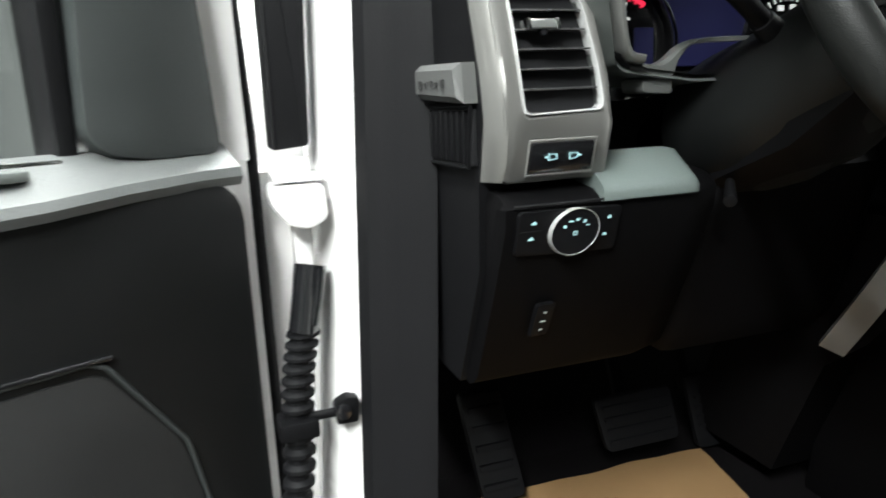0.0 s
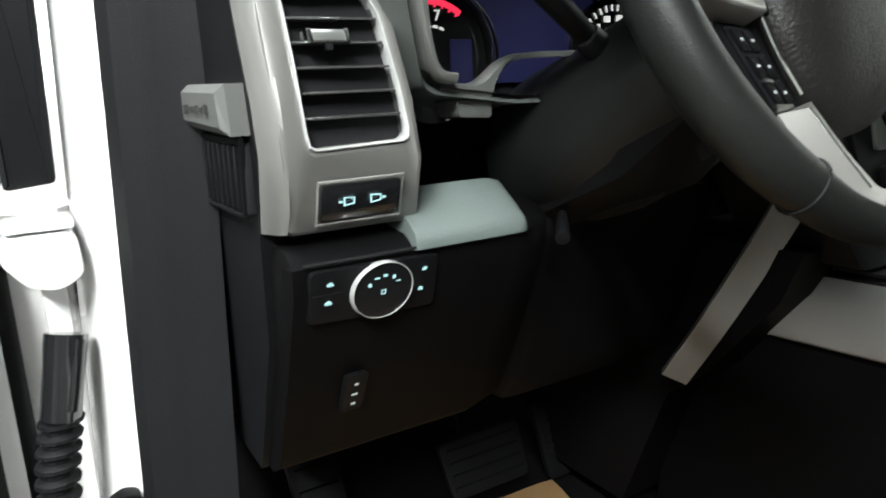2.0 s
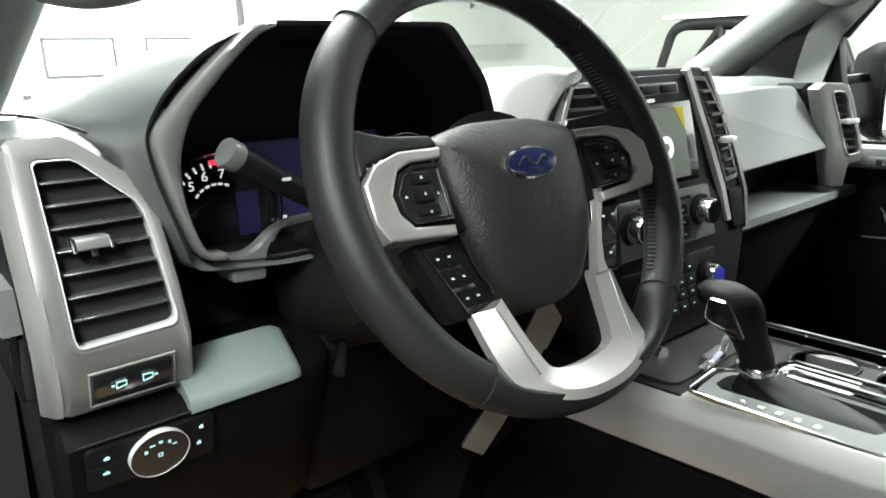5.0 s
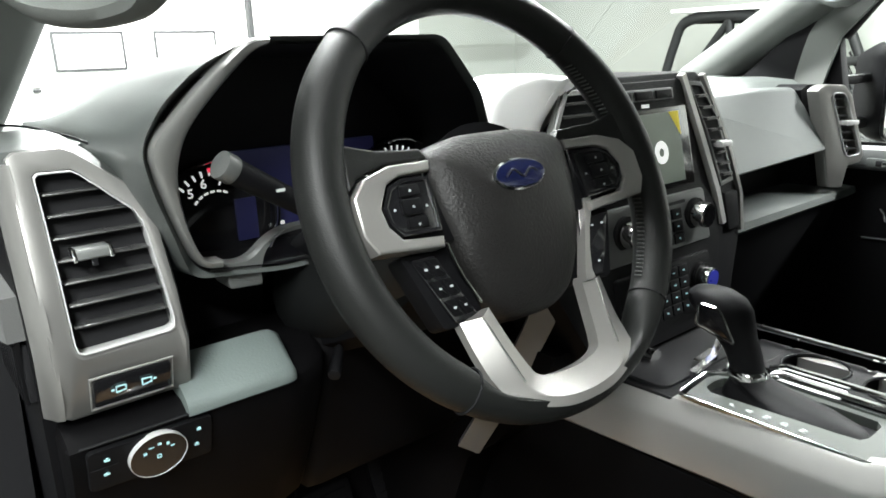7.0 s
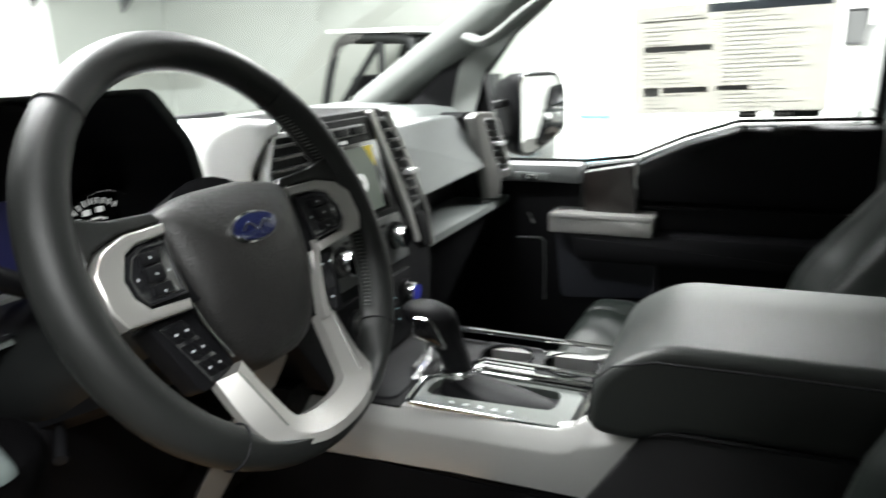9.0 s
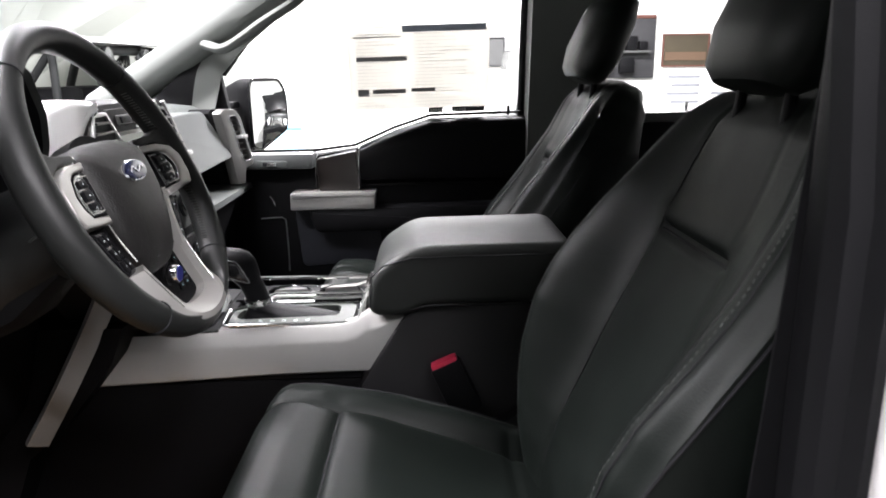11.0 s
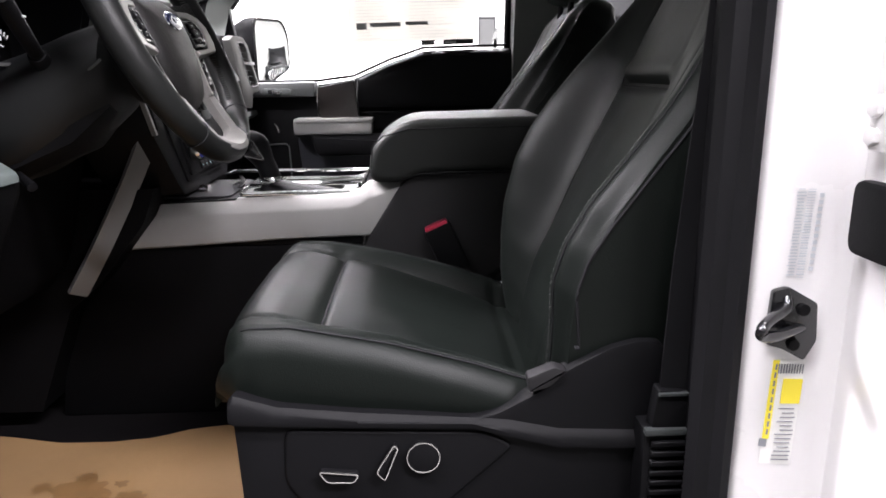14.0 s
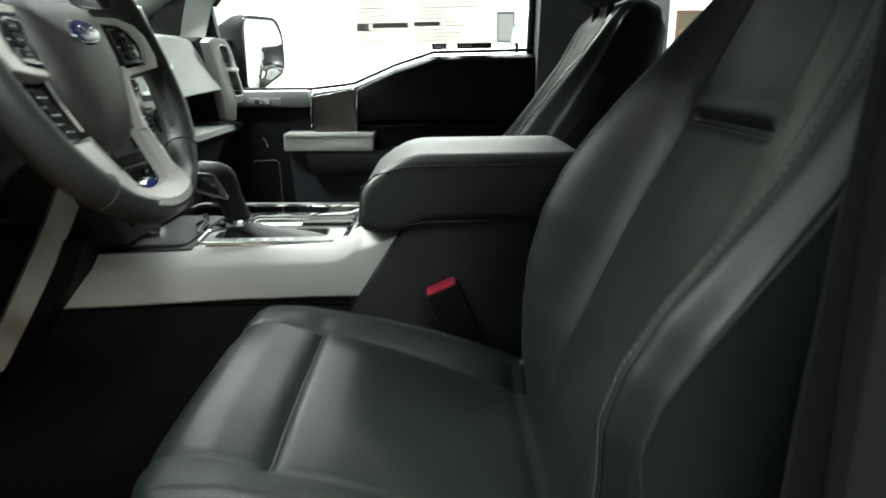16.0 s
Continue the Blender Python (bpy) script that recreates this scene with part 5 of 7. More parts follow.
# passenger end vent
def endv(bm):
    return shear_y(bm, 0.04, 1.27, -0.30, 0.62)


po = [(0.582, 1.404), (0.600, 1.414), (0.648, 1.411), (0.669, 1.390), (0.708, 1.277), (0.700, 1.262), (0.668, 1.258), (0.656, 1.217), (0.622, 1.221), (0.607, 1.300)]
pi_ = [(0.617, 1.390), (0.622, 1.397), (0.646, 1.396), (0.655, 1.386), (0.697, 1.284), (0.693, 1.278), (0.668, 1.276), (0.661, 1.279), (0.655, 1.290), (0.636, 1.345)]
part("end_vent_bezel", endv(frame_ring(rounded(po, 0.005), rounded(pi_, 0.005), "xz", -0.036, -0.014, 0.003)), BEZEL, dash, "satin silver end vent surround")
part("end_vent_body", endv(slab([(x * 0.99 + 0.006, z) for x, z in po], "xz", -0.004, 0.05)), HARD, dash)
part("end_vent_well", endv(slab(rounded(pi_, 0.006), "xz", -0.014, 0.0)), DARK, dash)
part("end_vent_ring", endv(sweep([(x, -0.0365, z) for x, z in rounded(pi_, 0.006)], 0.0014, 0.0014, 6, True, up=(0, 1, 0))), BRIGHT, dash)
for i in range(7):
    z = 1.290 + 0.0160 * i
    part("slat", endv(box(interp(z, (1.278, 1.29, 1.345, 1.39), (0.663, 0.657, 0.638, 0.619)), interp(z, (1.284, 1.386, 1.397), (0.695, 0.653, 0.645)), -0.032, -0.018, z - 0.0014, z + 0.0014)), SLAT, dash)
part("vent_tab", endv(box(0.645, 0.676, -0.046, -0.028, 1.336, 1.345, 0.002)), BRIGHT, dash, "bright metal vent tab")

# ---- steering wheel details ----
wpart("badge_face", loft([[(0.0285 * s * math.cos(a), 0.0118 * s * math.sin(a) + 0.009, z) for a in np.linspace(0, math.tau, 41)[:-1]] for s, z in ((1, 0.0155), (1, 0.0178), (0.9, 0.0184))]), BLUEBADGE, "dark blue oval badge face")
wpart("badge_mark", sweep(bezier([(-0.019, 0.007, 0.0187), (-0.009, 0.013, 0.0190), (0.001, 0.006, 0.0190), (0.011, 0.012, 0.0190), (0.019, 0.009, 0.0187)], 6), 0.0012, 0.0006, 6), CHROME, "plain silver flourish")
for a in (0.83, math.pi - 0.83, -0.80, math.pi + 0.93):
    c, s = math.cos(a), math.sin(a)
    seam = [((0.1835 + 0.0182 * math.cos(b)) * c, (0.1835 + 0.0182 * math.cos(b)) * s, 0.0182 * math.sin(b)) for b in np.linspace(0, math.tau, 25)[:-1]]
    wpart("rim_seam", sweep(seam, 0.0011, 0.0011, 6, True, up=(c, s, 0)), DARK)
st_ = bmesh.new()
for a in np.linspace(-0.72, 0.72, 56):
    c, s = math.cos(a), math.sin(a)
    p = Vector((0.1645 * c, 0.1645 * s, 0.006))
    q = Vector((0.1638 * math.cos(a + 0.012), 0.1638 * math.sin(a + 0.012), -0.002))
    st_ = merge(st_, sweep([p, q], 0.0008, 0.0008, 5))
wpart("stitching", st_, STITCH, "grey zigzag stitching")
for s in (-1, 1):
    # raised rim and switch pad inside the spoke frame
    fo = [(s * x, y) for x, y in ((0.140, 0.002), (0.130, 0.0180), (0.116, 0.0235), (0.0865, 0.0235), (0.0885, -0.0225), (0.129, -0.0215), (0.1385, -0.011))]
    fi = [(s * x, y) for x, y in ((0.1365, 0.002), (0.1275, 0.0150), (0.1145, 0.0200), (0.0895, 0.0200), (0.0915, -0.0190), (0.1275, -0.0180), (0.1350, -0.010))]
    wpart("pad_rim", wheel_rise(frame_ring(fo, fi, "xy", -0.004, 0.0045, 0.0010)), PIANO)
    pad = wpart("switch_pad", wheel_rise(slab(fi[::-s], "xy", -0.004, 0.0030, 0.0012)), PIANO, "gloss black switch pad")
    wpart("centre_button", wheel_rise(slab(rounded([(s * 0.1230, 0.0065), (s * 0.1030, 0.0065), (s * 0.1035, -0.0060), (s * 0.1235, -0.0060)][::-s], 0.003), "xy", 0.0025, 0.0062, 0.001)), HARD, parent=pad)
    for y0, y1 in ((0.0085, 0.0175), (-0.0165, -0.0080)):
        wpart("rocker", wheel_rise(slab(rounded([(s * 0.1205, y1), (s * 0.1010, y1), (s * 0.1010, y0), (s * 0.1220, y0)][::-s], 0.002), "xy", 0.0025, 0.0055, 0.001)), HARD, parent=pad)
    for x, y in ((0.1115, 0.013), (0.1115, -0.0125), (0.0965, 0.0), (0.1300, 0.0), (0.1130, 0.0)):
        h = 0.0066 if x == 0.1130 else (0.0059 if x == 0.1115 else 0.0034)
        wpart("icon", wheel_rise(slab([(s * x + 0.0014 * c, y + 0.0011 * d) for c, d in ((-1, -1), (1, -1), (0, 1 if y >= 0 else -3))], "xy", h - 0.001, h)), MARK, parent=pad)
    # lower keys
    bb = wpart("key_block", wheel_rise(slab(rounded([(s * 0.120, -0.0390), (s * 0.094, -0.0390), (s * 0.0655, -0.0950), (s * 0.0925, -0.0965)][::-s], 0.003), "xy", -0.016, -0.0100, 0.0015)), PIANO, "gloss black key block")
    if s > 0:
        for y0, y1 in ((-0.0405, -0.0735), (-0.0750, -0.0945)):
            k0, k1 = (y0 + 0.039) * 0.51, (y1 + 0.039) * 0.51
            wpart("key", wheel_rise(slab(rounded([(0.1185 + k0, y0), (0.0945 + k0, y0), (0.0945 + k1, y1), (0.1185 + k1, y1)][::-1], 0.0015), "xy", -0.0102, -0.0080, 0.0008)), PIANO, parent=bb)
            for q in (0.0, 0.0125):
                ym = y0 - 0.008
                wpart("icon", wheel_rise(box(0.0985 + k0 + q - 0.0045, 0.0985 + k0 + q - 0.0015, ym - 0.001, ym + 0.001, -0.0083, -0.0077)), MARK, parent=bb)
    for i in range(3 if s < 0 else 0):
        for j in range(2):
            x, y = 0.1130 - 0.0092 * i - 0.0125 * j, -0.0490 - 0.0175 * i
            wpart("key", wheel_rise(slab(rounded([(s * (x + 0.0052), y + 0.0072), (s * (x - 0.0052), y + 0.0072), (s * (x - 0.0125), y - 0.0072), (s * (x - 0.0022), y - 0.0072)][::-s], 0.0012), "xy", -0.0102, -0.0082, 0.0008)), HARD, parent=bb)
            wpart("icon", wheel_rise(box(s * (x - 0.004) - 0.0015, s * (x - 0.004) + 0.0015, y - 0.0009, y + 0.0009, -0.0083, -0.0078)), MARK, parent=bb)
    wpart("hub_seam", sweep(bezier([(s * 0.0875, 0.040, -0.003), (s * 0.0855, 0.0, -0.004), (s * 0.0765, -0.05, -0.008), (s * 0.0620, -0.086, -0.010)], 6), 0.0012, 0.0012, 6), CHROME, "bright hub edge line")
# Chrome line laid on each leg's ridge in place of its glint.
for s in (-1, 1):
    ridge = bezier([(s * x, y, z + 0.0006) for (_, (x, y, z), _) in half[:3]], 5)
    wpart("ridge_glint", sweep(ridge, 0.0009, 0.0007, 6), CHROME, "chrome line standing for the glint on the ridge")
wpart("hub_mark", box(-0.008, 0.010, -0.046, -0.0445, 0.0085, 0.0098), DARK)
wpart("back_cover", loft([[(r * math.cos(a), r * math.sin(a) - 0.015, z) for a in np.linspace(0, math.tau, 33)[:-1]] for r, z in ((0.085, -0.02), (0.082, -0.05), (0.06, -0.075))]), HARD)

# stalk details and ignition side of the column
part("stalk_cap", cyl((-0.550, -0.0535, 1.4042), (-0.561, -0.0556, 1.4110), 0.0122, 0.0122, 28, 0.0012), GREYPLASTIC2, part_ob, "grey stalk end cap")
part("stalk_mark", box(-0.516, -0.508, -0.0585, -0.0575, 1.382, 1.3845), MARK, part_ob)
part("stalk_root", cyl((-0.415, -0.027, 1.320), (-0.450, -0.034, 1.342), 0.015, 0.0115, 24, 0.002), HARD, part_ob)
part("shroud_seam", sweep(bezier([(-0.437, -0.108, 1.335), (-0.428, -0.06, 1.30), (-0.415, 0.0, 1.25), (-0.405, 0.05, 1.215)], 6), 0.0016, 0.0016, 6), DASH, part_ob)
part("lower_shroud", loft([[(-0.365 + w * c, y, z + h * s) for c, s in ((-1, 0.6), (-0.85, -0.7), (-0.5, -1), (0.5, -1), (0.85, -0.7), (1, 0.6))] for y, z, w, h in ((-0.10, 1.295, 0.05, 0.03), (-0.05, 1.262, 0.07, 0.05), (0.06, 1.215, 0.075, 0.05))]), HARD, part_ob)
part("tilt_lever", cyl((-0.42, 0.03, 1.185), (-0.445, 0.0, 1.170), 0.005, 0.007, 14, 0.001), HARD, part_ob, "black tilt lever")

# ---- console details ----
for x, y0, y1, z in ((0.136, -0.10, -0.415, 1.108), (0.012, -0.235, -0.405, 1.106), (0.045, -0.225, -0.405, 1.104)):
    part("chrome_rail", sweep([(x, y0, z - 0.008), (x, y0 - 0.02, z), (x, y1, z)], 0.0045, 0.004, 8), CHROME, con, "bright chrome rail")
part("rear_rail", sweep([(-0.098, -0.412, 1.102), (0.136, -0.412, 1.108)], 0.006, 0.005, 8), CHROME, con, "bright chrome rail")
fr = rounded([(-0.0985, -0.185), (-0.022, -0.178), (0.012, -0.235), (0.012, -0.405), (-0.0945, -0.405)], 0.01)
part("shift_frame", sweep([(x, y, 1.0965) for x, y in fr], 0.0020, 0.0026, 8, True), CHROME, con, "bright shifter surround")
plate_o = rounded([(-0.095, -0.192), (-0.026, -0.186), (0.005, -0.238), (0.005, -0.398), (-0.091, -0.398)], 0.01)
pocket = [(-0.070, -0.200), (-0.024, -0.198), (-0.004, -0.240), (-0.004, -0.372), (-0.058, -0.372)]
def ring_at(pts, c, n=48):
    """Points of an outline at even angles about a centre inside it."""
    out = []
    for k in range(n):
        d = (math.cos(k * math.tau / n), math.sin(k * math.tau / n))
        for a, b in zip(pts, pts[1:] + pts[:1]):
            ex, ey = b[0] - a[0], b[1] - a[1]
            den = d[0] * ey - d[1] * ex
            if abs(den) < 1e-12:
                continue
            r = ((a[0] - c[0]) * ey - (a[1] - c[1]) * ex) / den
            q = ((a[0] - c[0]) * d[1] - (a[1] - c[1]) * d[0]) / den
            if r > 0 and -1e-9 <= q <= 1 + 1e-9:
                out.append((c[0] + r * d[0], c[1] + r * d[1]))
                break
    return out


pc = (-0.036, -0.290)
plate_ring, pocket_ring = ring_at(plate_o, pc), ring_at(rounded(pocket, 0.012), pc)
part("shift_plate", frame_ring(plate_ring, pocket_ring, "xy", 1.086, 1.097), PLATE, con, "grey-green shifter plate")
part("boot_pocket", slab(pocket_ring, "xy", 1.0842, 1.0862), DARK, con)
for i, ch in enumerate("PRNDM"):
    lettering(ch, 0.009, pose(-0.082, -0.245 - 0.0195 * i, 1.0982, 0, 0, -8), MARK, con)
loops = []
for w, d, y0, z, f in ((0.029, 0.082, -0.288, 1.0866, 0.0), (0.028, 0.078, -0.285, 1.092, 0.05), (0.025, 0.066, -0.275, 1.0965, 0.10), (0.0225, 0.046, -0.257, 1.1015, 0.10), (0.0205, 0.028, -0.240, 1.107, 0.06), (0.0185, 0.0195, -0.231, 1.112, 0.0)):
    loops.append([(-0.033 + (0.0105 * (z - 1.0866) / 0.0254) + w * (1 + f * math.cos(5 * a + 60 * z)) * math.cos(a), y0 + d * (1 + 0.4 * f * math.sin(4 * a)) * math.sin(a), z) for a in np.linspace(0, math.tau, 41)[:-1]])
part("boot_skirt", loft(loops), HARD, con, "creased black leather shifter boot")
part("shift_ring", loft([[(-0.022 + 0.0215 * s * math.cos(a), -0.2305 + k + 0.0225 * s * math.sin(a), z) for a in np.linspace(0, math.tau, 33)[:-1]] for s, k, z in ((0.95, -0.002, 1.104), (1.02, -0.001, 1.107), (1.02, 0.003, 1.1165), (0.95, 0.004, 1.119))]), CHROME, con, "chrome collar")
sb = part("shift_button", slab(rounded([(-0.222, 1.155), (-0.176, 1.168), (-0.178, 1.191), (-0.202, 1.189)], 0.006), "yz", -0.0478, -0.038, 0.002), PIANO, con, "gloss black shift button")
part("button_rim", sweep([(-0.0478, y, z) for y, z in rounded([(-0.224, 1.153), (-0.173, 1.167), (-0.176, 1.194), (-0.203, 1.192)], 0.006)], 0.0016, 0.0016, 6, True, up=(1, 0, 0)), CHROME, sb, "chrome button outline")
part("tag", slab(rounded([(0.015, -0.234), (0.042, -0.234), (0.042, -0.319), (0.015, -0.319)], 0.008), "xy", 1.0965, 1.0985, 0.0008), LABEL, con, "white printed key tag")
for i, w in enumerate((0.010, 0.006, 0.008, 0.006, 0.009, 0.010, 0.007)):
    part("print", box(0.022, 0.022 + w, -0.255 - 0.008 * i, -0.250 - 0.008 * i, 1.0982, 1.0989), INK, con)
for p, q in (((-0.010, -0.155, 1.098), (0.040, -0.150, 1.098)), ((-0.045, -0.172, 1.100), (0.010, -0.168, 1.104)), ((0.010, -0.168, 1.104), (0.055, -0.150, 1.108))):
    part("chrome_accent", sweep([p, q], 0.0045, 0.0025, square=True), CHROME, con, "bright chrome accent")
part("front_tray", slab(rounded([(-0.09, -0.165), (0.12, -0.165), (0.12, 0.0), (-0.09, 0.02)], 0.02), "xy", 1.088, 1.093, 0.002), DARK, con)
part("armrest_seam", sweep([(-0.1325, y, z) for y, z in ((-0.432, 1.135), (-0.436, 1.185), (-0.455, 1.203), (-0.50, 1.2145), (-0.60, 1.2165), (-0.765, 1.2175))], 0.0014, 0.0014, 6), DARK, con)
part("armrest_gap", sweep([(-0.128, y, z) for y, z in ((-0.49, 1.127), (-0.52, 1.134), (-0.76, 1.138))], 0.003, 0.003, 6), DARK, con)
part("armrest_latch", box(-0.03, 0.01, -0.432, -0.424, 1.14, 1.155, 0.003), HARD, con)

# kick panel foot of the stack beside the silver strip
part("stack_foot", loft([[(-0.165, y, z), (0.165, y, z), (0.165, y + 0.2, z), (-0.165, y + 0.2, z)] for y, z in ((-0.055, 1.12), (-0.03, 1.06), (0.06, 0.95), (0.12, 0.90), (0.20, 0.70))]), FOOTSHADE, dash)

# ---- driver seat details ----
def stitches(path, step, size, name, parent):
    """A row of thread stitches along a line."""
    out, acc = [], 0.0
    P = [Vector(p) for p in path]
    bm = bmesh.new()
    for a, b in zip(P, P[1:]):
        d = (b - a).length
        while acc < d:
            p = a.lerp(b, acc / d)
            q = p + (b - a).normalized() * size
            m = Matrix.Translation((p + q) / 2) @ (q - p).to_track_quat("Y", "Z").to_matrix().to_4x4() @ Matrix.Diagonal((0.0008, size, 0.0008, 1))
            bmesh.ops.create_cube(bm, size=1, matrix=m)
            acc += step
        acc -= d
    return part(name, bm, STITCH, parent, "grey thread stitches", flat=True)


def drape(ob, path, along, lift=0.0012):
    """Drops the points of a line onto a part's surface."""
    me = ob.data
    from_dir = Vector(along).normalized()
    tree_bm = bmesh.new()
    tree_bm.from_mesh(me)
    tree = BVHTree.FromBMesh(tree_bm)
    out = []
    for p in path:
        hit, nor, _, _ = tree.ray_cast(Vector(p) - from_dir * 0.4, from_dir)
        if hit is not None:
            out.append(hit - from_dir * lift)
    tree_bm.free()
    return out


def seat_seams(seat_ob, xc, dy=0.0):
    cushion = next(c for c in seat_ob.children if c.name.startswith("cushion"))
    back = next(c for c in seat_ob.children if c.name.startswith("backrest"))
    down = (0, 0, -1)
    into = (0, -0.914, -0.405)
    o, up, fw_ = Vector((xc, -0.665 + dy, 0.90)), Vector((0, -0.405, 0.914)), Vector((0, 0.914, 0.405))
    for s in (-1, 1):
        edge = [(xc + s * 0.2185, y, 2) for y in np.linspace(-0.30, -0.66, 40)]
        edge = [(x, y, 1.2) for x, y, z in edge]
        line = drape(cushion, edge, down)
        if len(line) > 3:
            part("piping", sweep(line, 0.0016, 0.0012, 6), DARK, seat_ob)
            stitches([p + Vector((s * -0.006, 0, 0.0008)) for p in line], 0.0075, 0.0045, "stitching", seat_ob)
        ins = [(xc + s * 0.1665, y, 1.2) for y in np.linspace(-0.285, -0.67, 40)]
        line = drape(cushion, ins, down, 0.0)
        if len(line) > 3:
            part("seam", sweep(line, 0.0014, 0.0010, 6), DARK, seat_ob)
        for k, st in ((0.43, False), (0.845, True)):
            pts = []
            for q in np.linspace(0.05, 0.60, 56):
                hw = interp(q, (0, 0.08, 0.30, 0.42, 0.52, 0.58, 0.62), (0.225, 0.243, 0.250, 0.243, 0.222, 0.197, 0.165))
                wi = 0.845 if st else (0.73 if s * xc > 0 else interp(q, (0, 0.15, 0.42, 0.62), (0.41, 0.43, 0.45, 0.47)))
                pts.append(o + up * q + Vector((s * wi * hw, 0.3, 0.133)))
            line = drape(back, pts, into, 0.0006)
            if len(line) > 3:
                part("seam", sweep(line, 0.0014, 0.0011, 6, up=(0, 1, 0.3)), DARK, seat_ob)
                if st:
                    stitches([p + Vector((s * -0.006, 0.0025, 0.001)) for p in line], 0.0085, 0.0045, "stitching", seat_ob)
                    stitches([p + Vector((s * 0.006, -0.002, 0.0)) for p in line], 0.0085, 0.0045, "stitching", seat_ob)
        crease = [o + up * q + fw_ * interp(q, (0.08, 0.106, 0.16, 0.202, 0.249, 0.304, 0.37, 0.441, 0.52), (-0.008, 0.0045, 0.034, 0.039, 0.0327, 0.0212, 0.0043, -0.0112, -0.022)) + Vector((s * 1.000 * interp(q, (0, 0.08, 0.30, 0.42, 0.52), (0.225, 0.243, 0.250, 0.243, 0.222)), 0, 0)) for q in np.linspace(0.10, 0.52, 40)]
        part("side_seam", sweep(crease, 0.0022, 0.0022, 6), DARK, seat_ob)
    cross = [(xc + a, -0.385, 1.2) for a in np.linspace(-0.163, 0.163, 24)]
    line = drape(cushion, cross, down, -0.0005)
    part("seam", sweep(line, 0.0018, 0.0012, 6), DARK, seat_ob)
    cross = [o + up * 0.43 + Vector((a, 0.3, 0.13)) for a in np.linspace(-0.102, 0.102, 20)]
    line = drape(back, cross, into, -0.0005)
    if len(line) > 3:
        part("seam", sweep(line, 0.0025, 0.002, 6, up=(0, 1, 0.3)), DARK, seat_ob)


seat_seams(driver, -0.378)
seat_seams(passenger, 0.385, 0.03)

# power seat controls on the side shield
shx = -0.378 - 0.2615
for name_, pts in (("black seat slide switch with chrome outline", [(-0.392, 0.855), (-0.439, 0.850), (-0.433, 0.840), (-0.401, 0.841)]), ("black recline switch with chrome outline", [(-0.482, 0.8875), (-0.4865, 0.8835), (-0.470, 0.841), (-0.460, 0.852)])):
    ctl = part("seat_control", slab(rounded(pts, 0.004), "yz", shx - 0.012, shx + 0.002, 0.003), HARD, driver, name_)
    part("outline", sweep([(shx - 0.0105, y, z) for y, z in rounded(pts, 0.004)], 0.0013, 0.0013, 6, True, up=(1, 0, 0)), CHROME, ctl, "chrome outline")
ctl = part("seat_control", cyl((shx + 0.002, -0.5165, 0.868), (shx - 0.008, -0.5165, 0.868), 0.0190, seg=36, bevel=0.002), HARD, driver, "black round lumbar switch with chrome ring")
part("outline", sweep([(shx - 0.007, -0.5165 + 0.0195 * math.cos(a), 0.868 + 0.0195 * math.sin(a)) for a in np.linspace(0, math.tau, 37)[:-1]], 0.0011, 0.0011, 6, True, up=(1, 0, 0)), CHROME, ctl, "chrome ring")
part("hinge_cover", slab(rounded([(-0.643, 0.945), (-0.640, 0.965), (-0.672, 0.978), (-0.688, 0.972), (-0.668, 0.952)], 0.004), "yz", shx - 0.002, shx + 0.020, 0.004), BOXGREY, driver, "dark grey recliner cover")
part("airbag_tag", box(-0.645, -0.635, -0.70, -0.695, 1.0, 1.002), DARK, driver)

# buckle
bk = thing("belt_buckle", pose(-0.124, -0.56, 0.95), "black seat belt buckle with a red press button", "belt buckle")
bm_m = Matrix.Translation((-0.128, -0.549, 1.036)) @ pose(0, 0, 0, -24)
bm = box(-0.014, 0.014, -0.026, 0.026, -0.095, 0.0, 0.006)
bm.transform(bm_m)
part("casing", bm, HARD, bk)
bm = box(-0.011, 0.011, -0.022, 0.022, -0.004, 0.006, 0.003)
bm.transform(bm_m)
part("press_button", bm, RED, bk, "red press button")
part("stalk", sweep([(-0.127, -0.575, 0.965), (-0.13, -0.61, 0.89), (-0.13, -0.64, 0.84)], 0.014, 0.005, square=True), HARD, bk)
part("chrome_tongue", box(-0.185, -0.165, -0.675, -0.662, 0.936, 0.944, 0.002), CHROME, driver, "small bright clip")

# shoulder belt at the pillar
sbelt = thing("seat_belt", pose(-0.66, -0.81, 0.8), "black seat belt with retractor trim at the pillar", "seat belt")
part("webbing", sweep([(-0.662, -0.812, 0.955), (-0.66, -0.818, 1.10), (-0.65, -0.845, 1.45), (-0.63, -0.875, 1.70)], 0.022, 0.0012, square=True, up=(-1, 0, 0)), RUBBER, sbelt)
part("guide", slab(rounded([(-0.786, 0.96), (-0.836, 0.955), (-0.836, 0.905), (-0.780, 0.912)], 0.004), "yz", -0.672, -0.650, 0.003), HARD, sbelt)
part("guide_edge", box(-0.675, -0.668, -0.835, -0.786, 0.953, 0.957, 0.001), SAIL, sbelt)
part("tower_edge", box(-0.678, -0.668, -0.838, -0.772, 0.905, 0.913, 0.002), SAIL, sbelt)
for i in range(9):
    z = 0.895 - 0.0125 * i
    part("rib", box(-0.680, -0.665, -0.832, -0.780, z - 0.003, z + 0.003, 0.001, 1), HARD, sbelt)
part("tower", box(-0.672, -0.60, -0.842, -0.772, 0.66, 0.91, 0.004), HARD, sbelt)

# ---- B pillar hardware ----
sk = thing("door_striker", pose(-0.765, -0.876, 1.07), "black metal door latch striker on the white pillar", "latch")


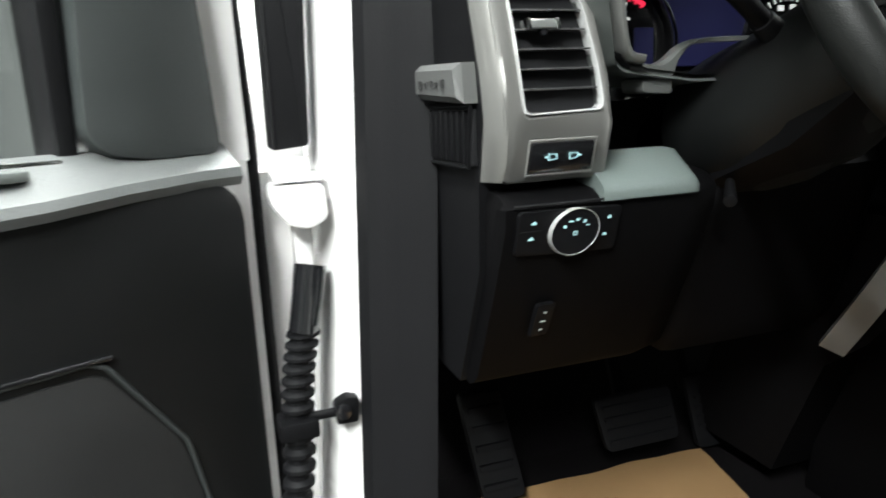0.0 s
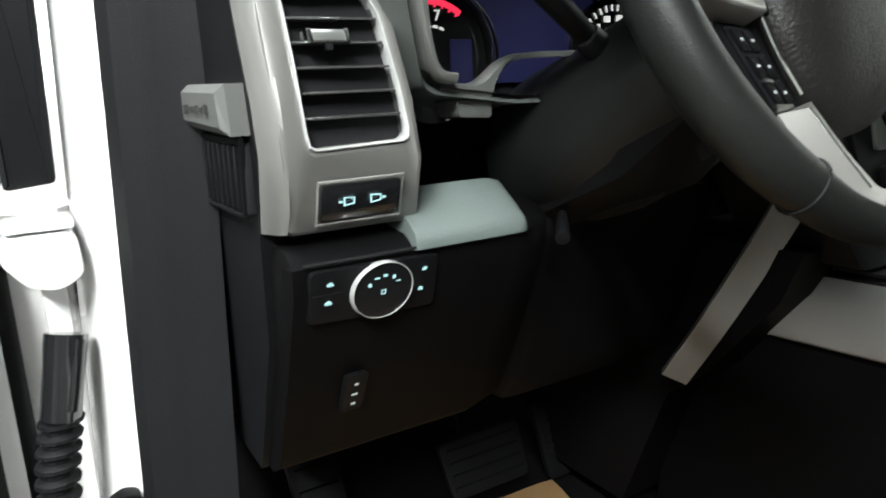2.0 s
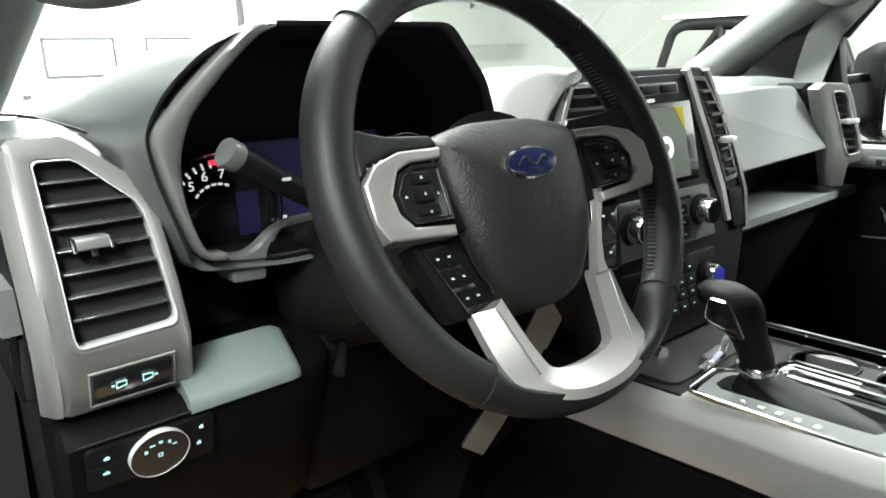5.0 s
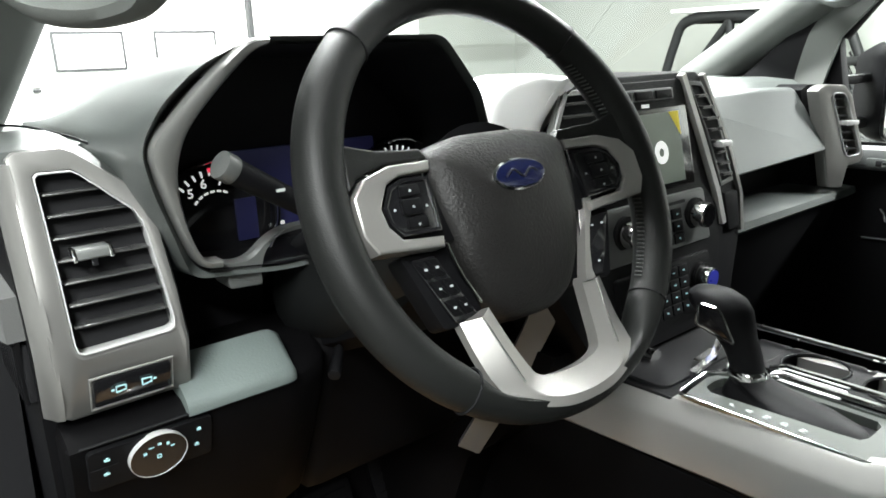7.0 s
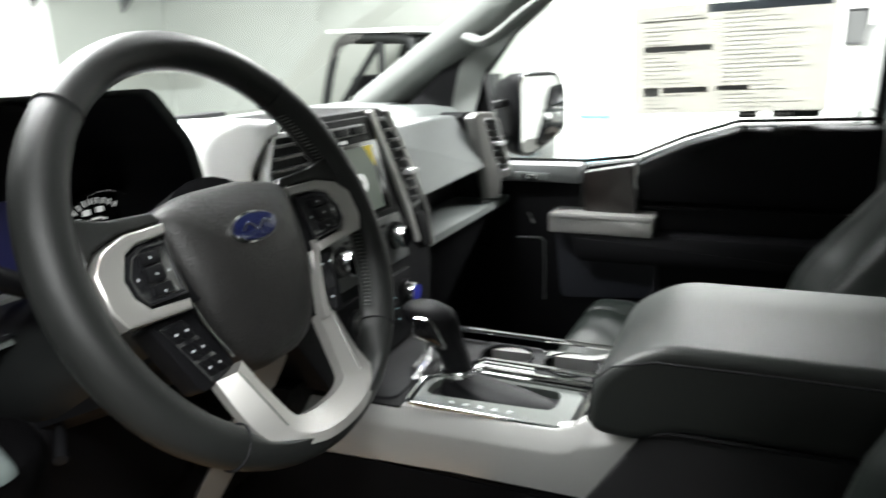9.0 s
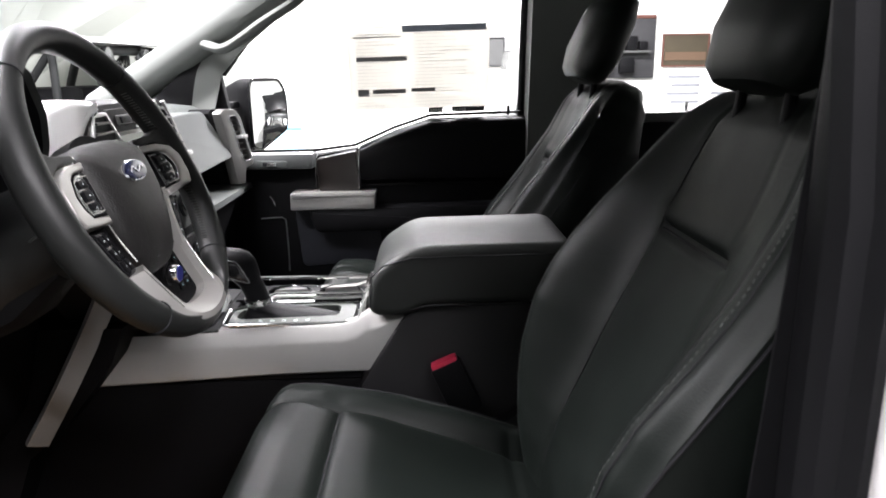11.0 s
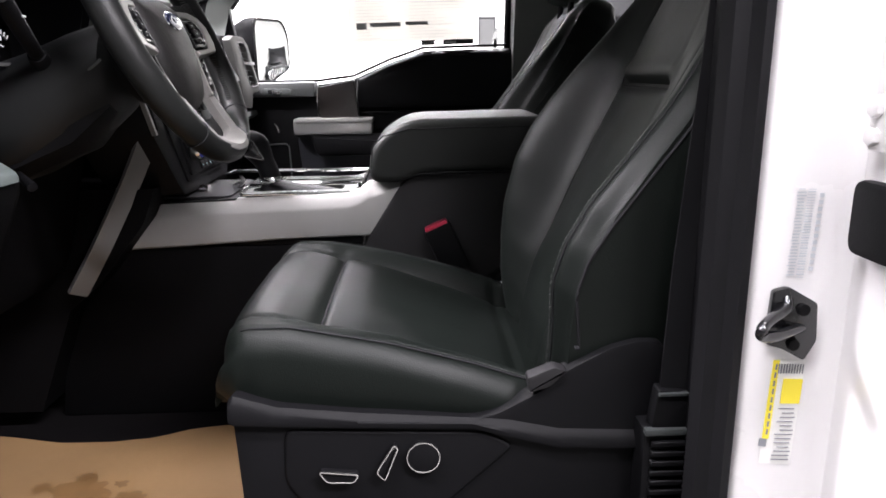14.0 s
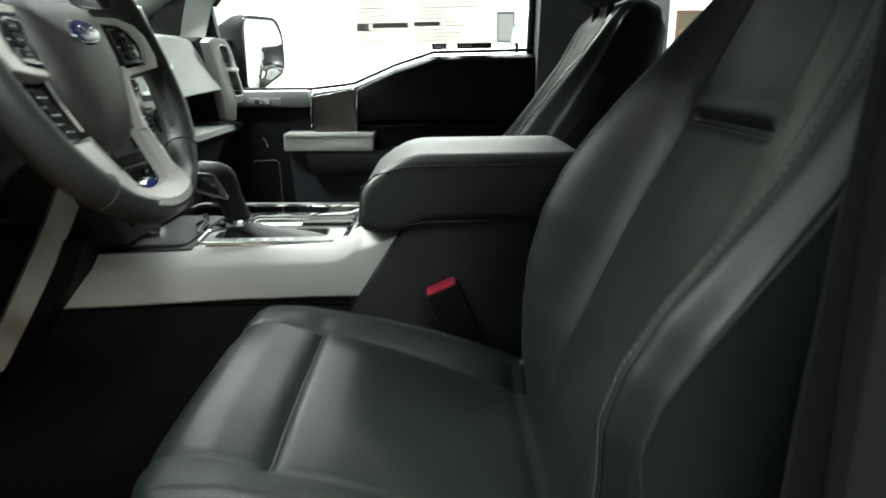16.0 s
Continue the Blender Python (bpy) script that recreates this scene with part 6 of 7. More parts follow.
def pil(y, off=0.0):
    """The painted face's x at a depth along the pillar."""
    return interp(-y, (0.832, 0.838, 0.862, 0.905, 0.913), (-0.742, -0.750, -0.757, -0.761, -0.764)) - off


plate = [(-0.858, 1.106), (-0.872, 1.110), (-0.900, 1.094), (-0.903, 1.055), (-0.893, 1.034), (-0.872, 1.046), (-0.856, 1.050)]
bm = slab(rounded(plate, 0.004), "yz", -0.004, 0.004, 0.0015)
for v in bm.verts:
    v.co.x += pil(v.co.y) - 0.003
part("plate", bm, PIANO, sk)
loop = bezier([(pil(-0.872) - 0.004, -0.872, 1.098), (pil(-0.865) - 0.012, -0.868, 1.090), (pil(-0.85) - 0.030, -0.846, 1.084), (pil(-0.85) - 0.040, -0.834, 1.079), (pil(-0.85) - 0.038, -0.836, 1.071), (pil(-0.86) - 0.026, -0.856, 1.068), (pil(-0.885) - 0.004, -0.888, 1.068)], 6)
part("loop", sweep(loop, 0.0055, 0.0055, 10), PIANO, sk)
part("bolt_top", cyl((pil(-0.886) - 0.004, -0.886, 1.088), (pil(-0.886) - 0.011, -0.886, 1.088), 0.006, seg=16, bevel=0.001), HARD, sk)
part("bolt_low", cyl((pil(-0.880) - 0.004, -0.880, 1.052), (pil(-0.880) - 0.011, -0.880, 1.052), 0.006, seg=16, bevel=0.001), HARD, sk)


def pillar_print(y0, y1, z0, z1, material, parent, name="print", off=0.0008, lean=0.06):
    bm = slab([(y0, z0), (y1, z0), (y1, z1), (y0, z1)], "yz", -0.0004, 0.0)
    for v in bm.verts:
        v.co.y += (1.04 - v.co.z) * -lean * -1 * 0.5
        v.co.x += pil(v.co.y + 0.008) - off
    return part(name, bm, material, parent, flat=True)


lb = thing("tyre_label", pose(-0.76, -0.88, 0.97), "white and yellow printed information label on the pillar", "label")
pillar_print(-0.899, -0.868, 0.916, 1.032, LABEL, lb, "sheet", 0.0006)
pillar_print(-0.874, -0.868, 0.945, 1.032, YELLOW, lb, "yellow_band", 0.0012)
pillar_print(-0.899, -0.880, 0.985, 1.012, YELLOW, lb, "yellow_box", 0.0012)
rng = random.Random(4)
for i in range(13):
    z = 0.921 + 0.0048 * i
    pillar_print(-0.8975 + rng.uniform(0, 0.003), -0.8785 - rng.uniform(0, 0.006), z, z + 0.0012, INK, lb, "print", 0.0012)
for i in range(9):
    z = 0.950 + 0.009 * i
    pillar_print(-0.8722, -0.8705, z, z + 0.006, INK, lb, "print", 0.0016)
for i in range(10):
    pillar_print(-0.898 + 0.0026 * i, -0.8968 + 0.0026 * i, 1.018, 1.028, INK, lb, "bar", 0.0012)
pillar_print(-0.8725, -0.8655, 0.936, 0.945, INK, lb, "round_mark", 0.0012)
lb = thing("maker_label", pose(-0.76, -0.88, 1.16), "white printed certification label on the pillar", "label")
for i in range(28):
    z = 1.120 + 0.0031 * i
    pillar_print(-0.874 - rng.uniform(0, 0.002), -0.867 + rng.uniform(-0.002, 0.0), z, z + 0.0013, INK2, lb, "print", 0.0008)
for i in range(34):
    z = 1.118 + 0.0026 * i
    pillar_print(-0.884, -0.877, z, z + rng.choice((0.0007, 0.0014)), INK2, lb, "bar", 0.0008)
for i in range(12):
    z = 1.125 + 0.0065 * i
    pillar_print(-0.892, -0.888, z, z + 0.004, INK2, lb, "print", 0.0008)

ph = thing("rear_door_hinge", pose(-0.80, -0.92, 1.27), "white painted rear door hinge plate", "hinge")
part("plate", slab(rounded([(-0.787, 1.292), (-0.86, 1.292), (-0.86, 1.243), (-0.787, 1.243)], 0.008), "xz", -0.921, -0.912, 0.003), WHITE, ph)
for z in (1.28, 1.256):
    part("bolt", cyl((-0.798, -0.913, z), (-0.798, -0.906, z), 0.008, seg=6, bevel=0.001), WHITE, ph)
tagged(part("rubber_plug", slab(rounded([(-0.784, 1.218), (-0.85, 1.218), (-0.85, 1.150), (-0.784, 1.150)], 0.014), "xz", -0.921, -0.908, 0.004), RUBBER), "black rubber bump stop on the pillar", "bump stop")

# ---- driver footwell ----
bm = bmesh.new()
nx, ny = 26, 22
grid = []
for j in range(ny):
    row = []
    for i in range(nx):
        u, w = i / (nx - 1), j / (ny - 1)
        y = -0.34 + (0.705 - 0.02 * u) * w
        edge = interp(y, (-0.34, -0.15, 0.0, 0.20, 0.34), (-0.17, -0.175, -0.215, -0.21, -0.178))
        x = -0.70 + (0.70 + edge) * u
        z = 0.664 + 0.010 * noise.noise(Vector((x * 5, y * 5, 1))) + 0.004 * noise.noise(Vector((x * 17, y * 17, 2)))
        row.append(bm.verts.new((x, y, max(z, 0.6585))))
    grid.append(row)
for j in range(ny - 1):
    for i in range(nx - 1):
        bm.faces.new((grid[j][i], grid[j][i + 1], grid[j + 1][i + 1], grid[j + 1][i]))
fl = bmesh.ops.extrude_face_region(bm, geom=bm.faces[:])
bmesh.ops.translate(bm, verts=[v for v in fl["geom"] if isinstance(v, bmesh.types.BMVert)], vec=(0, 0, 0.0012))
mat_ob = tagged(part("paper_floor_mat", bm, KRAFT, sharp=60), "creased brown kraft paper floor mat with a dark stain", "floor mat")
bm = bmesh.new()
for cx, cy, r in ((-0.385, 0.03, 0.055), (-0.345, 0.045, 0.018), (-0.375, 0.10, 0.022), (-0.40, -0.05, 0.03), (-0.36, -0.02, 0.012)):
    ring_ = []
    for k in range(28):
        a = k * math.tau / 28
        q = r * (0.75 + 0.5 * noise.noise(Vector((math.cos(a) * 2 + cx * 40, math.sin(a) * 2, cy * 40))))
        ring_.append((cx + q * math.cos(a), cy + q * 1.1 * math.sin(a)))
    vs = [bm.verts.new((x, y, 0.664 + 0.010 * noise.noise(Vector((x * 5, y * 5, 1))) + 0.004 * noise.noise(Vector((x * 17, y * 17, 2))) + 0.0030)) for x, y in ring_]
    c = bm.verts.new((cx, cy, 0.664 + 0.010 * noise.noise(Vector((cx * 5, cy * 5, 1))) + 0.004 * noise.noise(Vector((cx * 17, cy * 17, 2))) + 0.0030))
    for k in range(28):
        bm.faces.new((vs[k], vs[(k + 1) % 28], c))
part("stain", bm, STAIN, mat_ob, "dark brown stain")
fm = part("floor_mat_edge", slab(rounded([(-0.70, 0.36), (-0.16, 0.44), (-0.16, 0.365), (-0.70, 0.16)], 0.03), "xy", 0.655, 0.6585), CARPET)
tagged(fm, "black carpet floor mat under the paper", "floor mat")


def pedal(name, pts, y, label, tilt=0.5):
    ob = thing(name, pose(pts[0][0], y, pts[0][1]), label, "pedal")
    bm = slab(rounded(pts, 0.012), "xz", y, y + 0.012, 0.003)
    part("pad", shear_y(bm, tilt, pts[0][1]), HARD, ob)
    cx = sum(p[0] for p in pts) / len(pts)
    cz = sum(p[1] for p in pts) / len(pts)
    for i in range(4):
        z = cz - 0.024 + 0.016 * i
        part("rib", shear_y(box(min(p[0] for p in pts) + 0.012, max(p[0] for p in pts) - 0.012, y - 0.003, y + 0.001, z - 0.003, z + 0.003, 0.001), tilt, pts[0][1]), HARD, ob)
    part("arm", sweep([(cx, y + 0.03, cz), (cx, y + 0.09, cz + 0.15), (cx, y + 0.10, cz + 0.32)], 0.010, 0.006, square=True), HARD, ob)
    return ob


pedal("brake_pedal", [(-0.395, 0.800), (-0.250, 0.800), (-0.255, 0.725), (-0.390, 0.725)], 0.34, "black rubber brake pedal")
pedal("accelerator_pedal", [(-0.190, 0.79), (-0.130, 0.79), (-0.125, 0.67), (-0.185, 0.67)], 0.38, "black rubber accelerator pedal hanging in the footwell", 0.35)
fr_ = thing("foot_rest", pose(-0.56, 0.36, 0.7), "black ribbed foot rest beside the pedals", "foot rest")
part("pad", shear_y(slab(rounded([(-0.605, 0.825), (-0.535, 0.825), (-0.530, 0.685), (-0.600, 0.685)], 0.012), "xz", 0.34, 0.36, 0.003), 0.6, 0.74), HARD, fr_)
for i in range(5):
    z = 0.705 + 0.025 * i
    part("rib", shear_y(box(-0.596, -0.540, 0.335, 0.341, z - 0.004, z + 0.004, 0.001), 0.6, 0.74), HARD, fr_)

# ---- passenger door details ----
part("wood_panel", slab(rounded([(-0.228, 1.272), (-0.335, 1.292), (-0.345, 1.184), (-0.232, 1.184)], 0.006), "yz", 0.712, 0.76, 0.003), WOOD, pd, "glossy dark wood insert")
for y, z0, z1 in ((-0.226, 1.186, 1.276), (-0.343, 1.186, 1.298)):
    part("wood_edge", sweep([(0.712, y, z0), (0.709, y, (z0 + z1) / 2), (0.714, y - 0.002, z1), (0.745, y - 0.002, z1 + 0.004)], 0.0016, 0.0022, 8), CHROME, pd, "bright chrome edge")
part("upper_bulge", loft([[(0.757 - 0.028 * b, y, z) for b, z in ((0, z1 - 0.004), (0.3, z1 - 0.006), (0.6, z1 - 0.012), (0.82, z1 - 0.022), (0.95, z1 - 0.036), (1.0, z1 - 0.054), (0.97, 1.232), (0.8, 1.212), (0.1, 1.20))] for y, z1 in ((-0.345, 1.298), (-0.44, 1.342), (-0.54, 1.374), (-0.70, 1.380), (-0.80, 1.380))], caps=True), HARD, pd, "black padded upper door panel")
part("waist_line", sweep([(0.742, -0.35, 1.195), (0.742, -0.55, 1.198), (0.742, -0.80, 1.20)], 0.004, 0.003), DARK, pd)
hd = part("handle_bezel", slab(rounded([(-0.067, 1.270), (-0.150, 1.268), (-0.150, 1.250), (-0.067, 1.252)], 0.007), "yz", 0.709, 0.716, 0.002), DASH, pd, "grey inner handle bezel")
part("handle_recess", box(0.7075, 0.710, -0.108, -0.084, 1.255, 1.266, 0.002), DARK, hd)
part("handle_lever", box(0.703, 0.711, -0.122, -0.096, 1.254, 1.265, 0.003), CHROME, hd, "chrome inner door handle")
part("lock_lever", sweep([(0.752, -0.088, 1.165), (0.750, -0.095, 1.158), (0.750, -0.100, 1.140)], 0.003, 0.003), CHROME, pd, "small bright lever")
part("pocket_edge", sweep([(0.750, y, z) for y, z in ((-0.06, 1.103), (-0.118, 1.106), (-0.128, 1.098), (-0.130, 1.04), (-0.130, 0.95))], 0.0022, 0.0022, 8), DASH, pd)
part("pull_top", box(0.684, 0.76, -0.388, -0.160, 1.170, 1.184, 0.005), SILVER, pd)
part("lower_recess", slab(rounded([(-0.155, 1.13), (-0.385, 1.13), (-0.40, 0.98), (-0.17, 0.96)], 0.02), "yz", 0.750, 0.757, 0.003), NAVY, pd, "dark door pocket")
part("belt_seal", sweep([(0.775, y, z) for y, z in ((0.30, 1.288), (-0.22, 1.290), (-0.33, 1.303), (-0.44, 1.350), (-0.54, 1.382), (-0.80, 1.388))], 0.005, 0.004), RUBBER, pd)
part("lock_pin", cyl((0.765, -0.755, 1.38), (0.765, -0.755, 1.405), 0.004, seg=12, bevel=0.001), HARD, pd)
part("sail_panel", slab([(0.22, 1.28), (0.005, 1.285), (-0.015, 1.30), (0.02, 1.50), (0.06, 1.575), (0.13, 1.50), (0.22, 1.42)], "yz", 0.745, 0.775, 0.006), RUBBER, pd, "black mirror sail panel")
part("frame_rear", sweep([(0.79, -0.795, 1.37), (0.755, -0.795, 1.60), (0.70, -0.795, 1.82)], 0.012, 0.010), RUBBER, pd)
part("frame_front", sweep([(0.775, 0.02, 1.50), (0.735, -0.09, 1.62), (0.69, -0.22, 1.76)], 0.012, 0.010), RUBBER, pd)

# price sheet taped inside the passenger window
stk_ob = thing("window_sticker", pose(0.79, -0.5, 1.5), "large white printed price sheet taped on the passenger window", "sticker")


def on_glass(y, z, off):
    return (0.80 - (z - 1.28) * 0.2115 - off, y, z)


def sheet(y0, y1, z0, z1, material, off, name, skew=0.02):
    bm = bmesh.new()
    A = [bm.verts.new(on_glass(y, z + (y + 0.5) * -skew, off + d)) for d in (0, 0.0004) for y, z in ((y0, z0), (y1, z0), (y1, z1), (y0, z1))]
    bm.faces.new(A[:4])
    bm.faces.new(A[4:][::-1])
    for i in range(4):
        j = (i + 1) % 4
        bm.faces.new((A[i], A[j], A[j + 4], A[i + 4]))
    return part(name, bm, material, stk_ob, flat=True)


sheet(-0.322, -0.700, 1.400, 1.618, SHEET, 0.003, "sheet")
sheet(-0.470, -0.690, 1.600, 1.616, BLUEPRINT, 0.0044, "heading")
for y0, y1, z, h in ((-0.345, -0.480, 1.528, 0.012), (-0.340, -0.465, 1.588, 0.003), (-0.385, -0.475, 1.443, 0.012), (-0.490, -0.555, 1.446, 0.010), (-0.345, -0.375, 1.437, 0.018)):
    sheet(y0, y1, z, z + h, HAZEINK, 0.0044, "print")
rng = random.Random(9)
for i in range(22):
    z = 1.410 + 0.0088 * i
    sheet(-0.345, -0.36 - rng.uniform(0.02, 0.10), z, z + 0.0018, FAINT, 0.004, "print")
    sheet(-0.50, -0.53 - rng.uniform(0.03, 0.14), z, z + 0.0018, FAINT, 0.004, "print")
for y0, y1 in ((-0.535, -0.575), (-0.60, -0.69)):
    sheet(y0, y1, 1.388, 1.402, INK3, 0.003, "dark_tag")
    for i in range(5):
        sheet(y0 - 0.006 - 0.007 * i, y0 - 0.010 - 0.007 * i, 1.392, 1.398, LABEL, 0.0044, "print")

# ---- outside passenger mirror ----
mr = thing("side_mirror", pose(0.95, 0.03, 1.4), "black towing side mirror with a bright rim", "mirror")
mm = pose(1.02, -0.04, 1.376, 0, 0, -27)
shape = rounded([(-0.075, 0.105), (0.06, 0.105), (0.085, 0.06), (0.088, -0.045), (-0.05, -0.105), (-0.085, -0.09), (-0.085, 0.08)], 0.025)
bm = loft([[(x * s, y, z * s) for x, z in shape] for s, y in ((1.02, 0.0), (1.06, 0.008), (1.04, 0.04), (0.85, 0.10), (0.4, 0.12))])
bm.transform(mm)
part("housing", bm, HARD, mr)
bm = loft([[(x * k * 0.985, -0.004 - (0.0156 - (x * k) ** 2 - (z * k) ** 2) / 2.4, z * k * 0.985) for x, z in shape] for k in (1.0, 0.8, 0.6, 0.4, 0.2, 0.02)], caps=False)
bm.transform(mm)
part("mirror_glass", bm, MIRROR, mr, "mirror glass")
bm = sweep([(x * 0.99, -0.004, z * 1.0) for x, z in shape], 0.005, 0.005, 8, True, up=(0, 1, 0))
bm.transform(mm)
part("rim", bm, PIANO, mr)
part("arm", box(0.80, 1.0, 0.03, 0.06, 1.30, 1.325, 0.010), HARD, mr)
part("arm_upper", box(0.80, 1.0, 0.03, 0.055, 1.40, 1.42, 0.008), HARD, mr)

# ---- rear right door and window ----
rd = thing("rear_door", pose(0.8, -1.35, 0.66), "closed black-trimmed rear passenger door", "door")
part("door_panel", slab([(-0.98, 0.66), (-0.98, 1.362), (-1.70, 1.372), (-1.70, 0.66)], "yz", 0.745, 0.83, 0.012), HARD, rd)
part("sill_cap", slab([(-0.98, 1.355), (-0.98, 1.380), (-1.70, 1.390), (-1.70, 1.36)], "yz", 0.735, 0.80, 0.006), GREYPLASTIC2, rd, "grey rear window sill")
g = part("window_pane", loft([[(0.80, -0.98, 1.37), (0.80, -1.70, 1.37)], [(0.69, -0.98, 1.80), (0.69, -1.60, 1.80)]], caps=False, closed=False), GLASS, rd)
g.visible_shadow = False
part("lock_pin", cyl((0.765, -1.25, 1.38), (0.765, -1.25, 1.41), 0.005, seg=12, bevel=0.001), CHROME, rd)

# roof edges, closing the cab above the doors
for s in (-1, 1):
    ob = tagged(part("roof_rail", loft([[(s * x, y, z) for x, z in ((0.60, 1.80), (0.66, 1.78), (0.72, 1.82), (0.70, 1.90), (0.60, 1.93))] for y in (-0.20, -1.80)]), GREYTRIM), "grey roof side rail", "roof", kind="structure")
tagged(part("roof_panel", slab([(-0.15, 1.86), (-0.5, 1.93), (-1.80, 1.93), (-1.80, 1.96), (-0.5, 1.96), (-0.12, 1.89)], "yz", -0.64, 0.64, 0.004), WHITE), "white painted truck roof", "roof", kind="structure")
tagged(part("rear_side_left", slab([(-1.0, 0.5), (-1.0, 1.38), (-1.80, 1.38), (-1.80, 0.5)], "yz", -0.95, -0.80, 0.01), WHITE), "white closed rear door outer skin", "body panel", kind="structure")
tagged(part("bonnet", loft([[(x, y, z) for x, z in ((-0.90, 1.10), (-0.86, 1.30), (-0.70, 1.36), (0.70, 1.36), (0.86, 1.30), (0.90, 1.10))] for y in (0.78, 1.4, 2.0)]), WHITE), "white painted bonnet ahead of the windscreen", "body panel", kind="structure")
tagged(part("wiper_cowl", box(-0.75, 0.75, 0.70, 0.80, 1.355, 1.395, 0.01), RUBBER), "black wiper cowl", "body panel", kind="structure")

# ---- workshop things seen through the glass ----
UT = pose(5.0, 2.2, 0, 0, 0, 80) @ Matrix.Diagonal((0.86, 0.86, 0.98, 1))
ut = thing("utility_buggy", UT, "black open utility buggy with roll cage and roof board", "vehicle")


def ub(name, bm, m, label=""):
    bm.transform(UT)
    return part(name, bm, m, ut, label)


ub("body", slab(rounded([(-1.2, 0.45), (-1.25, 0.85), (-0.6, 1.05), (0.9, 1.0), (1.1, 0.5)], 0.06), "xz", -0.6, 0.6, 0.04), UTVBODY)
ub("bonnet", slab(rounded([(-1.25, 0.85), (-0.55, 1.18), (-0.5, 1.0), (-1.2, 0.75)], 0.04), "xz", -0.5, 0.5, 0.03), UTVBODY)
for y in (-0.58, 0.58):
    ub("cage_side", sweep(bezier([(-0.62, y, 1.0), (-0.30, y, 1.62), (-0.18, y, 1.74), (0.55, y, 1.76), (0.75, y, 1.55), (0.95, y, 1.0)], 6), 0.045, seg=10), UTVCAGE, "black tubular cage rail")
    ub("cage_brace", sweep([(0.1, y, 1.0), (0.1, y, 1.75)], 0.036, seg=10), UTVCAGE)
    ub("cage_diagonal", sweep([(0.12, y, 1.72), (0.80, y, 1.05)], 0.034, seg=10), UTVCAGE)
    ub("door_bar", sweep(bezier([(-0.55, y, 1.12), (-0.2, y, 1.22), (0.1, y, 1.20)], 5), 0.035, seg=10), UTVCAGE)
    ub("roof_lamp", cyl((-0.30, y * 0.55, 1.70), (-0.22, y * 0.55, 1.70), 0.065, seg=20, bevel=0.01), UTVBODY, "round roof lamp")
    ub("wing_mirror", box(-0.48, -0.40, y * 1.22 - 0.07, y * 1.22 + 0.07, 1.30, 1.42, 0.02), UTVBODY)
    ub("mirror_arm", sweep([(-0.46, y, 1.32), (-0.44, y * 1.22, 1.36)], 0.014, seg=8), UTVCAGE)
    for x in (-0.8, 0.8):
        ub("wheel", cyl((x, y * 1.05 - 0.1, 0.32), (x, y * 1.05 + 0.1, 0.32), 0.32, seg=32, bevel=0.03), RUBBER, "black off-road tyre")
for x, z in ((-0.2, 1.74), (0.1, 1.75), (0.55, 1.76), (-0.62, 1.02), (-0.42, 1.38)):
    ub("cage_cross", sweep([(x, -0.58, z), (x, 0.58, z)], 0.038, seg=10), UTVCAGE)
for y in (-0.22, 0.22):
    ub("screen_brace", sweep([(-0.60, y * 1.6, 1.05), (-0.24, y, 1.70)], 0.026, seg=8), UTVCAGE)
ub("roof_board", slab(rounded([(-0.35, 1.79), (0.75, 1.82), (0.75, 1.85), (-0.35, 1.83)], 0.01), "xz", -0.64, 0.64, 0.008), LABEL, "pale roof board")
g = ub("screen", loft([[(-0.60, -0.55, 1.05), (-0.60, 0.55, 1.05)], [(-0.26, -0.55, 1.66), (-0.26, 0.55, 1.66)]], caps=False, closed=False), GLASS)
g.visible_shadow = False
for y in (-0.3, 0.3):
    ub("seat", box(0.15, 0.6, y - 0.2, y + 0.2, 0.9, 1.45, 0.06), HARD)
    ub("headlamp", cyl((-1.22, y * 1.2, 0.92), (-1.27, y * 1.2, 0.94), 0.09, seg=24, bevel=0.01), CHROME)
ub("steering_wheel", sweep([(-0.25 + 0.05 * math.sin(a), -0.3 + 0.16 * math.cos(a), 1.2 + 0.15 * math.sin(a)) for a in np.linspace(0, math.tau, 25)[:-1]], 0.016, seg=8, closed=True), HARD)
for i in range(4):
    ub("strap", sweep([(-0.6 + 0.07 * i, -0.62, 1.05), (-0.36 + 0.07 * i, -0.62, 1.45)], 0.012, seg=8), PIANO)

sh = thing("wall_shelf", pose(5.2, 5.8, 2.2), "white wall shelf with a pale box", "shelf")
part("board", box(3.9, 5.4, 5.6, 6.0, 2.45, 2.50, 0.006), DOORPANEL, sh)
for x in (4.1, 5.2):
    part("bracket", slab([(5.62, 2.45), (5.99, 2.45), (5.99, 2.15)], "yz", x - 0.015, x + 0.015), LINE, sh)

tubm = thing("blue_storage_tub", pose(5.3, 0.70, 0), "pale blue plastic tub standing by the wall", "tub")
part("tub_body", loft([[(5.3 + a * k, 0.70 + b * k, z) for a, b in ((-0.16, -0.13), (0.16, -0.13), (0.16, 0.13), (-0.16, 0.13))] for k, z in ((0.85, 0.60), (1.0, 1.04))]), WATERBLUE, tubm)
part("tub_rim", box(5.12, 5.48, 0.55, 0.85, 1.03, 1.06, 0.008), WATERBLUE, tubm)
part("tub_stand", box(5.10, 5.50, 0.53, 0.87, 0.0, 0.60, 0.01), DOORPANEL, tubm)

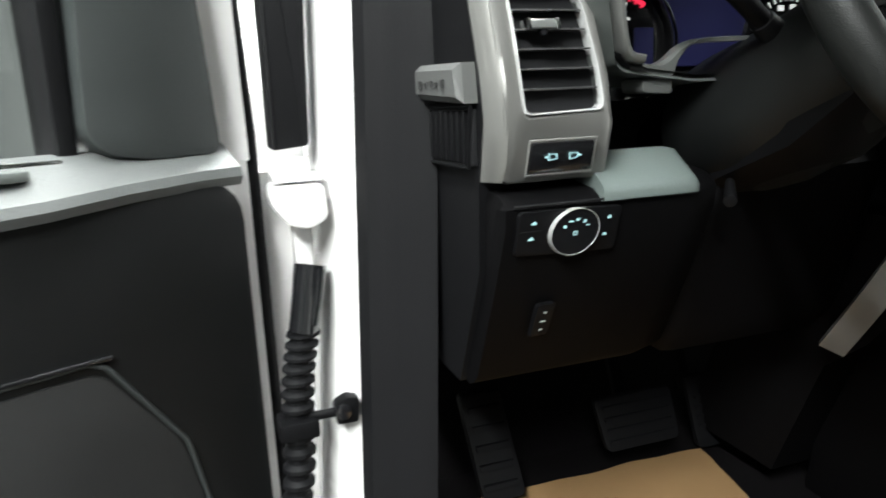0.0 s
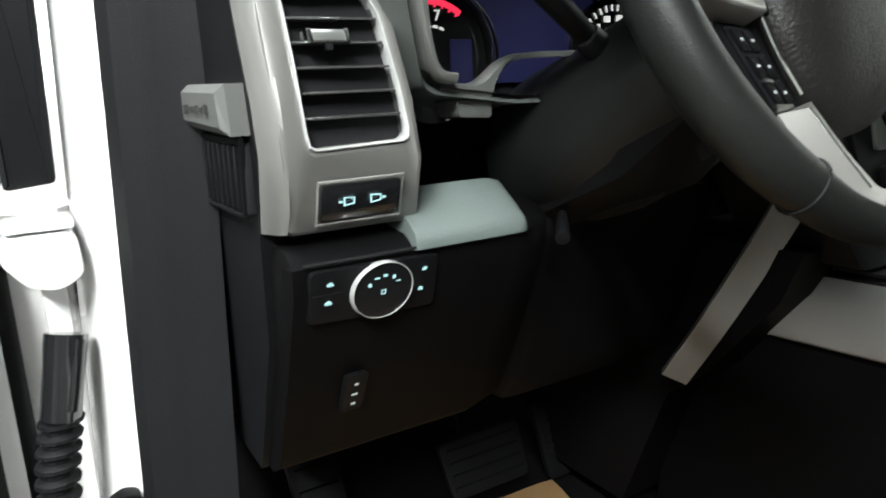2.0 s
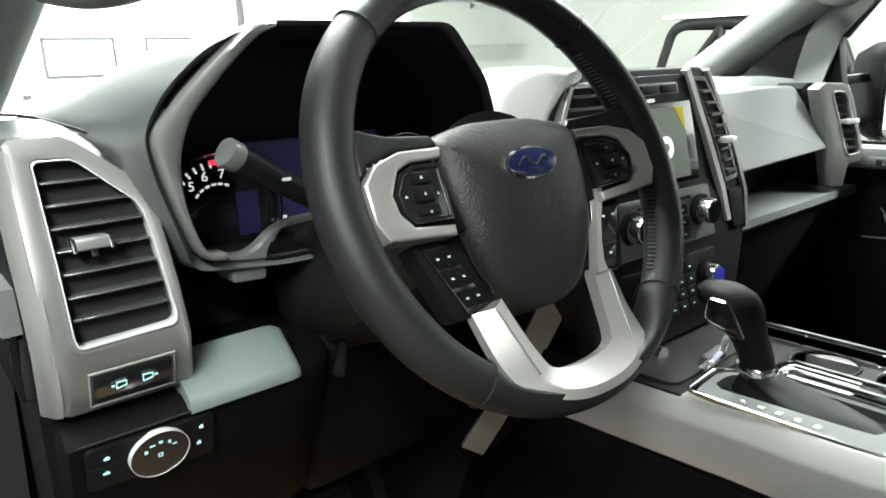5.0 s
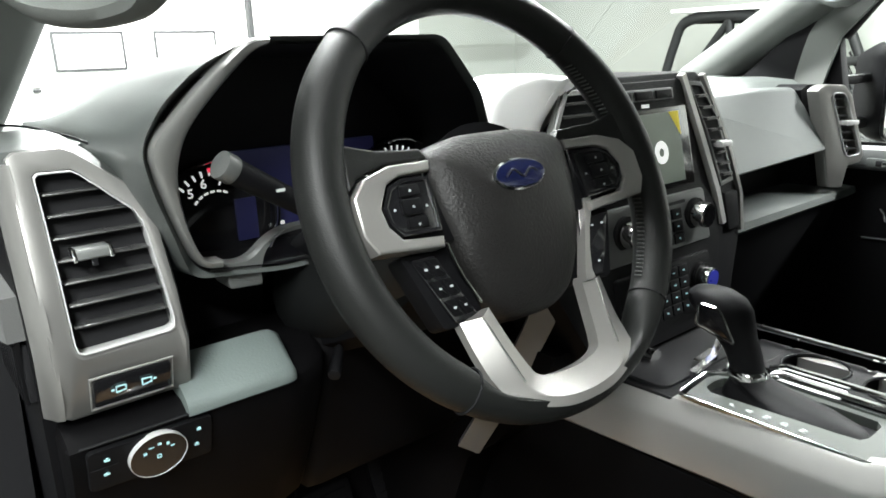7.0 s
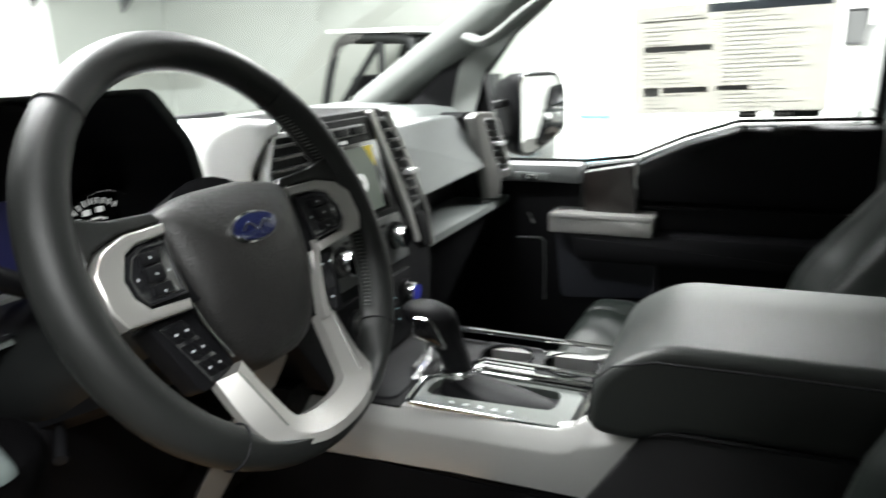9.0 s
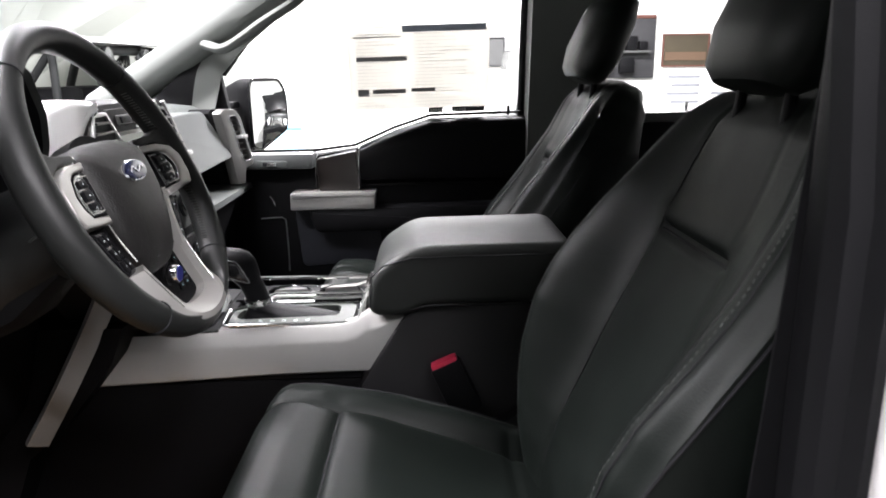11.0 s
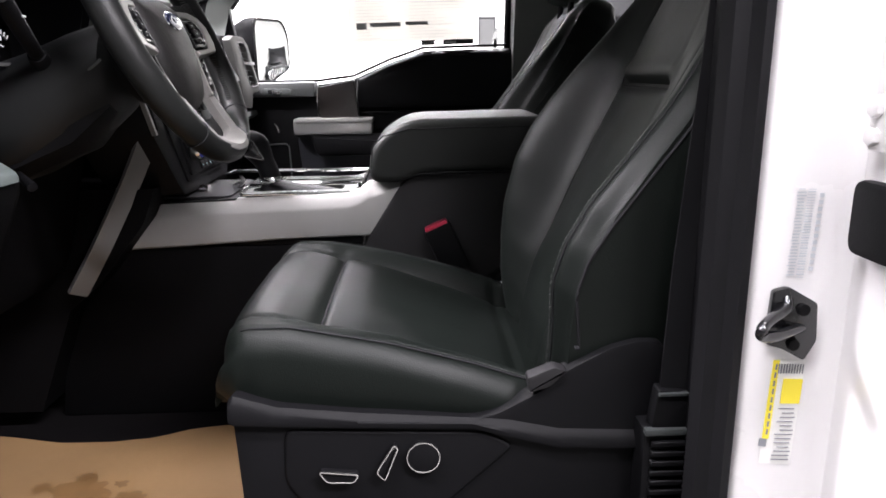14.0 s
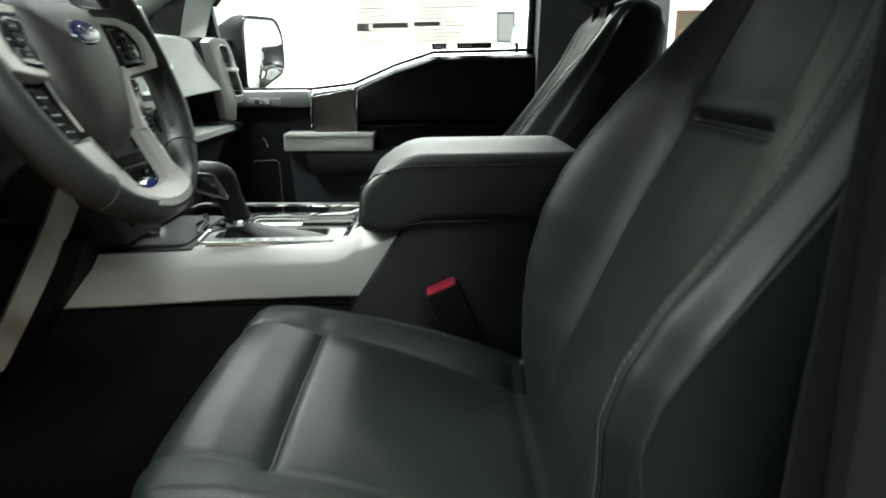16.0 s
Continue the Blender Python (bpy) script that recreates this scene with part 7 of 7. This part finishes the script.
# dark pickup parked beyond the passenger side, and pinned papers
tk = thing("parked_truck", pose(4.2, -1.6, 0), "dark parked truck with a pale tail lamp", "vehicle")
part("body", slab(rounded([(-2.2, 0.5), (-2.2, 1.12), (-1.12, 1.18), (-1.08, 0.5)], 0.08), "yz", 3.6, 5.2, 0.04), UTVBODY, tk)
part("cab", slab(rounded([(-1.42, 1.15), (-1.40, 1.66), (-1.22, 1.68), (-1.14, 1.17)], 0.05), "yz", 3.7, 5.1, 0.03), UTVBODY, tk)
part("window", slab(rounded([(-1.38, 1.22), (-1.37, 1.60), (-1.24, 1.61), (-1.20, 1.22)], 0.03), "yz", 3.68, 3.7), PIANO, tk)
part("tail_lamp", box(3.56, 3.70, -1.34, -1.26, 1.02, 1.20, 0.01), LABEL, tk, "pale tail lamp")
part("bumper", box(3.65, 5.15, -1.12, -1.0, 0.55, 0.75, 0.02), CHROME, tk)
for y in (-1.95, -1.42):
    part("wheel", cyl((3.55, y, 0.30), (3.8, y, 0.30), 0.30, seg=32, bevel=0.03), RUBBER, tk)
for y0, y1, z0, z1, m, nm, lab in ((-2.84, -3.30, 1.52, 1.83, POSTER, "poster", "brown and yellow landscape poster"), (-2.86, -3.28, 0.98, 1.50, LABEL, "pinned_paper", "white pinned notice sheet"), (-3.30, -3.75, 0.98, 1.34, LABEL, "notice_board", "white notice with dark bands")):
    ob = thing(nm, pose(5.78, (y0 + y1) / 2, z0), lab + " on the wall", "poster")
    part("sheet", box(5.78, 5.797, y1, y0, z0, z1), m, ob)
    if nm == "poster":
        part("band", box(5.774, 5.782, y1 + 0.03, y0 - 0.03, z0 + 0.06, z0 + 0.14), BROWN, ob)
        part("rim", frame_ring([(y1, z0), (y0, z0), (y0, z1), (y1, z1)], [(y1 + 0.015, z0 + 0.015), (y0 - 0.015, z0 + 0.015), (y0 - 0.015, z1 - 0.015), (y1 + 0.015, z1 - 0.015)], "yz", 5.772, 5.782), REDBROWN, ob)
    else:
        for i in range(4):
            part("print", box(5.776, 5.782, y1 + 0.05, y0 - 0.05 - 0.04 * (i % 2), z1 - 0.09 - 0.08 * i, z1 - 0.06 - 0.08 * i), INK, ob)

fn = thing("framed_notice", pose(5.79, -1.22, 1.55), "small dark framed notice on the white wall", "picture frame")
part("frame", frame_ring([(-1.31, 1.546), (-1.139, 1.546), (-1.139, 1.82), (-1.31, 1.82)], [(-1.295, 1.561), (-1.154, 1.561), (-1.154, 1.805), (-1.295, 1.805)], "yz", 5.77, 5.797, 0.003), LINE, fn)
part("sheet", box(5.785, 5.797, -1.296, -1.153, 1.56, 1.806), GREYPLASTIC, fn)

CT = pose(3.75, -5.35, 0, 0, 0, 25)
ct = thing("parked_jeep", CT, "dark parked off-road car with a slatted front and round lamps", "vehicle")


def car(name, bm, m, label=""):
    bm.transform(CT)
    return part(name, bm, m, ct, label)


car("body", slab(rounded([(-1.3, 0.55), (-1.3, 1.02), (0.1, 1.12), (0.35, 1.12), (0.35, 0.55)], 0.06), "yz", -0.78, 0.78, 0.05, 3), UTVBODY)
car("cabin", slab(rounded([(-1.28, 1.05), (-1.2, 1.72), (-0.55, 1.74), (-0.30, 1.10)], 0.06), "yz", -0.68, 0.68, 0.05, 3), UTVBODY)
g = slab(rounded([(-0.58, 1.20), (0.58, 1.20), (0.52, 1.62), (-0.52, 1.62)], 0.05), "xz", -0.004, 0.004)
car("windscreen", shear_y(g, -0.40, 1.95), PIANO, "dark windscreen glass")
for i in range(7):
    car("grille_slot", box(-0.27 + 0.09 * i - 0.025, -0.27 + 0.09 * i + 0.025, 0.345, 0.365, 0.72, 1.00, 0.008), CHROME)
for x in (-0.5, 0.5):
    car("headlamp", cyl((x, 0.33, 0.88), (x, 0.375, 0.88), 0.11, seg=28, bevel=0.012), LABEL, "pale round headlamp")
    car("wheel", cyl((x * 1.35 - 0.12, 0.05, 0.38), (x * 1.35 + 0.12, 0.05, 0.38), 0.38, seg=32, bevel=0.03), RUBBER, "black off-road tyre")
    car("rear_wheel", cyl((x * 1.35 - 0.12, -1.0, 0.38), (x * 1.35 + 0.12, -1.0, 0.38), 0.38, seg=32, bevel=0.03), RUBBER, "black off-road tyre")
    car("fender", slab(rounded([(-0.40, 0.80), (-0.30, 0.90), (0.36, 0.90), (0.45, 0.78), (0.40, 0.76), (0.30, 0.84), (-0.28, 0.84), (-0.36, 0.76)], 0.02), "yz", x * 1.35 - 0.14, x * 1.35 + 0.14, 0.015), HARD)
car("bumper", box(-0.72, 0.72, 0.36, 0.50, 0.50, 0.64, 0.03), HARD)

# small sewn tag on the passenger seat
seat_tag = [o for o in scene.objects if o.name.startswith("passenger_seat")]
if seat_tag:
    part("sewn_tag", box(0.518, 0.534, -0.836, -0.830, 1.288, 1.308, 0.001), LABEL, seat_tag[0], "small pale sewn tag")

tbd = thing("tool_board", pose(5.78, -2.45, 1.45), "grey wall board with a red-brown top edge and dark tools", "tool board")
part("board", box(5.755, 5.796, -2.76, -2.12, 1.42, 1.97, 0.004), LINE, tbd)
part("top_edge", box(5.75, 5.796, -2.76, -2.12, 1.972, 2.005, 0.004), REDBROWN, tbd, "red-brown top edge")
part("ledge", box(5.66, 5.755, -2.70, -2.16, 1.655, 1.675, 0.003), GREYPLASTIC, tbd, "pale narrow ledge")
for y, w, z, h in ((-2.26, 0.05, 1.68, 0.10), (-2.38, 0.06, 1.68, 0.06), (-2.52, 0.05, 1.68, 0.13), (-2.63, 0.04, 1.68, 0.08), (-2.30, 0.04, 1.48, 0.12), (-2.48, 0.07, 1.47, 0.14)):
    part("tool", box(5.68, 5.754, y - w, y + w, z, z + h, 0.008), HARD, tbd)

# Unseen pane, added so that the rear of the cushion lies in shadow.
tagged(part("rear_dimming_pane", loft([[(-0.80, -0.98, 1.37), (-0.80, -1.80, 1.37)], [(-0.69, -0.98, 1.80), (-0.69, -1.80, 1.80)]], caps=False, closed=False), DIMGLASS), "unseen dark rear side pane, added to dim the lamp behind", "window", kind="structure")
